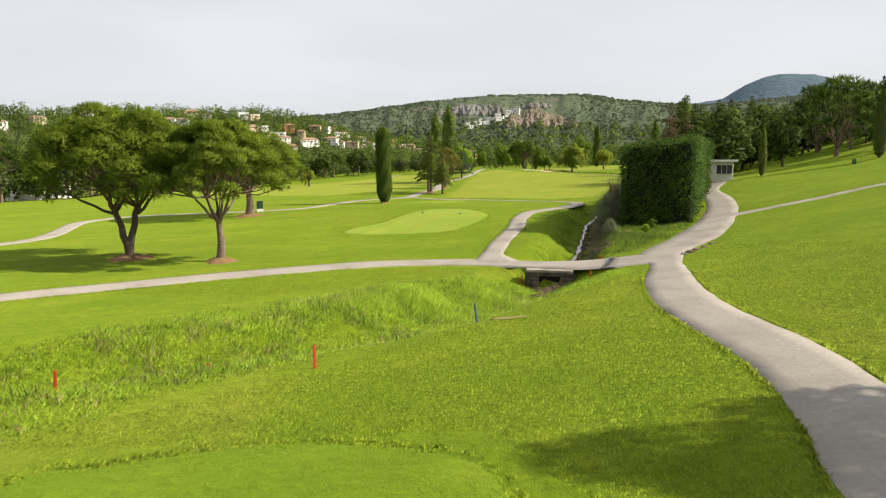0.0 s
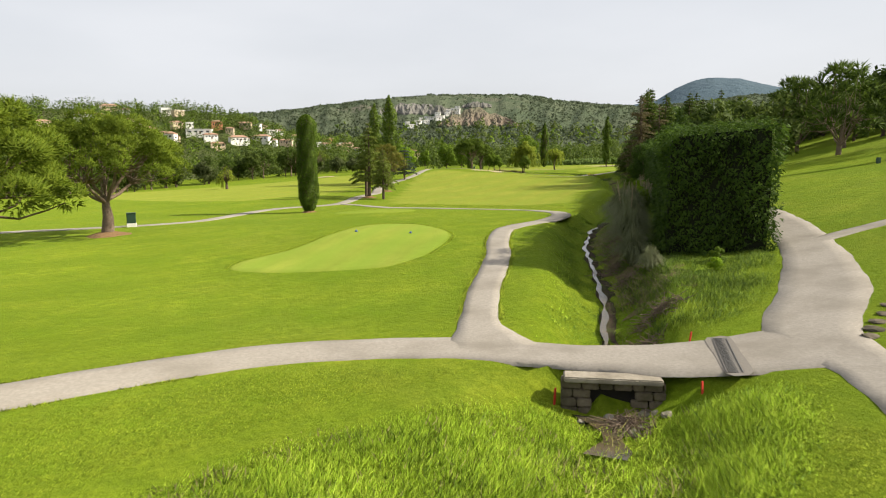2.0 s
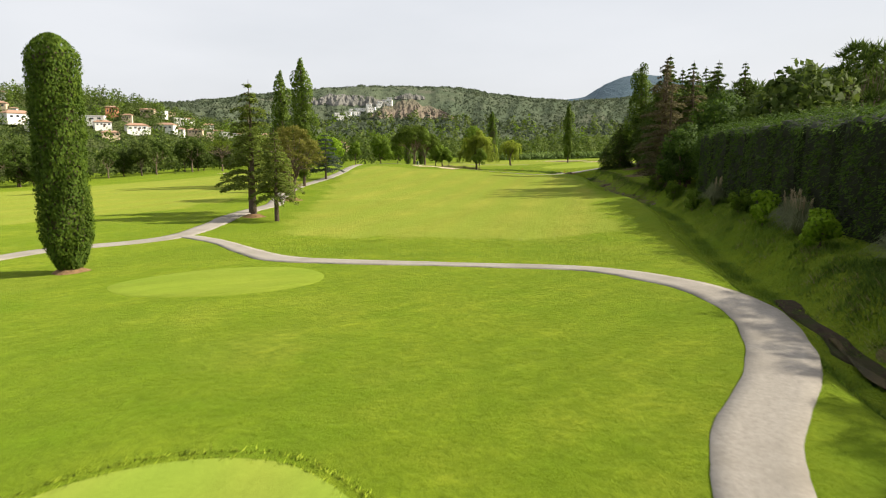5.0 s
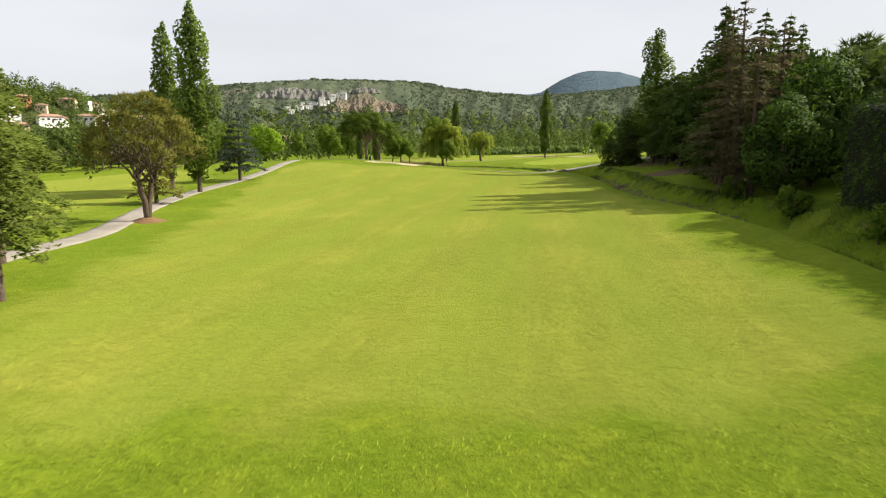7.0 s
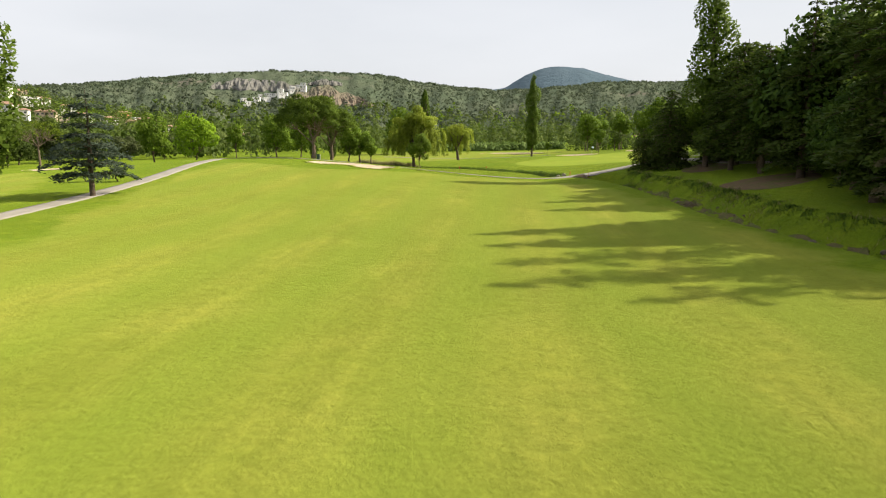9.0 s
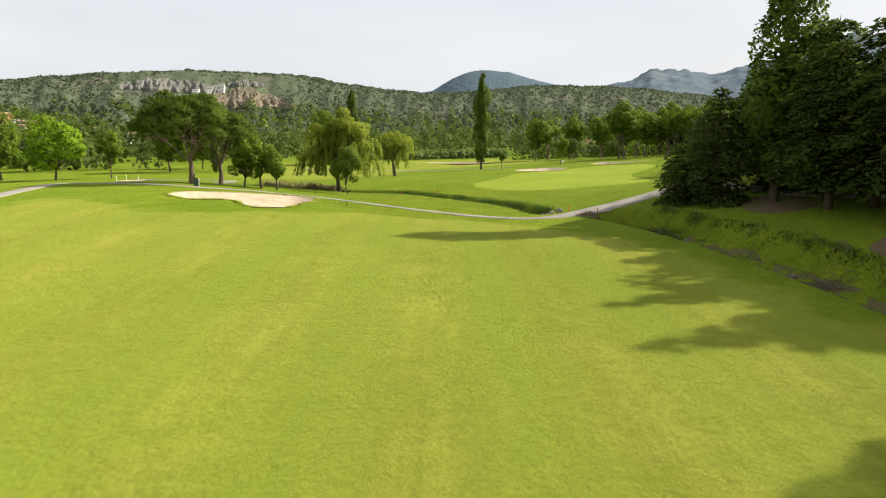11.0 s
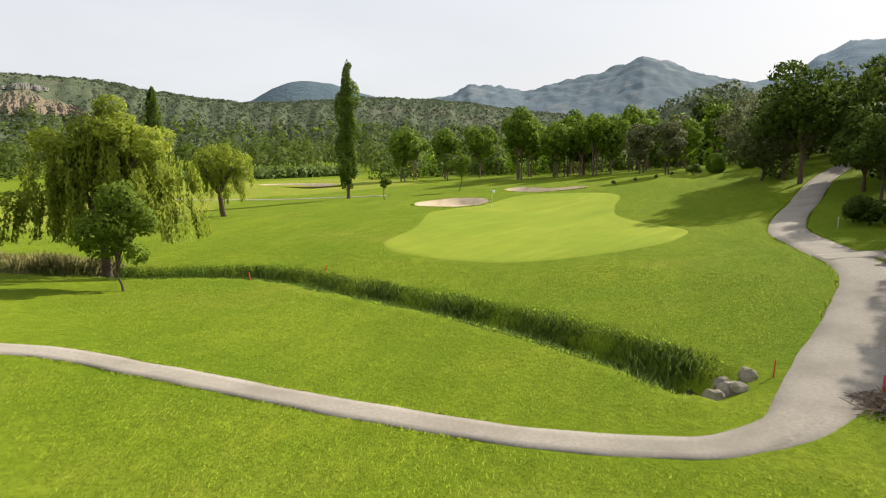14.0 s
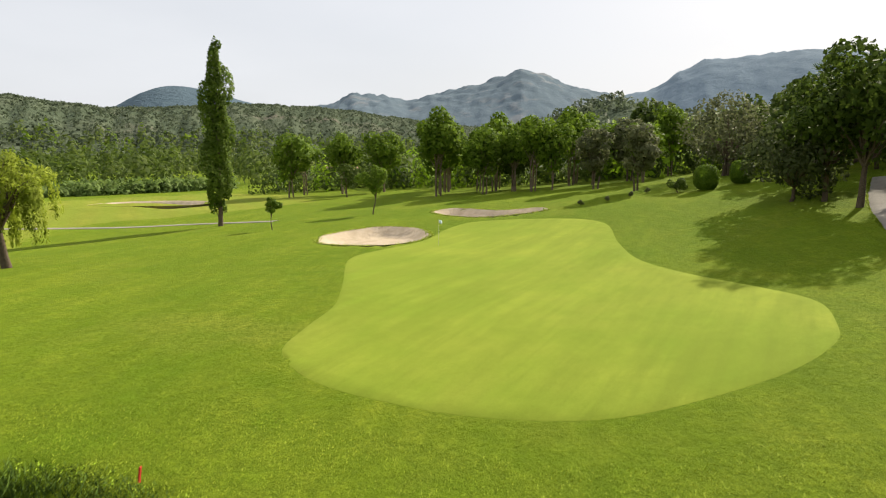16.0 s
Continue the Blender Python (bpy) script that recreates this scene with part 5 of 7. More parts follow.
village_hill = Hill(590, [(-75, 30), (-60, 48), (-44, 57), (-39, 56), (-34.6, 60), (-30, 60), (-27.8, 61), (-23.6, 60), (-20.4, 61), (-18, 58), (-16.2, 54), (-14, 44), (-10.8, 35), (-5, 26), (2, 18), (10, 8), (16, 2)],
                    330, 1.5, 9.0, 1.3, -4)
rock_hill = Hill(1850, [(-40, 60), (-25, 90), (-16, 118), (-8.8, 140), (-5.9, 153), (-1.1, 172), (3.9, 184), (6, 184), (9, 183), (12.5, 181), (15.5, 163), (19, 150), (22.6, 141), (26.8, 148), (31.4, 163), (36.6, 160), (39.5, 154), (43.6, 137), (50, 115), (60, 95), (75, 80)],
                 760, 3.5, 9, 1.2, 2)
dome_hill = Hill(4000, [(14, 210), (19, 250), (23.2, 300), (24.8, 368), (26.2, 410), (27.5, 420), (29.5, 408), (31.9, 360), (34.2, 325), (40, 270), (48, 230)], 2600, 0, 0, 1.1, 10)
peak_hill = Hill(4200, [(33, 250), (37, 320), (39.5, 370), (40.9, 425), (44.1, 417), (45.5, 392), (47.4, 427), (50.7, 480), (53, 531), (54.8, 588), (56.7, 560), (58.5, 496), (61.3, 444), (63.1, 420), (67, 380), (75, 300)], 2300, 0, 0, 1.08, 10)
high_hill = Hill(4550, [(58, 380), (63.2, 459), (65.8, 505), (67.4, 600), (69.4, 670), (71.5, 673), (76, 701), (79, 680), (81.2, 640), (88, 560), (100, 420)], 2800, 0, 0, 1.04, 10)
dark_hill = Hill(800, [(46, 30), (49.5, 46), (52.1, 57), (53.3, 66), (55, 76), (56.5, 82), (57.7, 78), (60.2, 68), (63, 64), (68, 70), (76, 80), (90, 70)], 430, 2, 3, 1.2, 2)
east_hill = Hill(420, [(50.5, 10), (53, 24), (56, 30), (60, 32), (66, 38), (75, 44), (90, 46), (110, 40)], 230, 1.5, 3, 1.3, 2)

village_hill.mesh("hill_village", M["hill_near"], 0.5, 30, "wooded hillside with villas among the trees")
rock_hill.mesh("hill_rocky", M["hill_mid"], 0.35, 60, "long scrub-covered rocky hill, greyed for haze", 4)
# The next three carry their haze in the base colour.
dome_hill.mesh("hill_dome", M["hill_far"], 0.4, 24, "far dome-shaped mountain tinted blue-grey for haze", 5)
peak_hill.mesh("hill_peak", M["hill_crag"], 0.2, 56, "far mountain with a pointed rocky peak, tinted for haze", 20)
high_hill.mesh("hill_high", M["hill_high"], 0.25, 36, "far high mountain ridge tinted blue-grey for haze", 16)
dark_hill.mesh("hill_dark", M["hill_mid"], 0.5, 20, "low dark scrub hill", 3)
east_hill.mesh("hill_east", M["hill_near"], 1.0, 14, "wooded slope beyond the green")


def crag(name, hill, ref, b0, b1, lo, hi, mat, label, seed, rib=5.0, lump=1.0):
    """A rock face standing out of a slope, with ribs and gullies."""
    nb, nz = 190, 16
    v = []
    for i in range(nb):
        u = i / (nb - 1)
        b = b0 + (b1 - b0) * u
        env = math.sin(math.pi * u) ** 0.5 * (0.85 + 0.3 * noise.noise(Vector((u * 9, seed, 0))))
        _, _, z0, d0 = hill.at(b, lo(u), ref)
        _, _, z1, d1 = hill.at(b, lo(u) + (hi(u) - lo(u)) * max(0.03, env), ref)
        for j in range(nz):
            t = j / (nz - 1)
            bulge = math.sin(math.pi * t) ** 0.6
            n = noise.fractal(Vector((u * 26, t * 2.2 * lump, seed * 5.0)), 0.9, 2.1, 4)
            d = d0 + (d1 - d0) * t - (10 + rib * n) * bulge * min(1, env * 2) + 4 * (t in (0, 1))
            z = z0 + (z1 - z0) * (t ** 0.85) + n * rib * 0.25 * bulge
            v.append((MID[0] + d * math.sin(radians(b)), MID[1] + d * math.cos(radians(b)), z))
    f = [(i * nz + j, (i + 1) * nz + j, (i + 1) * nz + j + 1, i * nz + j + 1) for i in range(nb - 1) for j in range(nz - 1)]
    tagged(new(name, mesh_of(name, v, f, mat)), label, "cliff", kind="structure")


crag("cliff", rock_hill, 1800, -1.2, 6.6, lambda u: 122 - 4 * u, lambda u: 162 - 10 * u, M["crag"], "pale grey vertical cliff face on the hill", 1, 12.0)
crag("cliff_2", rock_hill, 1650, 4.2, 12.2, lambda u: 80 - 2 * u, lambda u: 140 - 60 * abs(u - 0.4), M["red_crag"], "reddish rock outcrop below the village", 2, 9.0, 3.0)
crag("cliff_3", rock_hill, 1800, 6.5, 9.5, lambda u: 138, lambda u: 158, M["crag"], "low grey crag near the crest", 3)


def clumps(name, pts, sizes, mat, label, per=10, leaf=0.42, high=1.0, flat=0.35):
    """Far trees as lumps of leaf tufts, in one sheet."""
    p, s = np.asarray(pts, float), np.asarray(sizes, float)
    k = np.repeat(np.arange(len(p)), per)
    u = unit(rng.normal(size=(len(k), 3)))
    u[:, 2] = np.abs(u[:, 2]) * 1.1 - 0.15
    tall = np.repeat(0.8 + 0.7 * rng.random(len(p)), per) * high
    c = p[k] + u * s[k][:, None] * np.c_[np.full(len(k), 0.5), np.full(len(k), 0.5), tall * 0.9] * (0.72 + 0.28 * rng.random((len(k), 1)))
    c[:, 2] += s[k] * 0.15
    v, f = leaf_quads(c, u + rng.normal(size=u.shape) * 0.45, s[k] * leaf * (0.6 + 0.6 * rng.random(len(k))), 0.6)
    tagged(new(name, leaf_mesh(name, v, f, u + (0, 0, flat), mat)), label, "woods", kind="stuff")


def scatter_hill(hill, n, b0, b1, d0, d1, smin, smax, seed, thin=None):
    r = np.random.default_rng(seed)
    b = r.uniform(b0, b1, n)
    d = hill.foot + (hill.far - hill.foot) * np.sqrt(r.uniform(d0, d1, n))
    z = hill.z(b, d)
    if thin:
        k = ~((b > thin[0]) & (b < thin[1]) & (z > thin[2] + r.normal(size=n) * 3) & (z < thin[3] + r.normal(size=n) * 3)) | (r.random(n) < 0.12)
        b, d, z = b[k], d[k], z[k]
        n = len(b)
    a = np.radians(b)
    return np.c_[MID[0] + d * np.sin(a), MID[1] + d * np.cos(a), z - 0.5], r.uniform(smin, smax, n)


rng = np.random.default_rng(77)
for mat, n, seed, lab in (("wood", 1200, 1, "mixed green woods on the village hill"), ("dark", 700, 2, "dark evergreen woods on the village hill"), ("broad", 450, 3, "bright broadleaf woods on the village hill")):
    p, s = scatter_hill(village_hill, n, -62, 12, 0.0, 1.03, 5.5, 11, seed)
    clumps("hill_woods", p, s, M[mat], lab, 56, 0.09)
for mat, n, seed, lab in (("scrub", 8000, 4, "scrub woods on the rocky hill, greyed for haze"), ("scrub_dark", 6500, 5, "dark pines on the rocky hill, greyed for haze")):
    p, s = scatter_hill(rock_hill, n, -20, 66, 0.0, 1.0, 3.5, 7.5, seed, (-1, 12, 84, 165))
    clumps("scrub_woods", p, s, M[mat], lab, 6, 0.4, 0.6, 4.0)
for mat, n, seed in (("wood", 700, 21), ("scrub_dark", 700, 22), ("broad", 250, 23)):
    p, s = scatter_hill(rock_hill, n, -12, 66, 0.0, 0.14, 8, 15, seed)
    clumps("slope_woods", p, s, M[mat], "woods climbing the foot of the rocky hill", 16, 0.22)
p, s = scatter_hill(dark_hill, 1200, 48, 88, 0.0, 1.0, 5, 9, 6)
clumps("scrub_woods", p, s, M["scrub"], "scrub on the low dark hill", 9, 0.3)
p, s = scatter_hill(east_hill, 900, 51, 108, 0.0, 1.0, 6, 11, 8)
clumps("hill_woods", p, s, M["wood"], "woods on the slope beyond the green", 44, 0.12)


def band(n, poly, smin, smax, seed, lift=0.0):
    r = np.random.default_rng(seed)
    poly = np.asarray(poly, float)
    out = []
    while len(out) < n:
        x, y = r.uniform(poly[:, 0].min(), poly[:, 0].max(), 400), r.uniform(poly[:, 1].min(), poly[:, 1].max(), 400)
        k = inside(x, y, poly)
        out += list(zip(x[k], y[k]))
    q = np.array(out[:n])
    return np.c_[q, lie(q[:, 0], q[:, 1]) + lift], r.uniform(smin, smax, n)


WEST_BACK = [(-200, 120), (-124, 150), (-116, 230), (-120, 330), (-80, 408), (-25, 436), (-25, 520), (-130, 500), (-240, 330)]
VALLEY = [(-20, 430), (20, 400), (60, 470), (120, 490), (190, 500), (195, 420), (230, 400), (330, 520), (420, 800), (200, 1050), (-80, 1000), (-150, 560)]
FAR_WOODS = [(-400, 600), (-150, 560), (-80, 1000), (200, 1050), (420, 800), (800, 700), (1100, 1100), (500, 1500), (-200, 1500)]
for mat, n, seed in (("wood", 90, 11), ("dark", 80, 12), ("broad_dull", 60, 13)):
    p, s = band(n, WEST_BACK, 10, 16, seed)
    clumps("belt_woods", p, s, M[mat], "belt of tall mixed trees beyond the fairway", 130, 0.07)
belt_trees = [round_tree(13, 11, 2200, 0.4, M["hill_oak"], 95, 0.06, 26, 0.3), round_tree(15, 9.5, 2100, 0.4, M["broad_dull"], 96, 0.12, 24, 0.26),
              stone_pine(13.5, 12, 3000, 0.6, 1, 97, 0.3, 0.34, 0.0, "dark_pine", 0.6, 26), round_tree(11, 11, 2000, 0.4, M["olive_dull"], 98, 0.04, 22, 0.28)]
EDGE = spline([(-150, 128), (-118, 150), (-108, 190), (-106, 235), (-110, 285), (-108, 330), (-86, 376), (-60, 402), (-30, 424), (-8, 428)], 6.2)
grow = np.random.default_rng(31)
for i, q in enumerate(EDGE):
    k = int(grow.integers(4))
    x, y = q + grow.normal(size=2) * 3.0
    plant(belt_trees[k], "belt_tree", x, y, ("dark oak at the edge of the fairway", "full green tree at the edge of the fairway", "dark pine at the edge of the fairway", "grey-green oak at the edge of the fairway")[k], "tree",
          "trees along the far fairway", grow.uniform(0, 6), grow.uniform(0.85, 1.2))
for mat, n, seed in (("wood", 380, 14), ("dark", 260, 15), ("broad_dull", 280, 16)):
    p, s = band(n, VALLEY, 9, 16, seed)
    clumps("valley_woods", p, s, M[mat], "leafy woods on the valley floor", 84, 0.088)
for mat, n, seed in (("scrub", 900, 17), ("wood", 700, 18)):
    p, s = band(n, FAR_WOODS, 9, 16, seed)
    clumps("valley_woods", p, s, M[mat], "distant woods on the valley floor", 28, 0.16)
p, s = band(900, [(100, 462), (180, 462), (185, 482), (95, 480)], 2.2, 3.4, 19)
clumps("vine_rows", p, s, M["reed"], "band of pale green vines beyond the fairway", 16, 0.26)


for mat, n, seed, lab in (("broad_dull", 90, 41, "leafy undergrowth behind the row of trees"), ("bright", 50, 42, "pale sunlit undergrowth behind the row of trees"), ("hill_oak", 60, 43, "dark thicket behind the row of trees")):
    p, s = band(n, [(166, 300), (176, 330), (182, 360), (188, 410), (160, 425), (178, 440), (215, 420), (205, 340), (185, 300)], 3.5, 9.5, seed)
    clumps("undergrowth", p, s, M[mat], lab, 90, 0.085)


# ---- villas ----
def house(x, y, z, w, d, h, turn, wall, roof, group, wins=4):
    e = thing("villa", (x, y, z), {"white": "white rendered villa among trees", "ochre": "ochre rendered villa among trees", "orange": "orange rendered villa among trees"}[wall] +
              (" with a clay tile roof" if roof == "tiles" else " with a flat roof"), "house", group, turn)
    part("wall", one(box(0, 0, h / 2 - 1.5, w, d, h + 3), "villa_wall", M[wall]), e)
    if roof == "tiles":
        o, rh = 0.5, 0.22 * d
        v = [(-w / 2 - o, -d / 2 - o, h), (w / 2 + o, -d / 2 - o, h), (w / 2 + o, d / 2 + o, h), (-w / 2 - o, d / 2 + o, h), (-w / 2 + d * 0.4, 0, h + rh), (w / 2 - d * 0.4, 0, h + rh),
             (-w / 2 - o, -d / 2 - o, h - 0.25), (w / 2 + o, -d / 2 - o, h - 0.25), (w / 2 + o, d / 2 + o, h - 0.25), (-w / 2 - o, d / 2 + o, h - 0.25)]
        f = [(0, 1, 5, 4), (1, 2, 5), (2, 3, 4, 5), (3, 0, 4), (6, 7, 1, 0), (7, 8, 2, 1), (8, 9, 3, 2), (9, 6, 0, 3), (9, 8, 7, 6)]
        part("roof", mesh_of("villa_roof", v, f, M["tiles"]), e)
    else:
        part("roof", one(box(0, 0, h + 0.15, w + 0.5, d + 0.5, 0.3), "villa_roof", M["white"]), e)
    pane = one(box(0, 0, 0, w * 0.11, 0.12, min(1.5, h * 0.3)), "villa_pane", M["glass"])
    for i in range(wins):
        part("window", pane, e, "", (-w / 2 + w * (i + 0.7) / (wins + 0.4), -d / 2 - 0.02, h * 0.55 if i % 2 else h * 0.5))
    part("door", one(box(w * 0.05, -d / 2 - 0.03, 1.05, 1.1, 0.12, 2.1), "villa_door", M["bark"]), e)


VILLAS = [(-27.6, 52, 16, 6, "ochre", 1), (-23.1, 50, 11, 8, "white", 0), (-27.3, 41, 14, 6, "ochre", 1), (-26.4, 33, 20, 7, "white", 1), (-24.7, 28, 18, 7, "white", 1), (-22.9, 40, 11, 5, "ochre", 1),
          (-21.2, 33, 22, 6, "white", 0), (-19.2, 39, 10, 8, "orange", 1), (-17.8, 26, 15, 6, "white", 1), (-16.2, 40, 12, 5, "ochre", 1), (-14.3, 38, 14, 5, "ochre", 1), (-15.2, 27, 16, 6, "white", 1),
          (-13.6, 33, 13, 6, "white", 0), (-12.6, 24, 12, 5, "ochre", 1), (-11.2, 28, 11, 6, "white", 1), (-9.6, 22, 13, 5, "white", 0), (-7.2, 18, 12, 6, "ochre", 1), (-7.6, 25, 12, 6, "orange", 1),
          (-6.0, 20, 12, 6, "ochre", 1), (-4.6, 15, 13, 5, "white", 1), (-3.0, 18, 12, 5, "white", 0), (-1.4, 14, 12, 5, "ochre", 1), (0.5, 13, 12, 6, "white", 1), (-30.5, 45, 12, 6, "white", 1),
          (-34.0, 38, 14, 6, "ochre", 1), (-37.0, 48, 13, 6, "white", 1), (-41.5, 44, 12, 6, "ochre", 1), (-29.0, 31, 13, 6, "ochre", 1), (-20.0, 21, 12, 5, "ochre", 1), (-45, 40, 13, 6, "white", 1)]
VILLAS += [(b + 0.95 + 0.3 * math.sin(i * 3.1), zz - 2.5 + 2.5 * math.sin(i * 1.7), 9 + 3 * math.sin(i * 2.3), 5.5, ("white", "ochre", "white")[i % 3], i % 4 != 1) for i, (b, zz, *_) in enumerate(VILLAS[:24])]
for i, (b, zz, w, h, wall, tiled) in enumerate(VILLAS):
    x, y, z, dist = village_hill.at(b, zz - 5, 540)
    q = 5.0
    house(x - q * math.sin(radians(b)), y - q * math.cos(radians(b)), z + 0.8, w * 0.88, w * 0.46, h * 0.62, -radians(b) + 0.5 * math.sin(i * 2.7), wall, "tiles" if tiled else "flat", "villas on the hill")
for i in range(26):
    u = i / 25
    b = 1.4 + 4.9 * u + 0.25 * math.sin(i * 5)
    x, y, z, dist = rock_hill.at(b, 76 + 42 * u + 5 * math.sin(i * 2.1), 1600)
    q = 14
    house(x - q * math.sin(radians(b)), y - q * math.cos(radians(b)), z + 1.0, 9 + 3 * math.sin(i * 3.3), 7, 4 + 1.2 * math.sin(i), -radians(b) + 0.3 * math.sin(i), "white", "flat", "white houses on the rocks", 3)
house(-118, 196, gz(-118, 196), 14, 9, 5.5, 0.9, "white", "tiles", "villas on the hill")
house(232, 470, gz(232, 470), 12, 8, 5, -0.6, "ochre", "tiles", "villas on the hill")

# ---- trees of the middle distance ----
bright_tree = round_tree(14, 13, 4200, 0.32, M["bright"], 101, 0.12, 28, 0.25)
mid_green = round_tree(15, 12, 4000, 0.32, M["broad"], 102, 0.1, 28, 0.25)
far_pine = stone_pine(13, 14, 4000, 0.3, 1, 103, 0.3, 0.45)
small_weep = willow(5.2, 5.0, 1800, 104, 0.04)
dark_column = column_tree(24, 4.6, 3500, 0.4, M["cypress"], 105, 0.03, 0.6, 0.12)
young = round_tree(10, 6, 1800, 0.26, M["broad"], 106, 0.2, 16, 0.14)
for me, nm, x, y, s, lab in ((bright_tree, "broadleaf_tree", 8.5, 372, 1.1, "bright yellow-green broadleaf tree"), (mid_green, "broadleaf_tree", -4, 384, 1.1, "dark green tree beside a bright one"),
        (young, "broadleaf_tree", 20, 373, 1.2, "slim young tree with pale leaves"), (mid_green, "broadleaf_tree", 34, 402, 1.15, "full green tree on the valley edge"), (mid_green, "broadleaf_tree", 44, 418, 1.0, "rounded green tree on the valley edge"),
        (far_pine, "stone_pine", -38, 396, 1.1, "far umbrella pine on the grass"), (small_weep, "weeping_willow", -45, 219.5, 1.0, "small weeping tree on the field"),
        (dark_column, "cypress", 97, 432, 1.1, "dark pointed cypress behind the willow"), (mid_green, "broadleaf_tree", 86, 428, 1.4, "tall green tree behind the willow"), (dark_column, "cypress", 54, 405, 0.72, "dark cypress on the valley edge"),
        (dark_column, "cypress", 46, 396, 0.62, "small dark cypress on the valley edge")):
    plant(me, nm, x, y, lab, "tree", "", x, s)

# ---- tall grass, reeds and weeds ----
def blades(name, p, h, wide, mat, lean=0.35, droop=0.0):
    """Leaning blades of grass rooted at p, shaded with the turf that they make."""
    n = len(p)
    a = rng.random(n) * 2 * np.pi
    d = np.c_[np.cos(a), np.sin(a), np.zeros(n)]
    b = rng.random(n) * 2 * np.pi
    s = np.c_[np.cos(b), np.sin(b), np.zeros(n)] * (wide / 2)
    h = np.broadcast_to(h, (n,))[:, None]
    up = np.array([0, 0, 1.0])
    tip = p + up * h * (1 - droop * rng.random((n, 1))) + d * lean * (0.3 + rng.random((n, 1))) * h * 1.2
    south = (np.cross(2 * s, tip - p)[:, 1] > 0)[:, None]
    s = np.where(south, -s, s)
    me = mesh_of(name, np.stack([p - s, p + s, tip], 1).reshape(-1, 3), np.arange(n * 3).reshape(-1, 3), M[mat], True)
    me.normals_split_custom_set_from_vertices(np.repeat(unit(up * 0.8 + d * 0.45 + rng.normal(size=(n, 3)) * 0.25), 3, 0).tolist())
    return me


def meadow(name, outline, n, hmin, hmax, wide, mat, label, seed, lean=0.4, patchy=0.5, spread=0.26):
    """Many blades inside an outline, in tufts."""
    global rng
    rng = np.random.default_rng(seed)
    o = np.asarray(outline, float)
    tufts = int(n * 1.55) // 9
    x, y = rng.uniform(o[:, 0].min(), o[:, 0].max(), tufts * 6), rng.uniform(o[:, 1].min(), o[:, 1].max(), tufts * 6)
    k = inside(x, y, o) & (np.sin(x * 0.9 + 1.7 * np.sin(y * 0.6)) * np.cos(y * 1.1) + rng.normal(size=len(x)) * 0.6 > -patchy)
    x, y = x[k][:tufts], y[k][:tufts]
    d, _ = line_dist(x, y, np.vstack([o, o[:1]]))
    grow = np.clip(d / 1.2, 0.25, 1) * (0.75 + 0.35 * np.sin(x * 0.7) * np.cos(y * 0.9))
    q = np.repeat(np.c_[x, y], 9, 0) + rng.normal(size=(len(x) * 9, 2)) * spread
    z = ground_z(q[:, 0], q[:, 1]) - 0.03
    h = rng.uniform(hmin, hmax, len(q)) * np.repeat(grow, 9)
    tagged(new(name, blades(name, np.c_[q, z], h * 1.1, wide * 1.7, mat, lean, 0.3)), label, "grass", kind="stuff")


STRIP = np.array([(-45, 26), (-30, 31.5), (-21, 34.6), (-15.9, 40), (-11.3, 44.2), (-5.1, 50.4), (2.8, 53.8), (5.6, 54), (8.2, 53.4), (9.5, 50.5), (5.6, 46.5), (2.6, 42.5), (0, 38.2),
                  (-4.7, 31.4), (-8.1, 28.2), (-10.8, 25.7), (-12.9, 22.8), (-22, 18), (-45, 10)], float)
meadow("tall_grass", STRIP, 100000, 0.16, 0.42, 0.019, "tall_grass", "tall bright green grass in the ditch", 201, 0.9)
meadow("tall_grass", STRIP, 8000, 0.25, 0.55, 0.035, "dry_grass", "dry straw-coloured grass among the green", 202, 0.55, 0.1)
meadow("tall_grass", STRIP, 3000, 0.3, 0.6, 0.045, "dark_grass", "dark green reeds in the ditch", 203, 0.35, -0.1)
LUSH = (np.array([(-8, 46), (-4.6, 50), (0, 52.8), (3.4, 54.6), (4.9, 54.2), (4.6, 52.0), (2.4, 47.6), (0, 44), (-3, 41.8), (-6.5, 42.6)], float),
        np.array([(7.2, 53.6), (9.2, 53.0), (11.0, 51.6), (9.6, 48.4), (7, 45.6), (4.6, 43.5), (3.6, 45.0), (5.6, 49.2)], float))
for i, o in enumerate(LUSH):
    meadow("lush_grass", o, (30000, 17000)[i], 0.22, 0.55, 0.017, "tall_grass", "lush tall bright grass beside the culvert", 220 + i, 0.5, 1.2)
    meadow("lush_grass", o, (1500, 1000)[i], 0.35, 0.7, 0.024, "dark_grass", "dark sedge among lush grass by the culvert", 224 + i, 0.7, 0.0)
RIGHT_BANK = np.array([(9.0, 60), (12, 58.8), (16, 61.5), (20, 66.5), (24, 74), (25, 79.5), (20.5, 80), (17, 84), (14.6, 80), (12.2, 71), (10.2, 64)], float)
meadow("bank_grass", RIGHT_BANK, 30000, 0.15, 0.42, 0.018, "bank_blade", "bright weeds on the creek bank", 204)
meadow("bank_grass", RIGHT_BANK, 9000, 0.25, 0.65, 0.024, "weed", "dark weeds on the creek bank", 205, 0.6, 0.1)


def beside(line, lo, hi, a=0.0, b=1.0):
    """The strip between two distances to one side of a line."""
    p = line[int(len(line) * a):max(int(len(line) * b), 2)]
    d = unit(np.gradient(p, axis=0))
    n = np.c_[d[:, 1], -d[:, 0]]
    return np.vstack([p + n * lo, (p + n * hi)[::-1]])


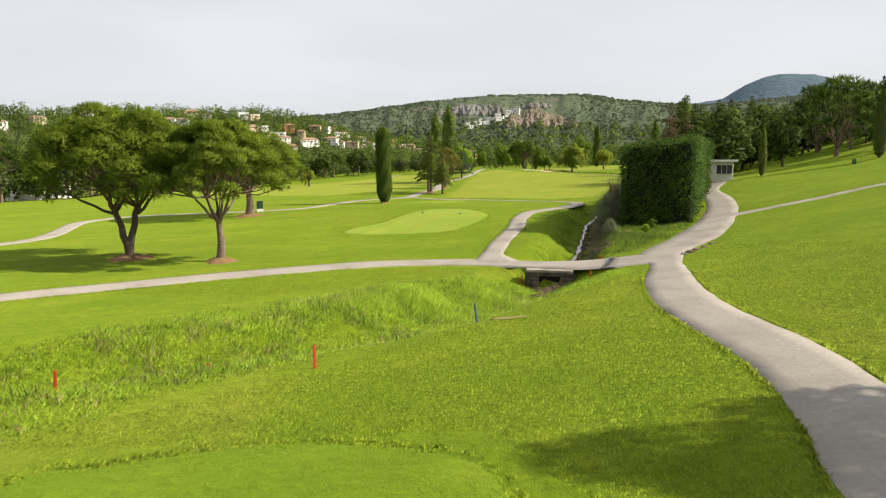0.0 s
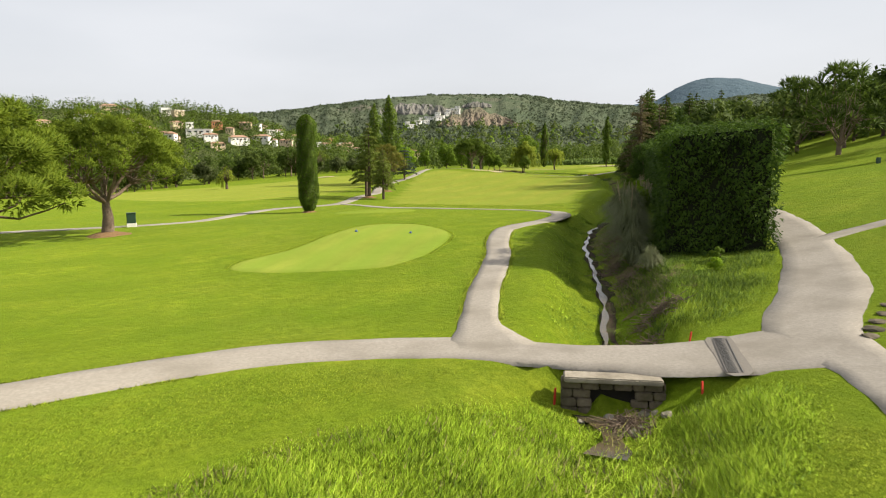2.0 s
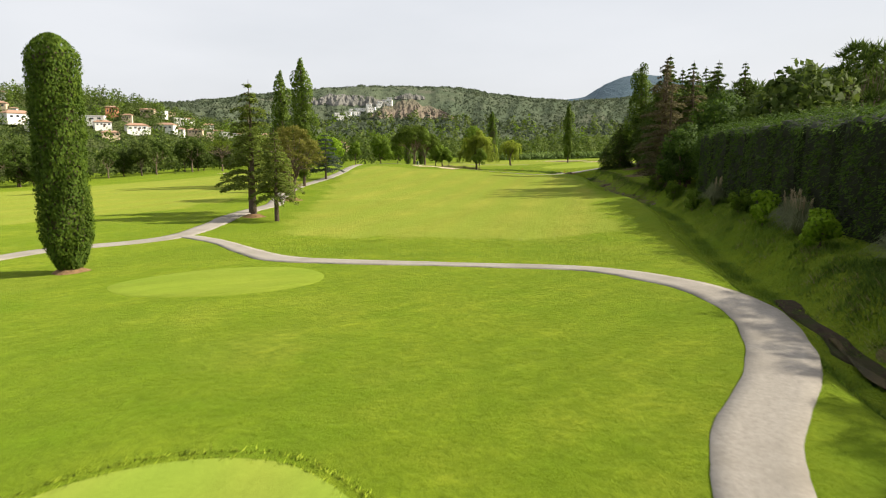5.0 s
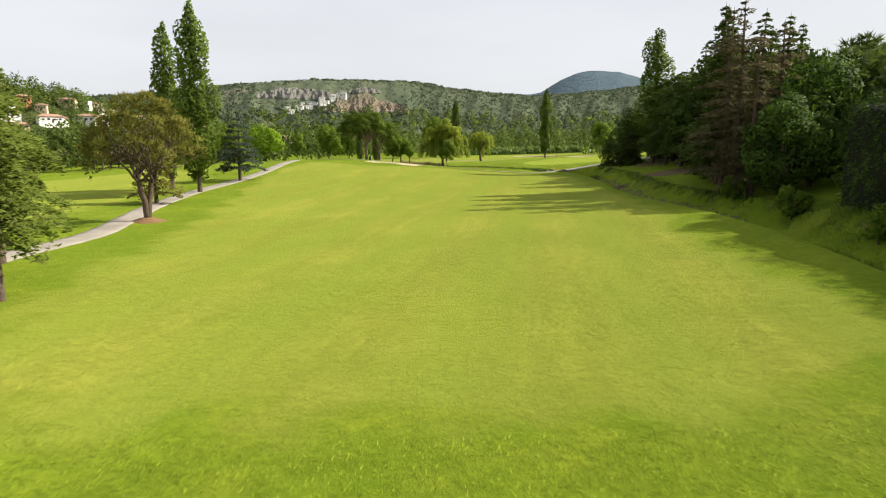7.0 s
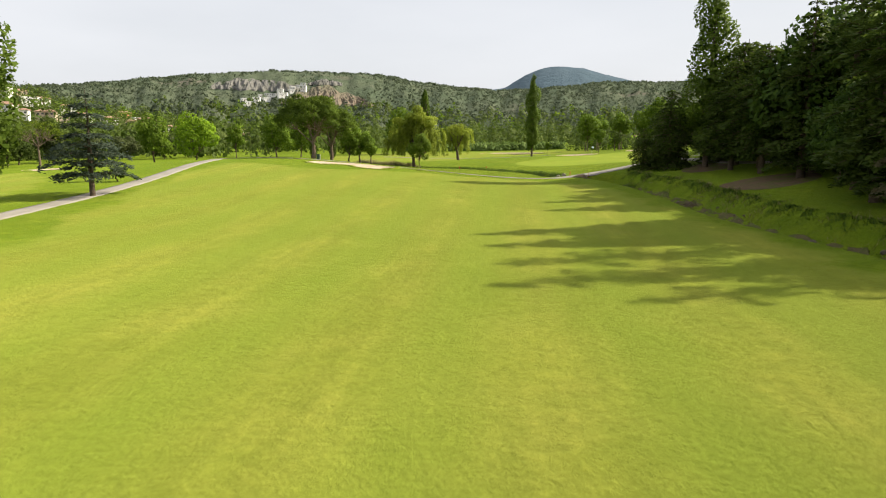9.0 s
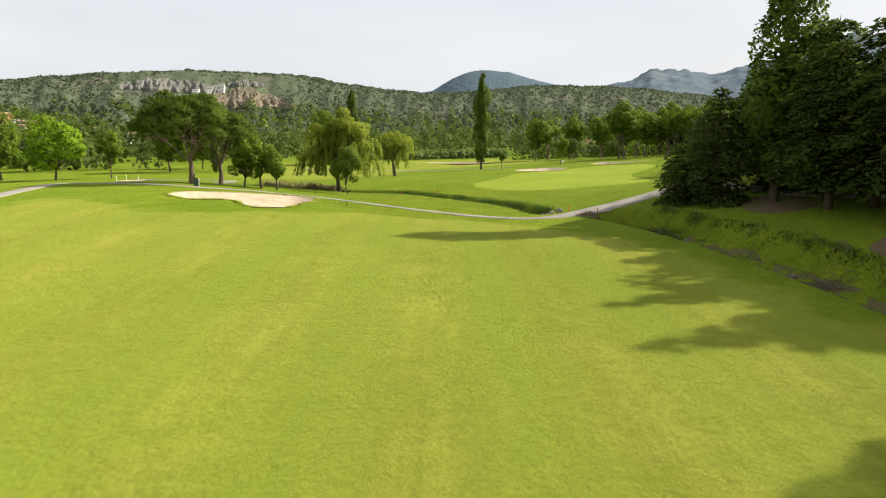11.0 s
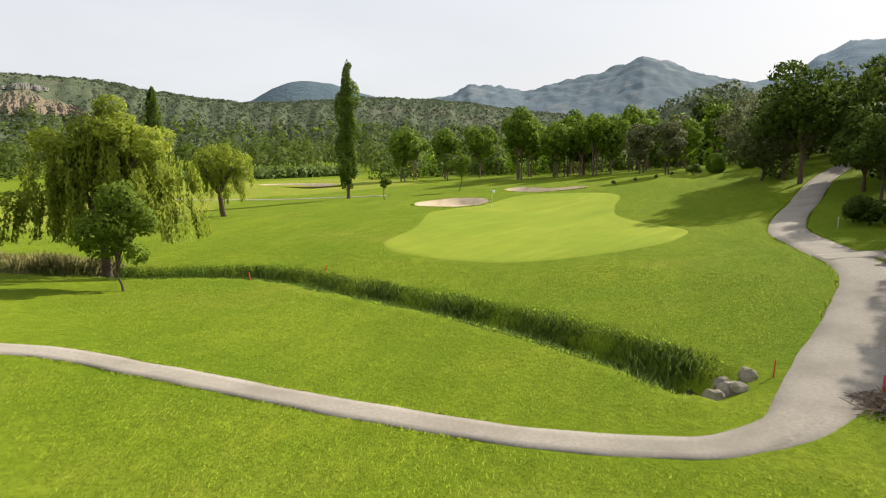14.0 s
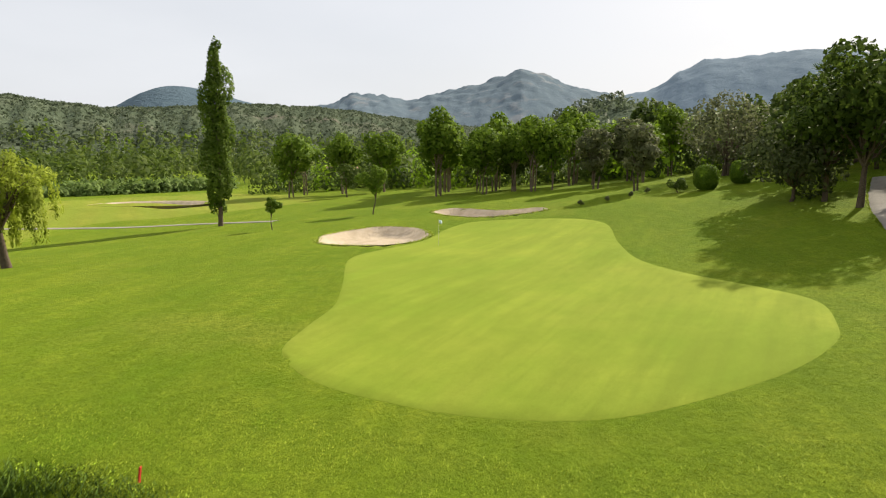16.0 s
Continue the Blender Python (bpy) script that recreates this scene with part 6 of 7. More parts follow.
meadow("bank_grass", beside(CREEK, 0.6, 6.5, 0.04, 0.32), 16000, 0.2, 0.6, 0.026, "dark_grass", "green weeds over the litter of the creek bank", 236, 0.8, 0.5)
meadow("bank_grass", beside(CREEK, 0.7, 6.5, 0.05, 0.32), 10000, 0.25, 0.7, 0.03, "weed", "shaded weeds between creek and hedge", 206, 0.6, 0.3)
meadow("bank_grass", beside(CREEK, 0.5, 6.8, 0.3, 0.64), 24000, 0.15, 0.45, 0.03, "dark_grass", "long grass between the creek and the far hedge", 231, 0.5, 1.0)
meadow("bank_grass", beside(CREEK, 1.5, 6.5, 0.3, 0.64), 12000, 0.2, 0.5, 0.025, "bank_blade", "bright long grass on the sunny creek bank", 232, 0.5, 0.0)
meadow("bank_grass", beside(CREEK, -1.3, 0.9, 0.29, 0.66), 22000, 0.2, 0.5, 0.03, "dark_grass", "rank grass filling the shallow creek", 233, 0.6, 2.0)
meadow("bank_grass", beside(CREEK, -0.6, 1.0, 0.0, 0.3), 9000, 0.2, 0.5, 0.03, "weed", "dark weeds hiding the narrow creek bed", 237, 0.8, 1.5)
meadow("dead_stalks", beside(CREEK, 0.5, 4.6, 0.05, 0.22), 8000, 0.25, 0.6, 0.022, "litter", "flattened brown dead stalks on the creek bank", 234, 2.2, 0.8)
meadow("bank_grass", beside(CREEK, -2.8, -0.25, 0.0, 0.3), 26000, 0.12, 0.34, 0.02, "dark_grass", "green grass on the steep creek side", 235, 0.6, 1.6)
meadow("bank_grass", beside(CREEK, 2.2, 5.0, 0.6, 1.0), 12000, 0.2, 0.5, 0.05, "weed", "weeds on the bank below the trees", 207, 0.5)
meadow("bank_grass", beside(CREEK, 0.9, 6.0, 0.15, 1.0), 9000, 0.25, 0.6, 0.05, "dry_grass", "dry stalks along the creek", 208, 0.7, 0.0)
meadow("bank_grass", beside(CREEK, -3.4, -0.8, 0.0, 1.0), 16000, 0.12, 0.3, 0.04, "tall_grass", "longer grass along the fairway side of the creek", 209)
meadow("bank_grass", beside(CREEK, 0.4, 2.6, 0.62, 1.0), 8000, 0.15, 0.4, 0.045, "dark_grass", "sparse weeds on the stony creek bank", 214, 0.6, 0.2)
meadow("bank_grass", beside(CREEK, -0.4, 2.6, 0.62, 1.0), 4000, 0.15, 0.45, 0.04, "dry_grass", "dry stalks on the stony creek bank", 215, 0.7, 0.2)
meadow("bank_grass", beside(CREEK, -0.9, -0.1, 0.0, 0.3), 9000, 0.2, 0.5, 0.04, "weed", "dark weeds leaning over the near creek", 221, 0.9, 0.6)
meadow("bank_grass", beside(CREEK, 0.2, 1.3, 0.0, 0.3), 9000, 0.2, 0.55, 0.04, "weed", "dark weeds on the far creek edge", 222, 0.9, 0.6)
meadow("bank_grass", beside(CREEK, 0.1, 3.0, 0.02, 0.3), 5000, 0.2, 0.5, 0.03, "dry_grass", "brown dead stalks on the creek bank", 223, 1.0, 0.3)
meadow("bank_grass", beside(CREEK, -1.1, -0.25, 0.02, 0.64), 9000, 0.15, 0.45, 0.045, "dark_grass", "weeds hanging over the creek edge", 216, 0.7, 0.9)
meadow("bank_grass", beside(CREEK, 0.35, 1.5, 0.02, 0.64), 9000, 0.2, 0.6, 0.045, "weed", "dark weeds hanging over the creek", 217, 0.7, 0.9)
meadow("bank_grass", np.array([(67.6, 252.6), (70, 253), (73.6, 252.2), (74, 247), (72.6, 242), (69.6, 243), (69.4, 248)], float), 12000, 0.25, 0.6, 0.06, "weed", "dark weeds where the creek meets the path", 219, 0.5, 2.0)
meadow("ditch_weeds", beside(DITCH, -2.0, 2.0), 40000, 0.45, 0.98, 0.026, "weed", "dense dark weeds lining the ditch", 210, 0.5, 3.0)
meadow("ditch_weeds", beside(DITCH, -2.5, -1.5), 5000, 0.2, 0.4, 0.05, "tall_grass", "bright grass on the edge of the ditch", 211, 0.5, 0.9)
meadow("ditch_weeds", beside(DITCH, 1.5, 2.4), 5000, 0.2, 0.45, 0.05, "tall_grass", "bright grass on the lip of the ditch", 212, 0.5, 0.9)
meadow("reeds", np.array([(44, 303), (50, 299), (56, 298), (57, 303), (50, 309), (44, 309)], float), 5000, 0.5, 1.1, 0.06, "dry_grass", "pale reeds at the end of the ditch", 213, 0.4)


# ---- creek bed and water ----
def bed(name, line, half, lift, mat, label, category, a=0.0, b=1.0):
    p = spline(line[int(len(line) * a):int(len(line) * b)][::3], 0.6)
    d = unit(np.gradient(p, axis=0))
    n = np.c_[-d[:, 1], d[:, 0]]
    s = np.arange(len(p)) * 0.6
    v = []
    for o in (-1, -0.35, 0.35, 1):
        w = half * np.clip([0.55 + 1.9 * noise.noise(Vector((k * 0.42, half + (2 if o > 0 else 0), 3.0))) for k in s], 0.02, 1.5)
        q = p + n * (o * w + 0.25 * half * np.sin(s * 0.45))[:, None]
        v.append(np.c_[q, ground_z(p[:, 0], p[:, 1]) + lift])
    v = np.stack(v, 1)
    i = np.arange(len(p) * 4).reshape(len(p), 4)
    f = np.stack([i[:-1, :-1], i[1:, :-1], i[1:, 1:], i[:-1, 1:]], -1).reshape(-1, 4)[:, ::-1]
    tagged(new(name, mesh_of(name, v.reshape(-1, 3), f, mat, True)), label, category, kind="structure")


def bank_soil(name, line, a, b, lo, hi, label, mat="soil"):
    p = spline(line[int(len(line) * a):int(len(line) * b)], 0.8)
    d = unit(np.gradient(p, axis=0))
    n = np.c_[d[:, 1], -d[:, 0]]
    k = 17
    v = []
    for j, c in enumerate(np.linspace(0, 1, k)):
        side = np.array([noise.fractal(Vector((i * 0.35, 9.0 * (c > 0.5) + lo, 7.0)), 0.8, 2.1, 3) for i in range(len(p))])
        mid = (lo + hi) / 2
        q = p + n * (mid + (c - 0.5) * (hi - lo) * (0.95 + 0.75 * side))[:, None]
        rough = np.array([noise.fractal(Vector((a[0] * 0.9, a[1] * 0.9, 2.0)), 0.7, 2.1, 4) for a in q])
        v.append(np.c_[q, ground_z(*q.T) + (0.06 + 0.14 * rough if 0 < j < k - 1 else -0.25)])
    v = np.stack(v, 1)
    i = np.arange(len(p) * k).reshape(len(p), k)
    f = np.stack([i[:-1, :-1], i[1:, :-1], i[1:, 1:], i[:-1, 1:]], -1).reshape(-1, 4)
    tagged(new(name, mesh_of(name, v.reshape(-1, 3), f, M[mat], True)), label, "soil", kind="structure")


bank_soil("creek_soil", CREEK, 0.02, 0.31, -0.25, 0.8, "bare dark soil along the creek bed")
bank_soil("creek_bank", CREEK, 0.05, 0.26, 0.9, 5.6, "shaded brown earth and litter between creek and hedge", "bank")
bank_soil("creek_soil_2", CREEK, 0.64, 0.99, 0.4, 1.7, "bare stony earth on the creek bank", "bank")
bank_soil("ditch_soil", DITCH, 0.0, 0.9, -0.8, 0.8, "dark soil in the narrow ditch")
bed("creek_water", CREEK, 0.22, 0.16, M["water"], "thin stream of water reflecting the sky", "water", 0.0, 0.27)
bed("swale_water", SWALE, 0.9, 0.14, M["water"], "shallow muddy water below the bridge", "water", 0.87, 1.0)


# ---- bridge, drain, stones ----
def stone(name, x, y, s, mat, label, seed, flat=0.7, sink=0.2, z=None):
    r = np.random.default_rng(seed)
    bm = bmesh.new()
    bmesh.ops.create_icosphere(bm, subdivisions=2, radius=1.0)
    for v in bm.verts:
        n = noise.fractal(v.co * 1.3 + Vector((seed * 3.7, 0, 0)), 0.8, 2.0, 3)
        v.co = v.co * (1 + 0.35 * n)
        v.co = Vector((v.co.x * s * r.uniform(0.95, 1.05), v.co.y * s * 0.8, v.co.z * s * flat))
    me = bpy.data.meshes.new(name)
    bm.to_mesh(me)
    bm.free()
    me.materials.append(M[mat])
    ob = new(name, me)
    ob.location, ob.rotation_euler = (x, y, (gz(x, y) if z is None else z) + s * flat * (0.5 - sink)), (0, 0, seed)
    return tagged(ob, label, "stone")


bridge = thing("culvert_bridge", (5.9, 54.4, float(lie(5.9, 54.4)) - 0.02), "weathered concrete culvert under the cart path", "bridge", "", radians(-14))
part("coping_slab", one(box(0, 0.0, -0.1, 3.4, 0.75, 0.2, 0.04), "bridge_coping", M["concrete"]), bridge, "pale weathered coping slab")
course = np.random.default_rng(17)
for row in range(5):
    xx = -1.8
    while xx < 1.75:
        wd = min(course.uniform(0.4, 0.8), 1.85 - xx)
        if not (row in (1, 2) and -0.7 < xx + wd / 2 < 0.8):
            part("wall_block", one(box(xx + wd / 2, 0.18 + course.normal() * 0.03, -0.36 - row * 0.32, wd - 0.03, 0.6, 0.29, 0.035), "wall_block", M["wall_stone"]), bridge)
        xx += wd
# A shallow near-black box fills the opening in place of its deep shade.
part("culvert_mouth", one(box(0.05, 0.3, -0.84, 1.75, 0.5, 0.66), "bridge_mouth", M["void"]), bridge, "near-black box standing for the shade in the culvert mouth")
DRAIN_A, DRAIN_B = np.array((11.3, 57.2)), np.array((9.75, 53.2))
drain = thing("drain_grate", (*DRAIN_A, float(lie(*DRAIN_A)) + 0.075), "dark metal drain channel across the path", "drain")
bar = one(box(0, 0, 0, 0.44, 0.045, 0.02), "drain_bar", M["metal"])
for i in range(42):
    q = DRAIN_A + (DRAIN_B - DRAIN_A) * i / 41 - DRAIN_A
    part("bar", bar, drain, "", (q[0], q[1], float(lie(*(q + DRAIN_A))) - float(lie(*DRAIN_A))), (0, 0, radians(-21)))
for k in (-0.24, 0.24):
    q = [(DRAIN_A + (DRAIN_B - DRAIN_A) * u + (k, -k * 0.38) - DRAIN_A) for u in np.linspace(0, 1, 6)]
    part("rail", one(tube([(v[0], v[1], float(lie(*(v + DRAIN_A))) - float(lie(*DRAIN_A))) for v in q], [0.025] * 6, 4), "drain_rail", M["metal"]), drain)
for i, (x, y, s) in enumerate(((5.5, 59.75, 0.3), (5.95, 59.6, 0.26), (5.75, 60.2, 0.22), (6.3, 59.9, 0.2))):
    stone("white_stone", x, y, s, "white", "white painted stone beside the path", 3 + i)
for i, (x, y, s) in enumerate(((15.6, 55.2, 0.42), (16.3, 55.9, 0.5), (17.1, 56.7, 0.45), (18.0, 57.6, 0.4), (19.0, 58.6, 0.36))):
    stone("flat_stone", x + 0.35, y - 0.3, s * 0.85, "wall_stone", "flat brown stone set beside the path", 20 + i, 0.25)
for i, (x, y, s) in enumerate(((67.1, 258.0, 0.55), (67.9, 257.8, 0.6), (68.8, 257.6, 0.5), (67.6, 257.3, 0.4), (68.7, 258.5, 0.45))):
    stone("boulder", x, y, s * 0.85, "stone", "rough grey boulder at the culvert", 30 + i, 0.8)
r8 = np.random.default_rng(8)
for i in range(34):
    u = r8.uniform(0.62, 0.97)
    j = CREEK[int(u * len(CREEK))]
    stone("bank_stone", j[0] + 0.9 + r8.normal() * 0.6, j[1] + r8.normal() * 0.5, r8.uniform(0.12, 0.34), "wall_stone", "small stone in the stony creek bank", 40 + i, 0.7)
for i in range(12):
    j = SWALE[-2] + r8.normal(size=2) * (0.7, 0.5)
    stone("bed_stone", j[0], j[1], r8.uniform(0.12, 0.28), "stone", "stone in the bed below the bridge", 80 + i, 0.6)


dry_wall = thing("stone_wall", (89.4, 258.3, gz(89.4, 258.3)), "low dry stone wall beside the path junction", "wall", "", radians(-78))
for i in range(16):
    col, row = i % 6, i // 6
    r9 = np.random.default_rng(900 + i)
    bm = bmesh.new()
    bmesh.ops.create_icosphere(bm, subdivisions=1, radius=0.22)
    for v in bm.verts:
        v.co = Vector((v.co.x * r9.uniform(0.9, 1.3), v.co.y * r9.uniform(0.8, 1.1), v.co.z * 0.75)) * r9.uniform(0.85, 1.1)
    me = bpy.data.meshes.new("wall_rock")
    bm.to_mesh(me)
    bm.free()
    me.materials.append(M["stone"])
    part("rock", me, dry_wall, "", (-0.95 + 0.38 * col + 0.19 * (row % 2), r9.normal() * 0.04, 0.12 + 0.26 * row), (0, 0, r9.uniform(0, 6)))


def brushwood(x, y, n, r, label, seed):
    """A heap of cut dry twigs."""
    g, q = Geo(), np.random.default_rng(seed)
    for _ in range(n):
        a, b = q.uniform(0, 6.28), q.uniform(0, r)
        c = np.array([b * math.cos(a), b * math.sin(a), 0.05 + 0.35 * (1 - b / r) * q.random()])
        d = unit(q.normal(size=3) * (1, 1, 0.35)) * q.uniform(0.3, 0.8)
        c[2] += gz(x + c[0], y + c[1]) - gz(x, y)
        g.add(*tube([c - d, c + (0, 0, 0.05), c + d], [0.014, 0.02, 0.008], 4))
    ob = new("brushwood", g.mesh("brushwood", M["pale_bark"]))
    ob.location = (x, y, gz(x, y))
    tagged(ob, label, "brushwood", kind="stuff")


for i, (x, y, n, r) in enumerate(((9.6, 61.3, 160, 1.2), (11.9, 64.2, 140, 1.3), (6.0, 53.0, 120, 0.9), (69.4, 252.9, 150, 1.2), (19, 88, 140, 1.8), (22, 96, 160, 2.0), (14.5, 75, 90, 1.2), (25.5, 104, 120, 1.8), (15.5, 80, 130, 2.0), (17.5, 84.5, 130, 2.0), (72, 246, 90, 1.4), (66.8, 224.5, 90, 1.6))):
    brushwood(x, y, n, r, "heap of dry cut twigs on the bank", 300 + i)


# ---- pampas and reeds on the creek bank ----
def pampas(x, y, s, plumes, seed, label):
    global rng
    rng = np.random.default_rng(seed)
    e = thing("pampas_grass", (x, y, gz(x, y)), label, "pampas", "pampas along the creek")
    n = 1100
    a, v0 = rng.random(n) * 6.28, rng.random(n)
    t = np.array([0, 0.35, 0.7, 1.0])
    reach = s * (0.12 + 0.72 * v0) * (0.8 + 0.4 * rng.random(n))
    top = s * (1.15 - 0.45 * v0) * (0.75 + 0.4 * rng.random(n))
    w = 0.011 * s
    vs = []
    for k in t:
        r = reach * k ** 1.3 + 0.15
        z = top * np.sin(np.pi * 0.5 * np.minimum(1, k * 1.35)) * (1 - 0.55 * v0 * max(0, k - 0.55) / 0.45)
        c = np.c_[r * np.cos(a), r * np.sin(a), z]
        d = np.c_[-np.sin(a), np.cos(a), 0 * a] * w * (1 - 0.85 * k)
        vs += [c - d, c + d]
    v = np.stack(vs, 1).reshape(-1, 3)
    i = np.arange(n)[:, None] * 8
    f = np.concatenate([i + [0, 1, 3, 2], i + [2, 3, 5, 4], i + [4, 5, 7, 6]])
    part("leaves", mesh_of("pampas_leaves", v, f, M["pampas"]), e)
    for j in range(plumes):
        g = Geo()
        b = rng.random() * 6.28
        tip = np.array([0.3 * s * math.cos(b), 0.3 * s * math.sin(b), s * (1.2 + 0.35 * rng.random())])
        g.add(*tube(bent((0, 0, 0), tip, 4), [0.012, 0.012, 0.01, 0.006], 4))
        w = rng.random((70, 1))
        c = tip * (1 - 0.5 * w) + rng.normal(size=(70, 3)) * (0.03 + 0.09 * w * (1 - w))
        g.add(*leaf_quads(c, rng.normal(size=(70, 3)), 0.2, 0.09, np.tile(tip / s + (0, 0, 0.6), (70, 1))))
        part("plume", g.mesh("pampas_plume", M["plume"]), e, "pale feathery plume")


for i, (x, y, s, n) in enumerate(((15.6, 77.5, 2.3, 0), (15.0, 73.0, 1.4, 0), (17.2, 82, 2.9, 0), (18.8, 86.5, 3.0, 1), (20.3, 91.5, 3.0, 2), (21.8, 97.2, 3.0, 2), (24.4, 102.5, 2.8, 3), (27.0, 107.0, 2.5, 2), (31.2, 113.5, 2.2, 2), (36.7, 127.5, 2.3, 6), (39, 131.5, 2.0, 4), (45.8, 151.8, 2.2, 5), (93.5, 259.5, 1.2, 0))):
    pampas(x, y, s, n, 400 + i, "pampas tussock with arching leaves by the creek" if n == 0 else "pampas tussock with pale plumes by the creek")
low_bush = round_tree(2.6, 3.4, 1800, 0.12, M["dark"], 117, 0.0, 16, 0.08)
for i, (x, y) in enumerate(((103.4, 264.8), (105.2, 266.6), (102.0, 262.6))):
    plant(low_bush, "shrub", x, y, "low dark clipped shrub beside the climbing path", "shrub", "low dark shrubs", i * 1.4)
bank_bush = round_tree(3.2, 3.4, 1500, 0.14, M["bright"], 115, 0.02, 14, 0.08)
bank_dark = round_tree(3.0, 3.6, 1500, 0.14, M["broad"], 116, 0.02, 14, 0.08)
for i, (x, y, k, s) in enumerate(((34, 122.5, 0, 0.9), (38.5, 134, 0, 1.0), (28.6, 108.5, 1, 0.9), (42, 142, 1, 0.8), (47, 158, 1, 0.9), (52, 171, 1, 1.0), (56.5, 184, 1, 0.9), (19, 72, 1, 0.35), (17.5, 69.5, 0, 0.3))):
    plant((bank_bush, bank_dark)[k], "shrub", x, y, ("bright green bush on the creek bank", "leafy bush on the shaded creek bank")[k], "shrub", "bushes on the creek bank", i, s)


# ---- stakes, markers and small furniture ----
def stake(x, y, h, mat, label, tilt=(0, 0)):
    ob = thing("stake", (x, y, gz(x, y)), label, "stake", "hazard stakes" if mat == "red" else "")
    ob.rotation_euler = (tilt[0], tilt[1], 0.4)
    part("post", one(box(0, 0, h / 2 - 0.1, 0.09, 0.05, h + 0.2, 0.012), "stake_post", M[mat]), ob)
    part("tip", one(box(0, 0, h + 0.012, 0.092, 0.052, 0.03, 0.01), "stake_tip", M[mat]), ob)


for x, y, h, tl in ((-6.25, 28.6, 0.8, 0), (-11.3, 32.2, 0.75, 0.15), (3.95, 54.9, 0.62, 0.05), (8.7, 53.3, 0.62, -0.06), (5.04, 59.6, 0.5, 0), (10.5, 58.1, 0.5, 0.1), (69.5, 256.9, 0.7, 0.05), (70.9, 253.6, 0.55, 0),
                    (68.0, 289.2, 0.45, 0.1), (62.6, 290.5, 0.45, -0.1), (-14.5, 27.5, 0.8, 0.2)):
    stake(x, y, h, "red", "small red hazard stake in the grass", (tl, tl * 0.5))
stake(102.1, 266.6, 0.9, "white", "white post beside the climbing path")
stake(-0.3, 37.0, 1.0, "blue", "leaning blue post by a worn mat", (0.18, -0.2))
drape("dry_patch", loop([(0.3, 35.5), (0.7, 35.9), (1.1, 35.6), (1.7, 35.75), (1.9, 35.3), (1.3, 35.2), (0.9, 35.0), (0.5, 35.2)], 0.2), M["straw"], 0.03, 0.3, "patch of dry cut grass on the slope", "grass")


def marker(x, y):
    bm = bmesh.new()
    bmesh.ops.create_uvsphere(bm, u_segments=16, v_segments=10, radius=0.12)
    for v in bm.verts:
        v.co.z = max(v.co.z, -0.07)
    me = bpy.data.meshes.new("tee_marker")
    bm.to_mesh(me)
    bm.free()
    me.materials.append(M["blue"])
    ob = new("tee_marker", me)
    ob.location = (x, y, gz(x, y) + 0.09)
    tagged(ob, "small blue ball-shaped tee marker", "tee marker", "tee markers")


marker(-4.5, 91.6)
marker(0.3, 90.2)
bin_box = thing("litter_bin", (-30.6, 110.0, gz(-30.6, 110.0)), "dark green ball washer box on a white plinth", "bin", "", 0.3)
part("plinth", one(box(0, 0, 0.2, 1.0, 0.6, 0.46, 0.03), "bin_plinth", M["white"]), bin_box, "white plinth")
part("body", one(box(0, 0, 0.98, 0.95, 0.6, 1.1, 0.05), "bin_body", M["dark_green"]), bin_box)
part("lid", one(box(0, 0, 1.56, 1.05, 0.7, 0.12, 0.04), "bin_lid", M["dark_green"]), bin_box)
slope_bin = thing("litter_bin", (71.2, 124.6, gz(71.2, 124.6)), "dark bin and post on the grass slope", "bin")
part("body", one(box(0, 0, 0.45, 0.5, 0.5, 0.9, 0.05), "slope_bin_body", M["dark_green"]), slope_bin)
part("post", one(tube([(1.2, 0, -0.1), (1.2, 0, 0.7), (1.2, 0, 1.3)], [0.04, 0.04, 0.04], 8), "slope_post", M["metal"]), slope_bin)
valley_bin = thing("litter_bin", (33, 284.2, gz(33, 284.2)), "small green bin beside the path", "bin")
part("body", one(box(0, 0, 0.5, 0.5, 0.5, 1.0, 0.06), "valley_bin_body", M["dark_green"]), valley_bin)
part("panel", one(box(0.36, 0, 0.45, 0.12, 0.4, 0.9, 0.02), "valley_bin_panel", M["white"]), valley_bin, "white side panel")
for i, (x, y) in enumerate(((22.0, 345.0), (23.8, 346.0), (26.0, 346.5))):
    stake(x, y, 1.2, "white", "white post beside the valley path")

pin = thing("flagstick", (104.6, 309.6, gz(104.6, 309.6)), "flagstick with a pale blue flag on the green", "flag")
part("stick", one(tube([(0, 0, -0.1), (0, 0, 1.0), (0, 0, 2.3)], [0.014, 0.014, 0.012], 8), "pin_stick", M["white"]), pin)
fv, ff = [], []
for i in range(9):
    for j in range(4):
        fv.append((0.055 * i + 0.01, 0.03 * math.sin(i * 0.9), 2.28 - 0.11 * j - 0.012 * i))
for i in range(8):
    for j in range(3):
        ff.append((i * 4 + j, (i + 1) * 4 + j, (i + 1) * 4 + j + 1, i * 4 + j + 1))
cloth = part("flag_cloth", mesh_of("pin_cloth", fv, ff, M["flag"], True), pin)
sol = cloth.modifiers.new("thick", "SOLIDIFY")
sol.thickness = 0.008

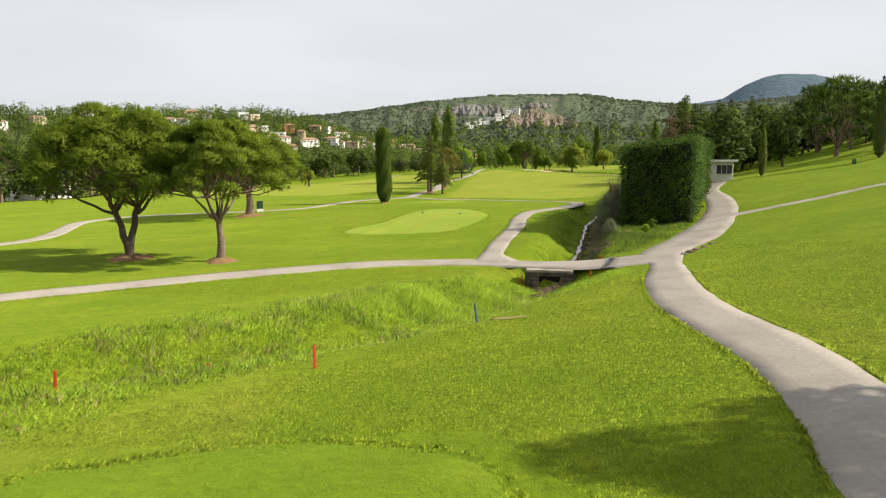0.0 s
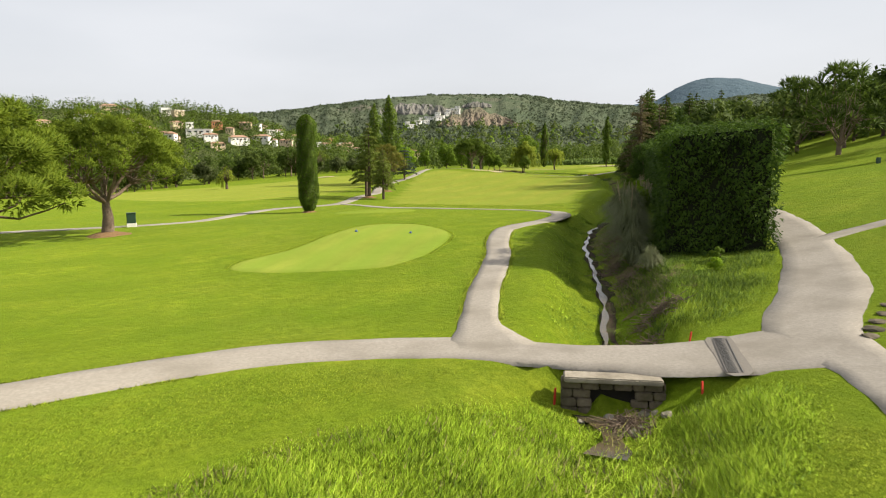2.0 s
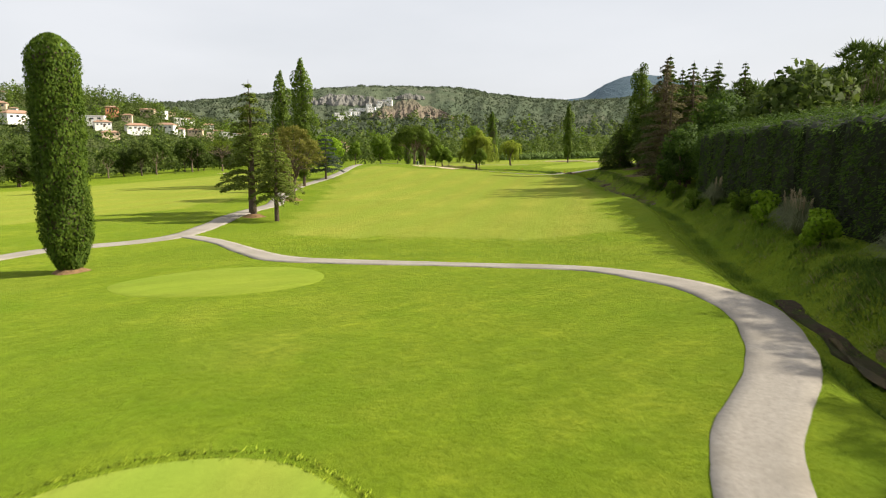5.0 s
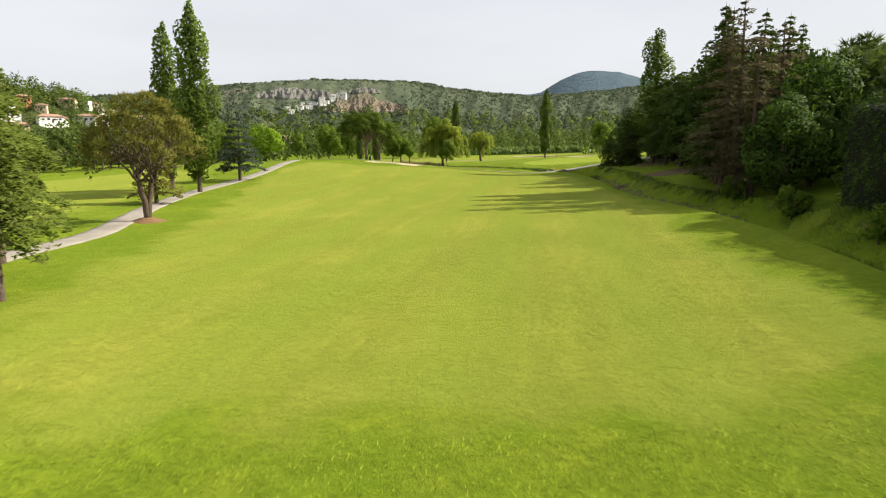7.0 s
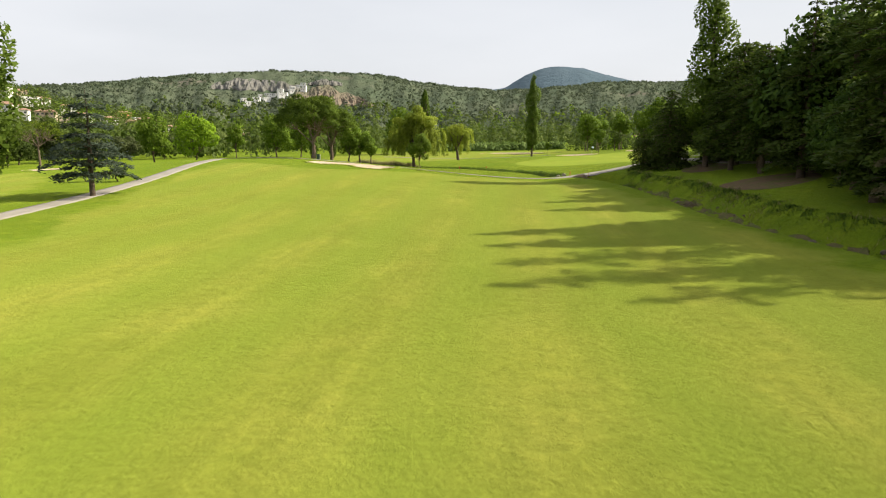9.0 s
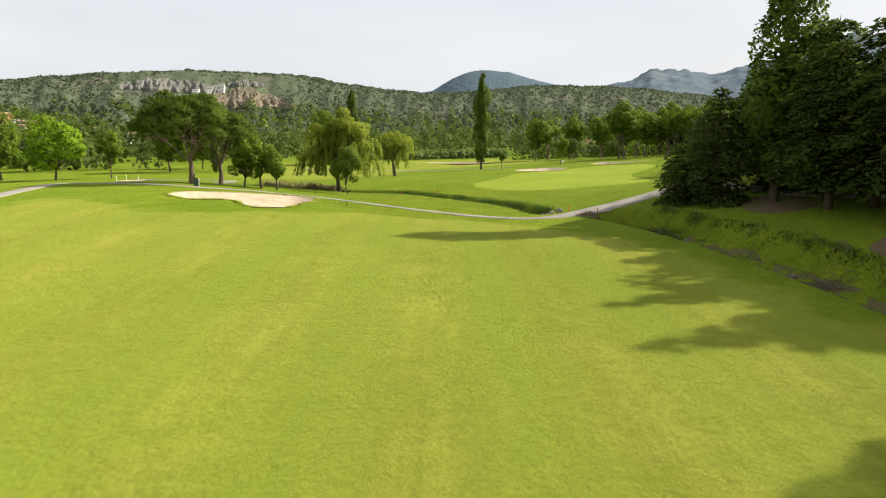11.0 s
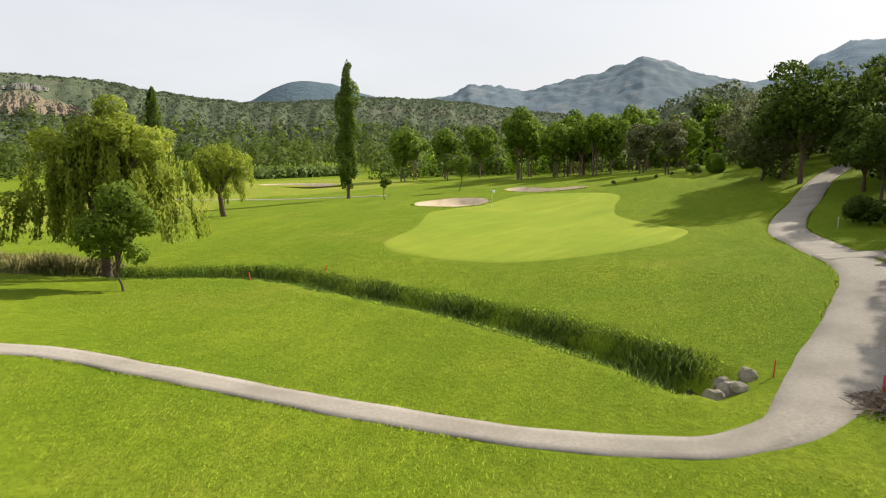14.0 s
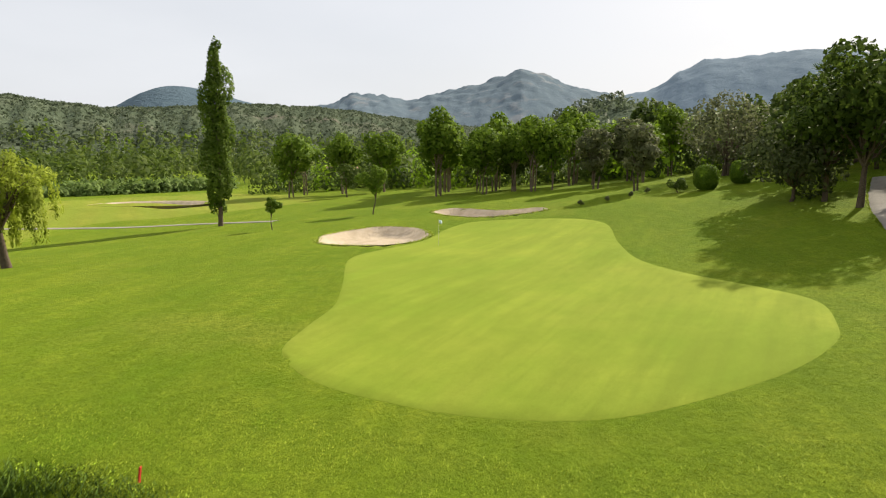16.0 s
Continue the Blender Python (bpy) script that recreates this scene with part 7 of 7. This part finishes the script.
# ---- the white hut ----
hut = thing("hut", (52.6, 137.6, gz(52.6, 136.5) - 0.1), "white timber hut with a dark flat roof", "hut", "", radians(-24))
part("wall", one(box(-2.6, 0, 1.9, 0.14, 5.0, 3.9, 0.01), "hut_side", M["white"]), hut)
part("wall", one(box(2.6, 0, 1.9, 0.14, 5.0, 3.9, 0.01), "hut_side_b", M["white"]), hut)
part("wall", one(box(0, 2.5, 1.9, 5.06, 0.14, 3.9, 0.01), "hut_back", M["white"]), hut)
part("wall", one(box(-1.45, -2.5, 1.9, 2.16, 0.14, 3.9, 0.01), "hut_front_a", M["white"]), hut)
part("wall", one(box(1.1, -2.5, 0.8, 2.84, 0.14, 1.7, 0.01), "hut_front_b", M["white"]), hut)
part("wall", one(box(1.1, -2.5, 3.5, 2.84, 0.14, 0.6, 0.01), "hut_front_c", M["white"]), hut)
part("counter", one(box(1.1, -2.75, 1.62, 2.7, 0.5, 0.1, 0.02), "hut_counter", M["bark"]), hut, "brown timber counter")
for i in range(4):
    part("mullion", one(box(-0.3 + i * 0.93, -2.5, 2.43, 0.08, 0.1, 1.55, 0.01), "hut_mullion", M["white"]), hut)
part("window", one(box(1.1, -2.46, 2.43, 2.7, 0.03, 1.5), "hut_window", M["glass"]), hut)
part("floor", one(box(0, 0, 0.02, 5.1, 4.9, 0.16), "hut_floor", M["concrete"]), hut)
part("roof", one(box(0.2, -0.3, 4.05, 6.6, 6.6, 0.26, 0.03), "hut_roof", M["flat_roof"]), hut)
part("fascia", one(box(0.2, -3.62, 4.02, 6.6, 0.06, 0.34, 0.01), "hut_fascia", M["white"]), hut, "pale fascia board")
part("barrel", one(tube([(-1.6, -3.2, 0.0), (-1.6, -3.2, 0.45), (-1.6, -3.2, 0.9)], [0.28, 0.3, 0.28], 12), "hut_barrel", M["red"]), hut, "red barrel beside the door")

# trees behind the start that shade the first tee
plant(round_tree(10.5, 8.0, 4200, 0.22, M["broad"], 121, 0.3, 26, 0.26), "broadleaf_tree", 17.0, 19.0, "broadleaf tree beside the first path", "tree")


# ---- short turf: tufts in the near rough and ragged grass along the edges of the paths ----
def fringe(name, pts, half, n, label, seed, a=0.0, b=1.0, h=0.10, mat="turf_blade"):
    """Grass that creeps over both edges of a path."""
    global rng
    rng = np.random.default_rng(seed)
    p = spline(pts, 0.7)
    p = p[int(len(p) * a):int(len(p) * b)]
    d = unit(np.gradient(p, axis=0))
    nrm = np.c_[-d[:, 1], d[:, 0]]
    k = rng.integers(len(p), size=n)
    k = k[(np.sin(k * 0.9) + np.sin(k * 0.37 + 2) + rng.normal(size=n) * 0.8) > -0.9]
    n = len(k)
    w = np.interp(k / len(p), np.linspace(0, 1, len(half)), half) if isinstance(half, tuple) else half
    q = p[k] + d[k] * (rng.random((n, 1)) - 0.5) + nrm[k] * ((w + 0.02 + 0.1 * np.abs(rng.normal(size=n))) * np.where(rng.random(n) < 0.5, 1, -1))[:, None]
    z = lie(q[:, 0], q[:, 1]) - 0.02
    tagged(new(name, blades(name, np.c_[q, z], h * (0.5 + rng.random(n)), 0.05, mat, 0.8, 0.2)), label, "grass", kind="stuff")


MAIN_EDGE = [(6.6, 18), (7.5, 20.7), (8.2, 23.6), (8.6, 27), (8.75, 32.5), (9.1, 36), (10.45, 42), (11.8, 46.4)]
fringe("edge_grass", MAIN_EDGE, 1.36, 9000, "ragged grass along the edge of the cart path", 501)
fringe("edge_grass", CROSSING, 1.44, 9000, "ragged grass along the crossing path", 502, 0.15, 0.72)
fringe("edge_grass", [(2.45, 63.3), (3.65, 69.5), (5.1, 75), (6.2, 79.5), (6.7, 82), (7.25, 85.6), (8.25, 90.2), (9.5, 94.8)], 0.93, 9000, "ragged grass along the narrow path", 503)
fringe("edge_grass", CLIMB[3:], 1.46, 10000, "ragged grass along the climbing path", 504)
fringe("edge_grass", [(22, 291), (32.2, 282.2), (39.8, 280.6), (47, 276.8), (50.5, 272), (53.2, 267.4), (57.2, 261)], 0.78, 7000, "ragged grass along the path round the bunker", 505)


def tufts(name, outline, n, h, label, seed):
    """Short blades strewn over mown rough."""
    global rng
    rng = np.random.default_rng(seed)
    o = np.asarray(outline, float)
    x, y = rng.uniform(o[:, 0].min(), o[:, 0].max(), n * 3), rng.uniform(o[:, 1].min(), o[:, 1].max(), n * 3)
    k = inside(x, y, o)
    x, y = x[k][:n], y[k][:n]
    tagged(new(name, blades(name, np.c_[x, y, ground_z(x, y) - 0.01], h * (0.5 + rng.random(len(x))), 0.03, "turf_blade", 0.9, 0.2)), label, "grass", kind="stuff")


tufts("rough_grass", [(-14, 22.5), (-1, 22), (1, 18), (5, 17), (7, 24), (7.3, 34), (8.5, 40), (10.5, 47), (9.6, 48), (5, 43), (1, 36), (-4, 30.5), (-9, 26)], 48000, 0.065, "short uneven blades in the mown rough", 511)
tufts("rough_grass", [(10.2, 24), (16, 26), (24, 34), (26, 48), (20, 58), (16.5, 52), (14, 46), (12, 40), (10.4, 33)], 30000, 0.065, "short uneven blades on the slope beside the path", 512)
tufts("rough_grass", [(-14, 44), (-5, 52.5), (1, 56), (-6, 57), (-14, 52), (-22, 47)], 14000, 0.065, "short uneven blades below the crossing path", 513)
fringe("tee_rim", [(-12, 12), (-11.5, 20.4), (-10, 21.1), (-7.1, 21.9), (-4.4, 21.8), (-2.7, 21.2), (-1.1, 20.2), (-0.4, 17), (-1, 10)], 0.05, 5000, "rim of longer grass round the first tee", 506, 0, 1, 0.1)
fringe("tee_rim", [(-12.9, 79.1), (-12.5, 81.4), (-9.2, 85.2), (-6.8, 90.8), (-3.4, 97.6), (0.9, 98.4), (3.4, 94.1), (3.8, 89.2), (1.6, 82), (-0.8, 78.3)], 0.08, 5000, "rim of longer darker grass round the raised tee", 507, 0, 1, 0.09)
tufts("rough_grass", [(-4, 127.5), (0, 128.6), (5, 125.6), (12, 123.6), (19, 121), (24, 124), (27, 136), (19, 136.4), (9, 138), (2, 140), (-3, 138)], 16000, 0.075, "uneven blades in the rough before the fairway", 514)
tufts("rough_grass", [(46, 262), (52, 257.5), (58, 253), (61, 249), (64, 252), (59, 256.4), (54, 264), (49, 272), (45, 276)], 16000, 0.075, "uneven blades in the rough beside the path", 515)
tufts("rough_grass", [(50, 276), (57, 263), (63, 257.5), (66, 258), (66.6, 270), (64.6, 282), (58, 292), (50, 296)], 26000, 0.07, "uneven blades in the rough before the ditch", 516)
tufts("rough_grass", [(71, 258), (77, 259), (84, 264), (82, 275), (76, 280), (73, 292), (66, 300), (67, 290), (71, 275)], 26000, 0.07, "uneven blades in the rough round the green", 517)
for key, n, seed in (("fairway", 7000, 521), ("front", 4000, 522), ("back", 3500, 523)):
    fringe("bunker_lip", np.vstack([BUNKERS[key], BUNKERS[key][:1]])[::3], 0.02, n, "ragged grass lip round the sand bunker", seed, 0, 1, 0.16)
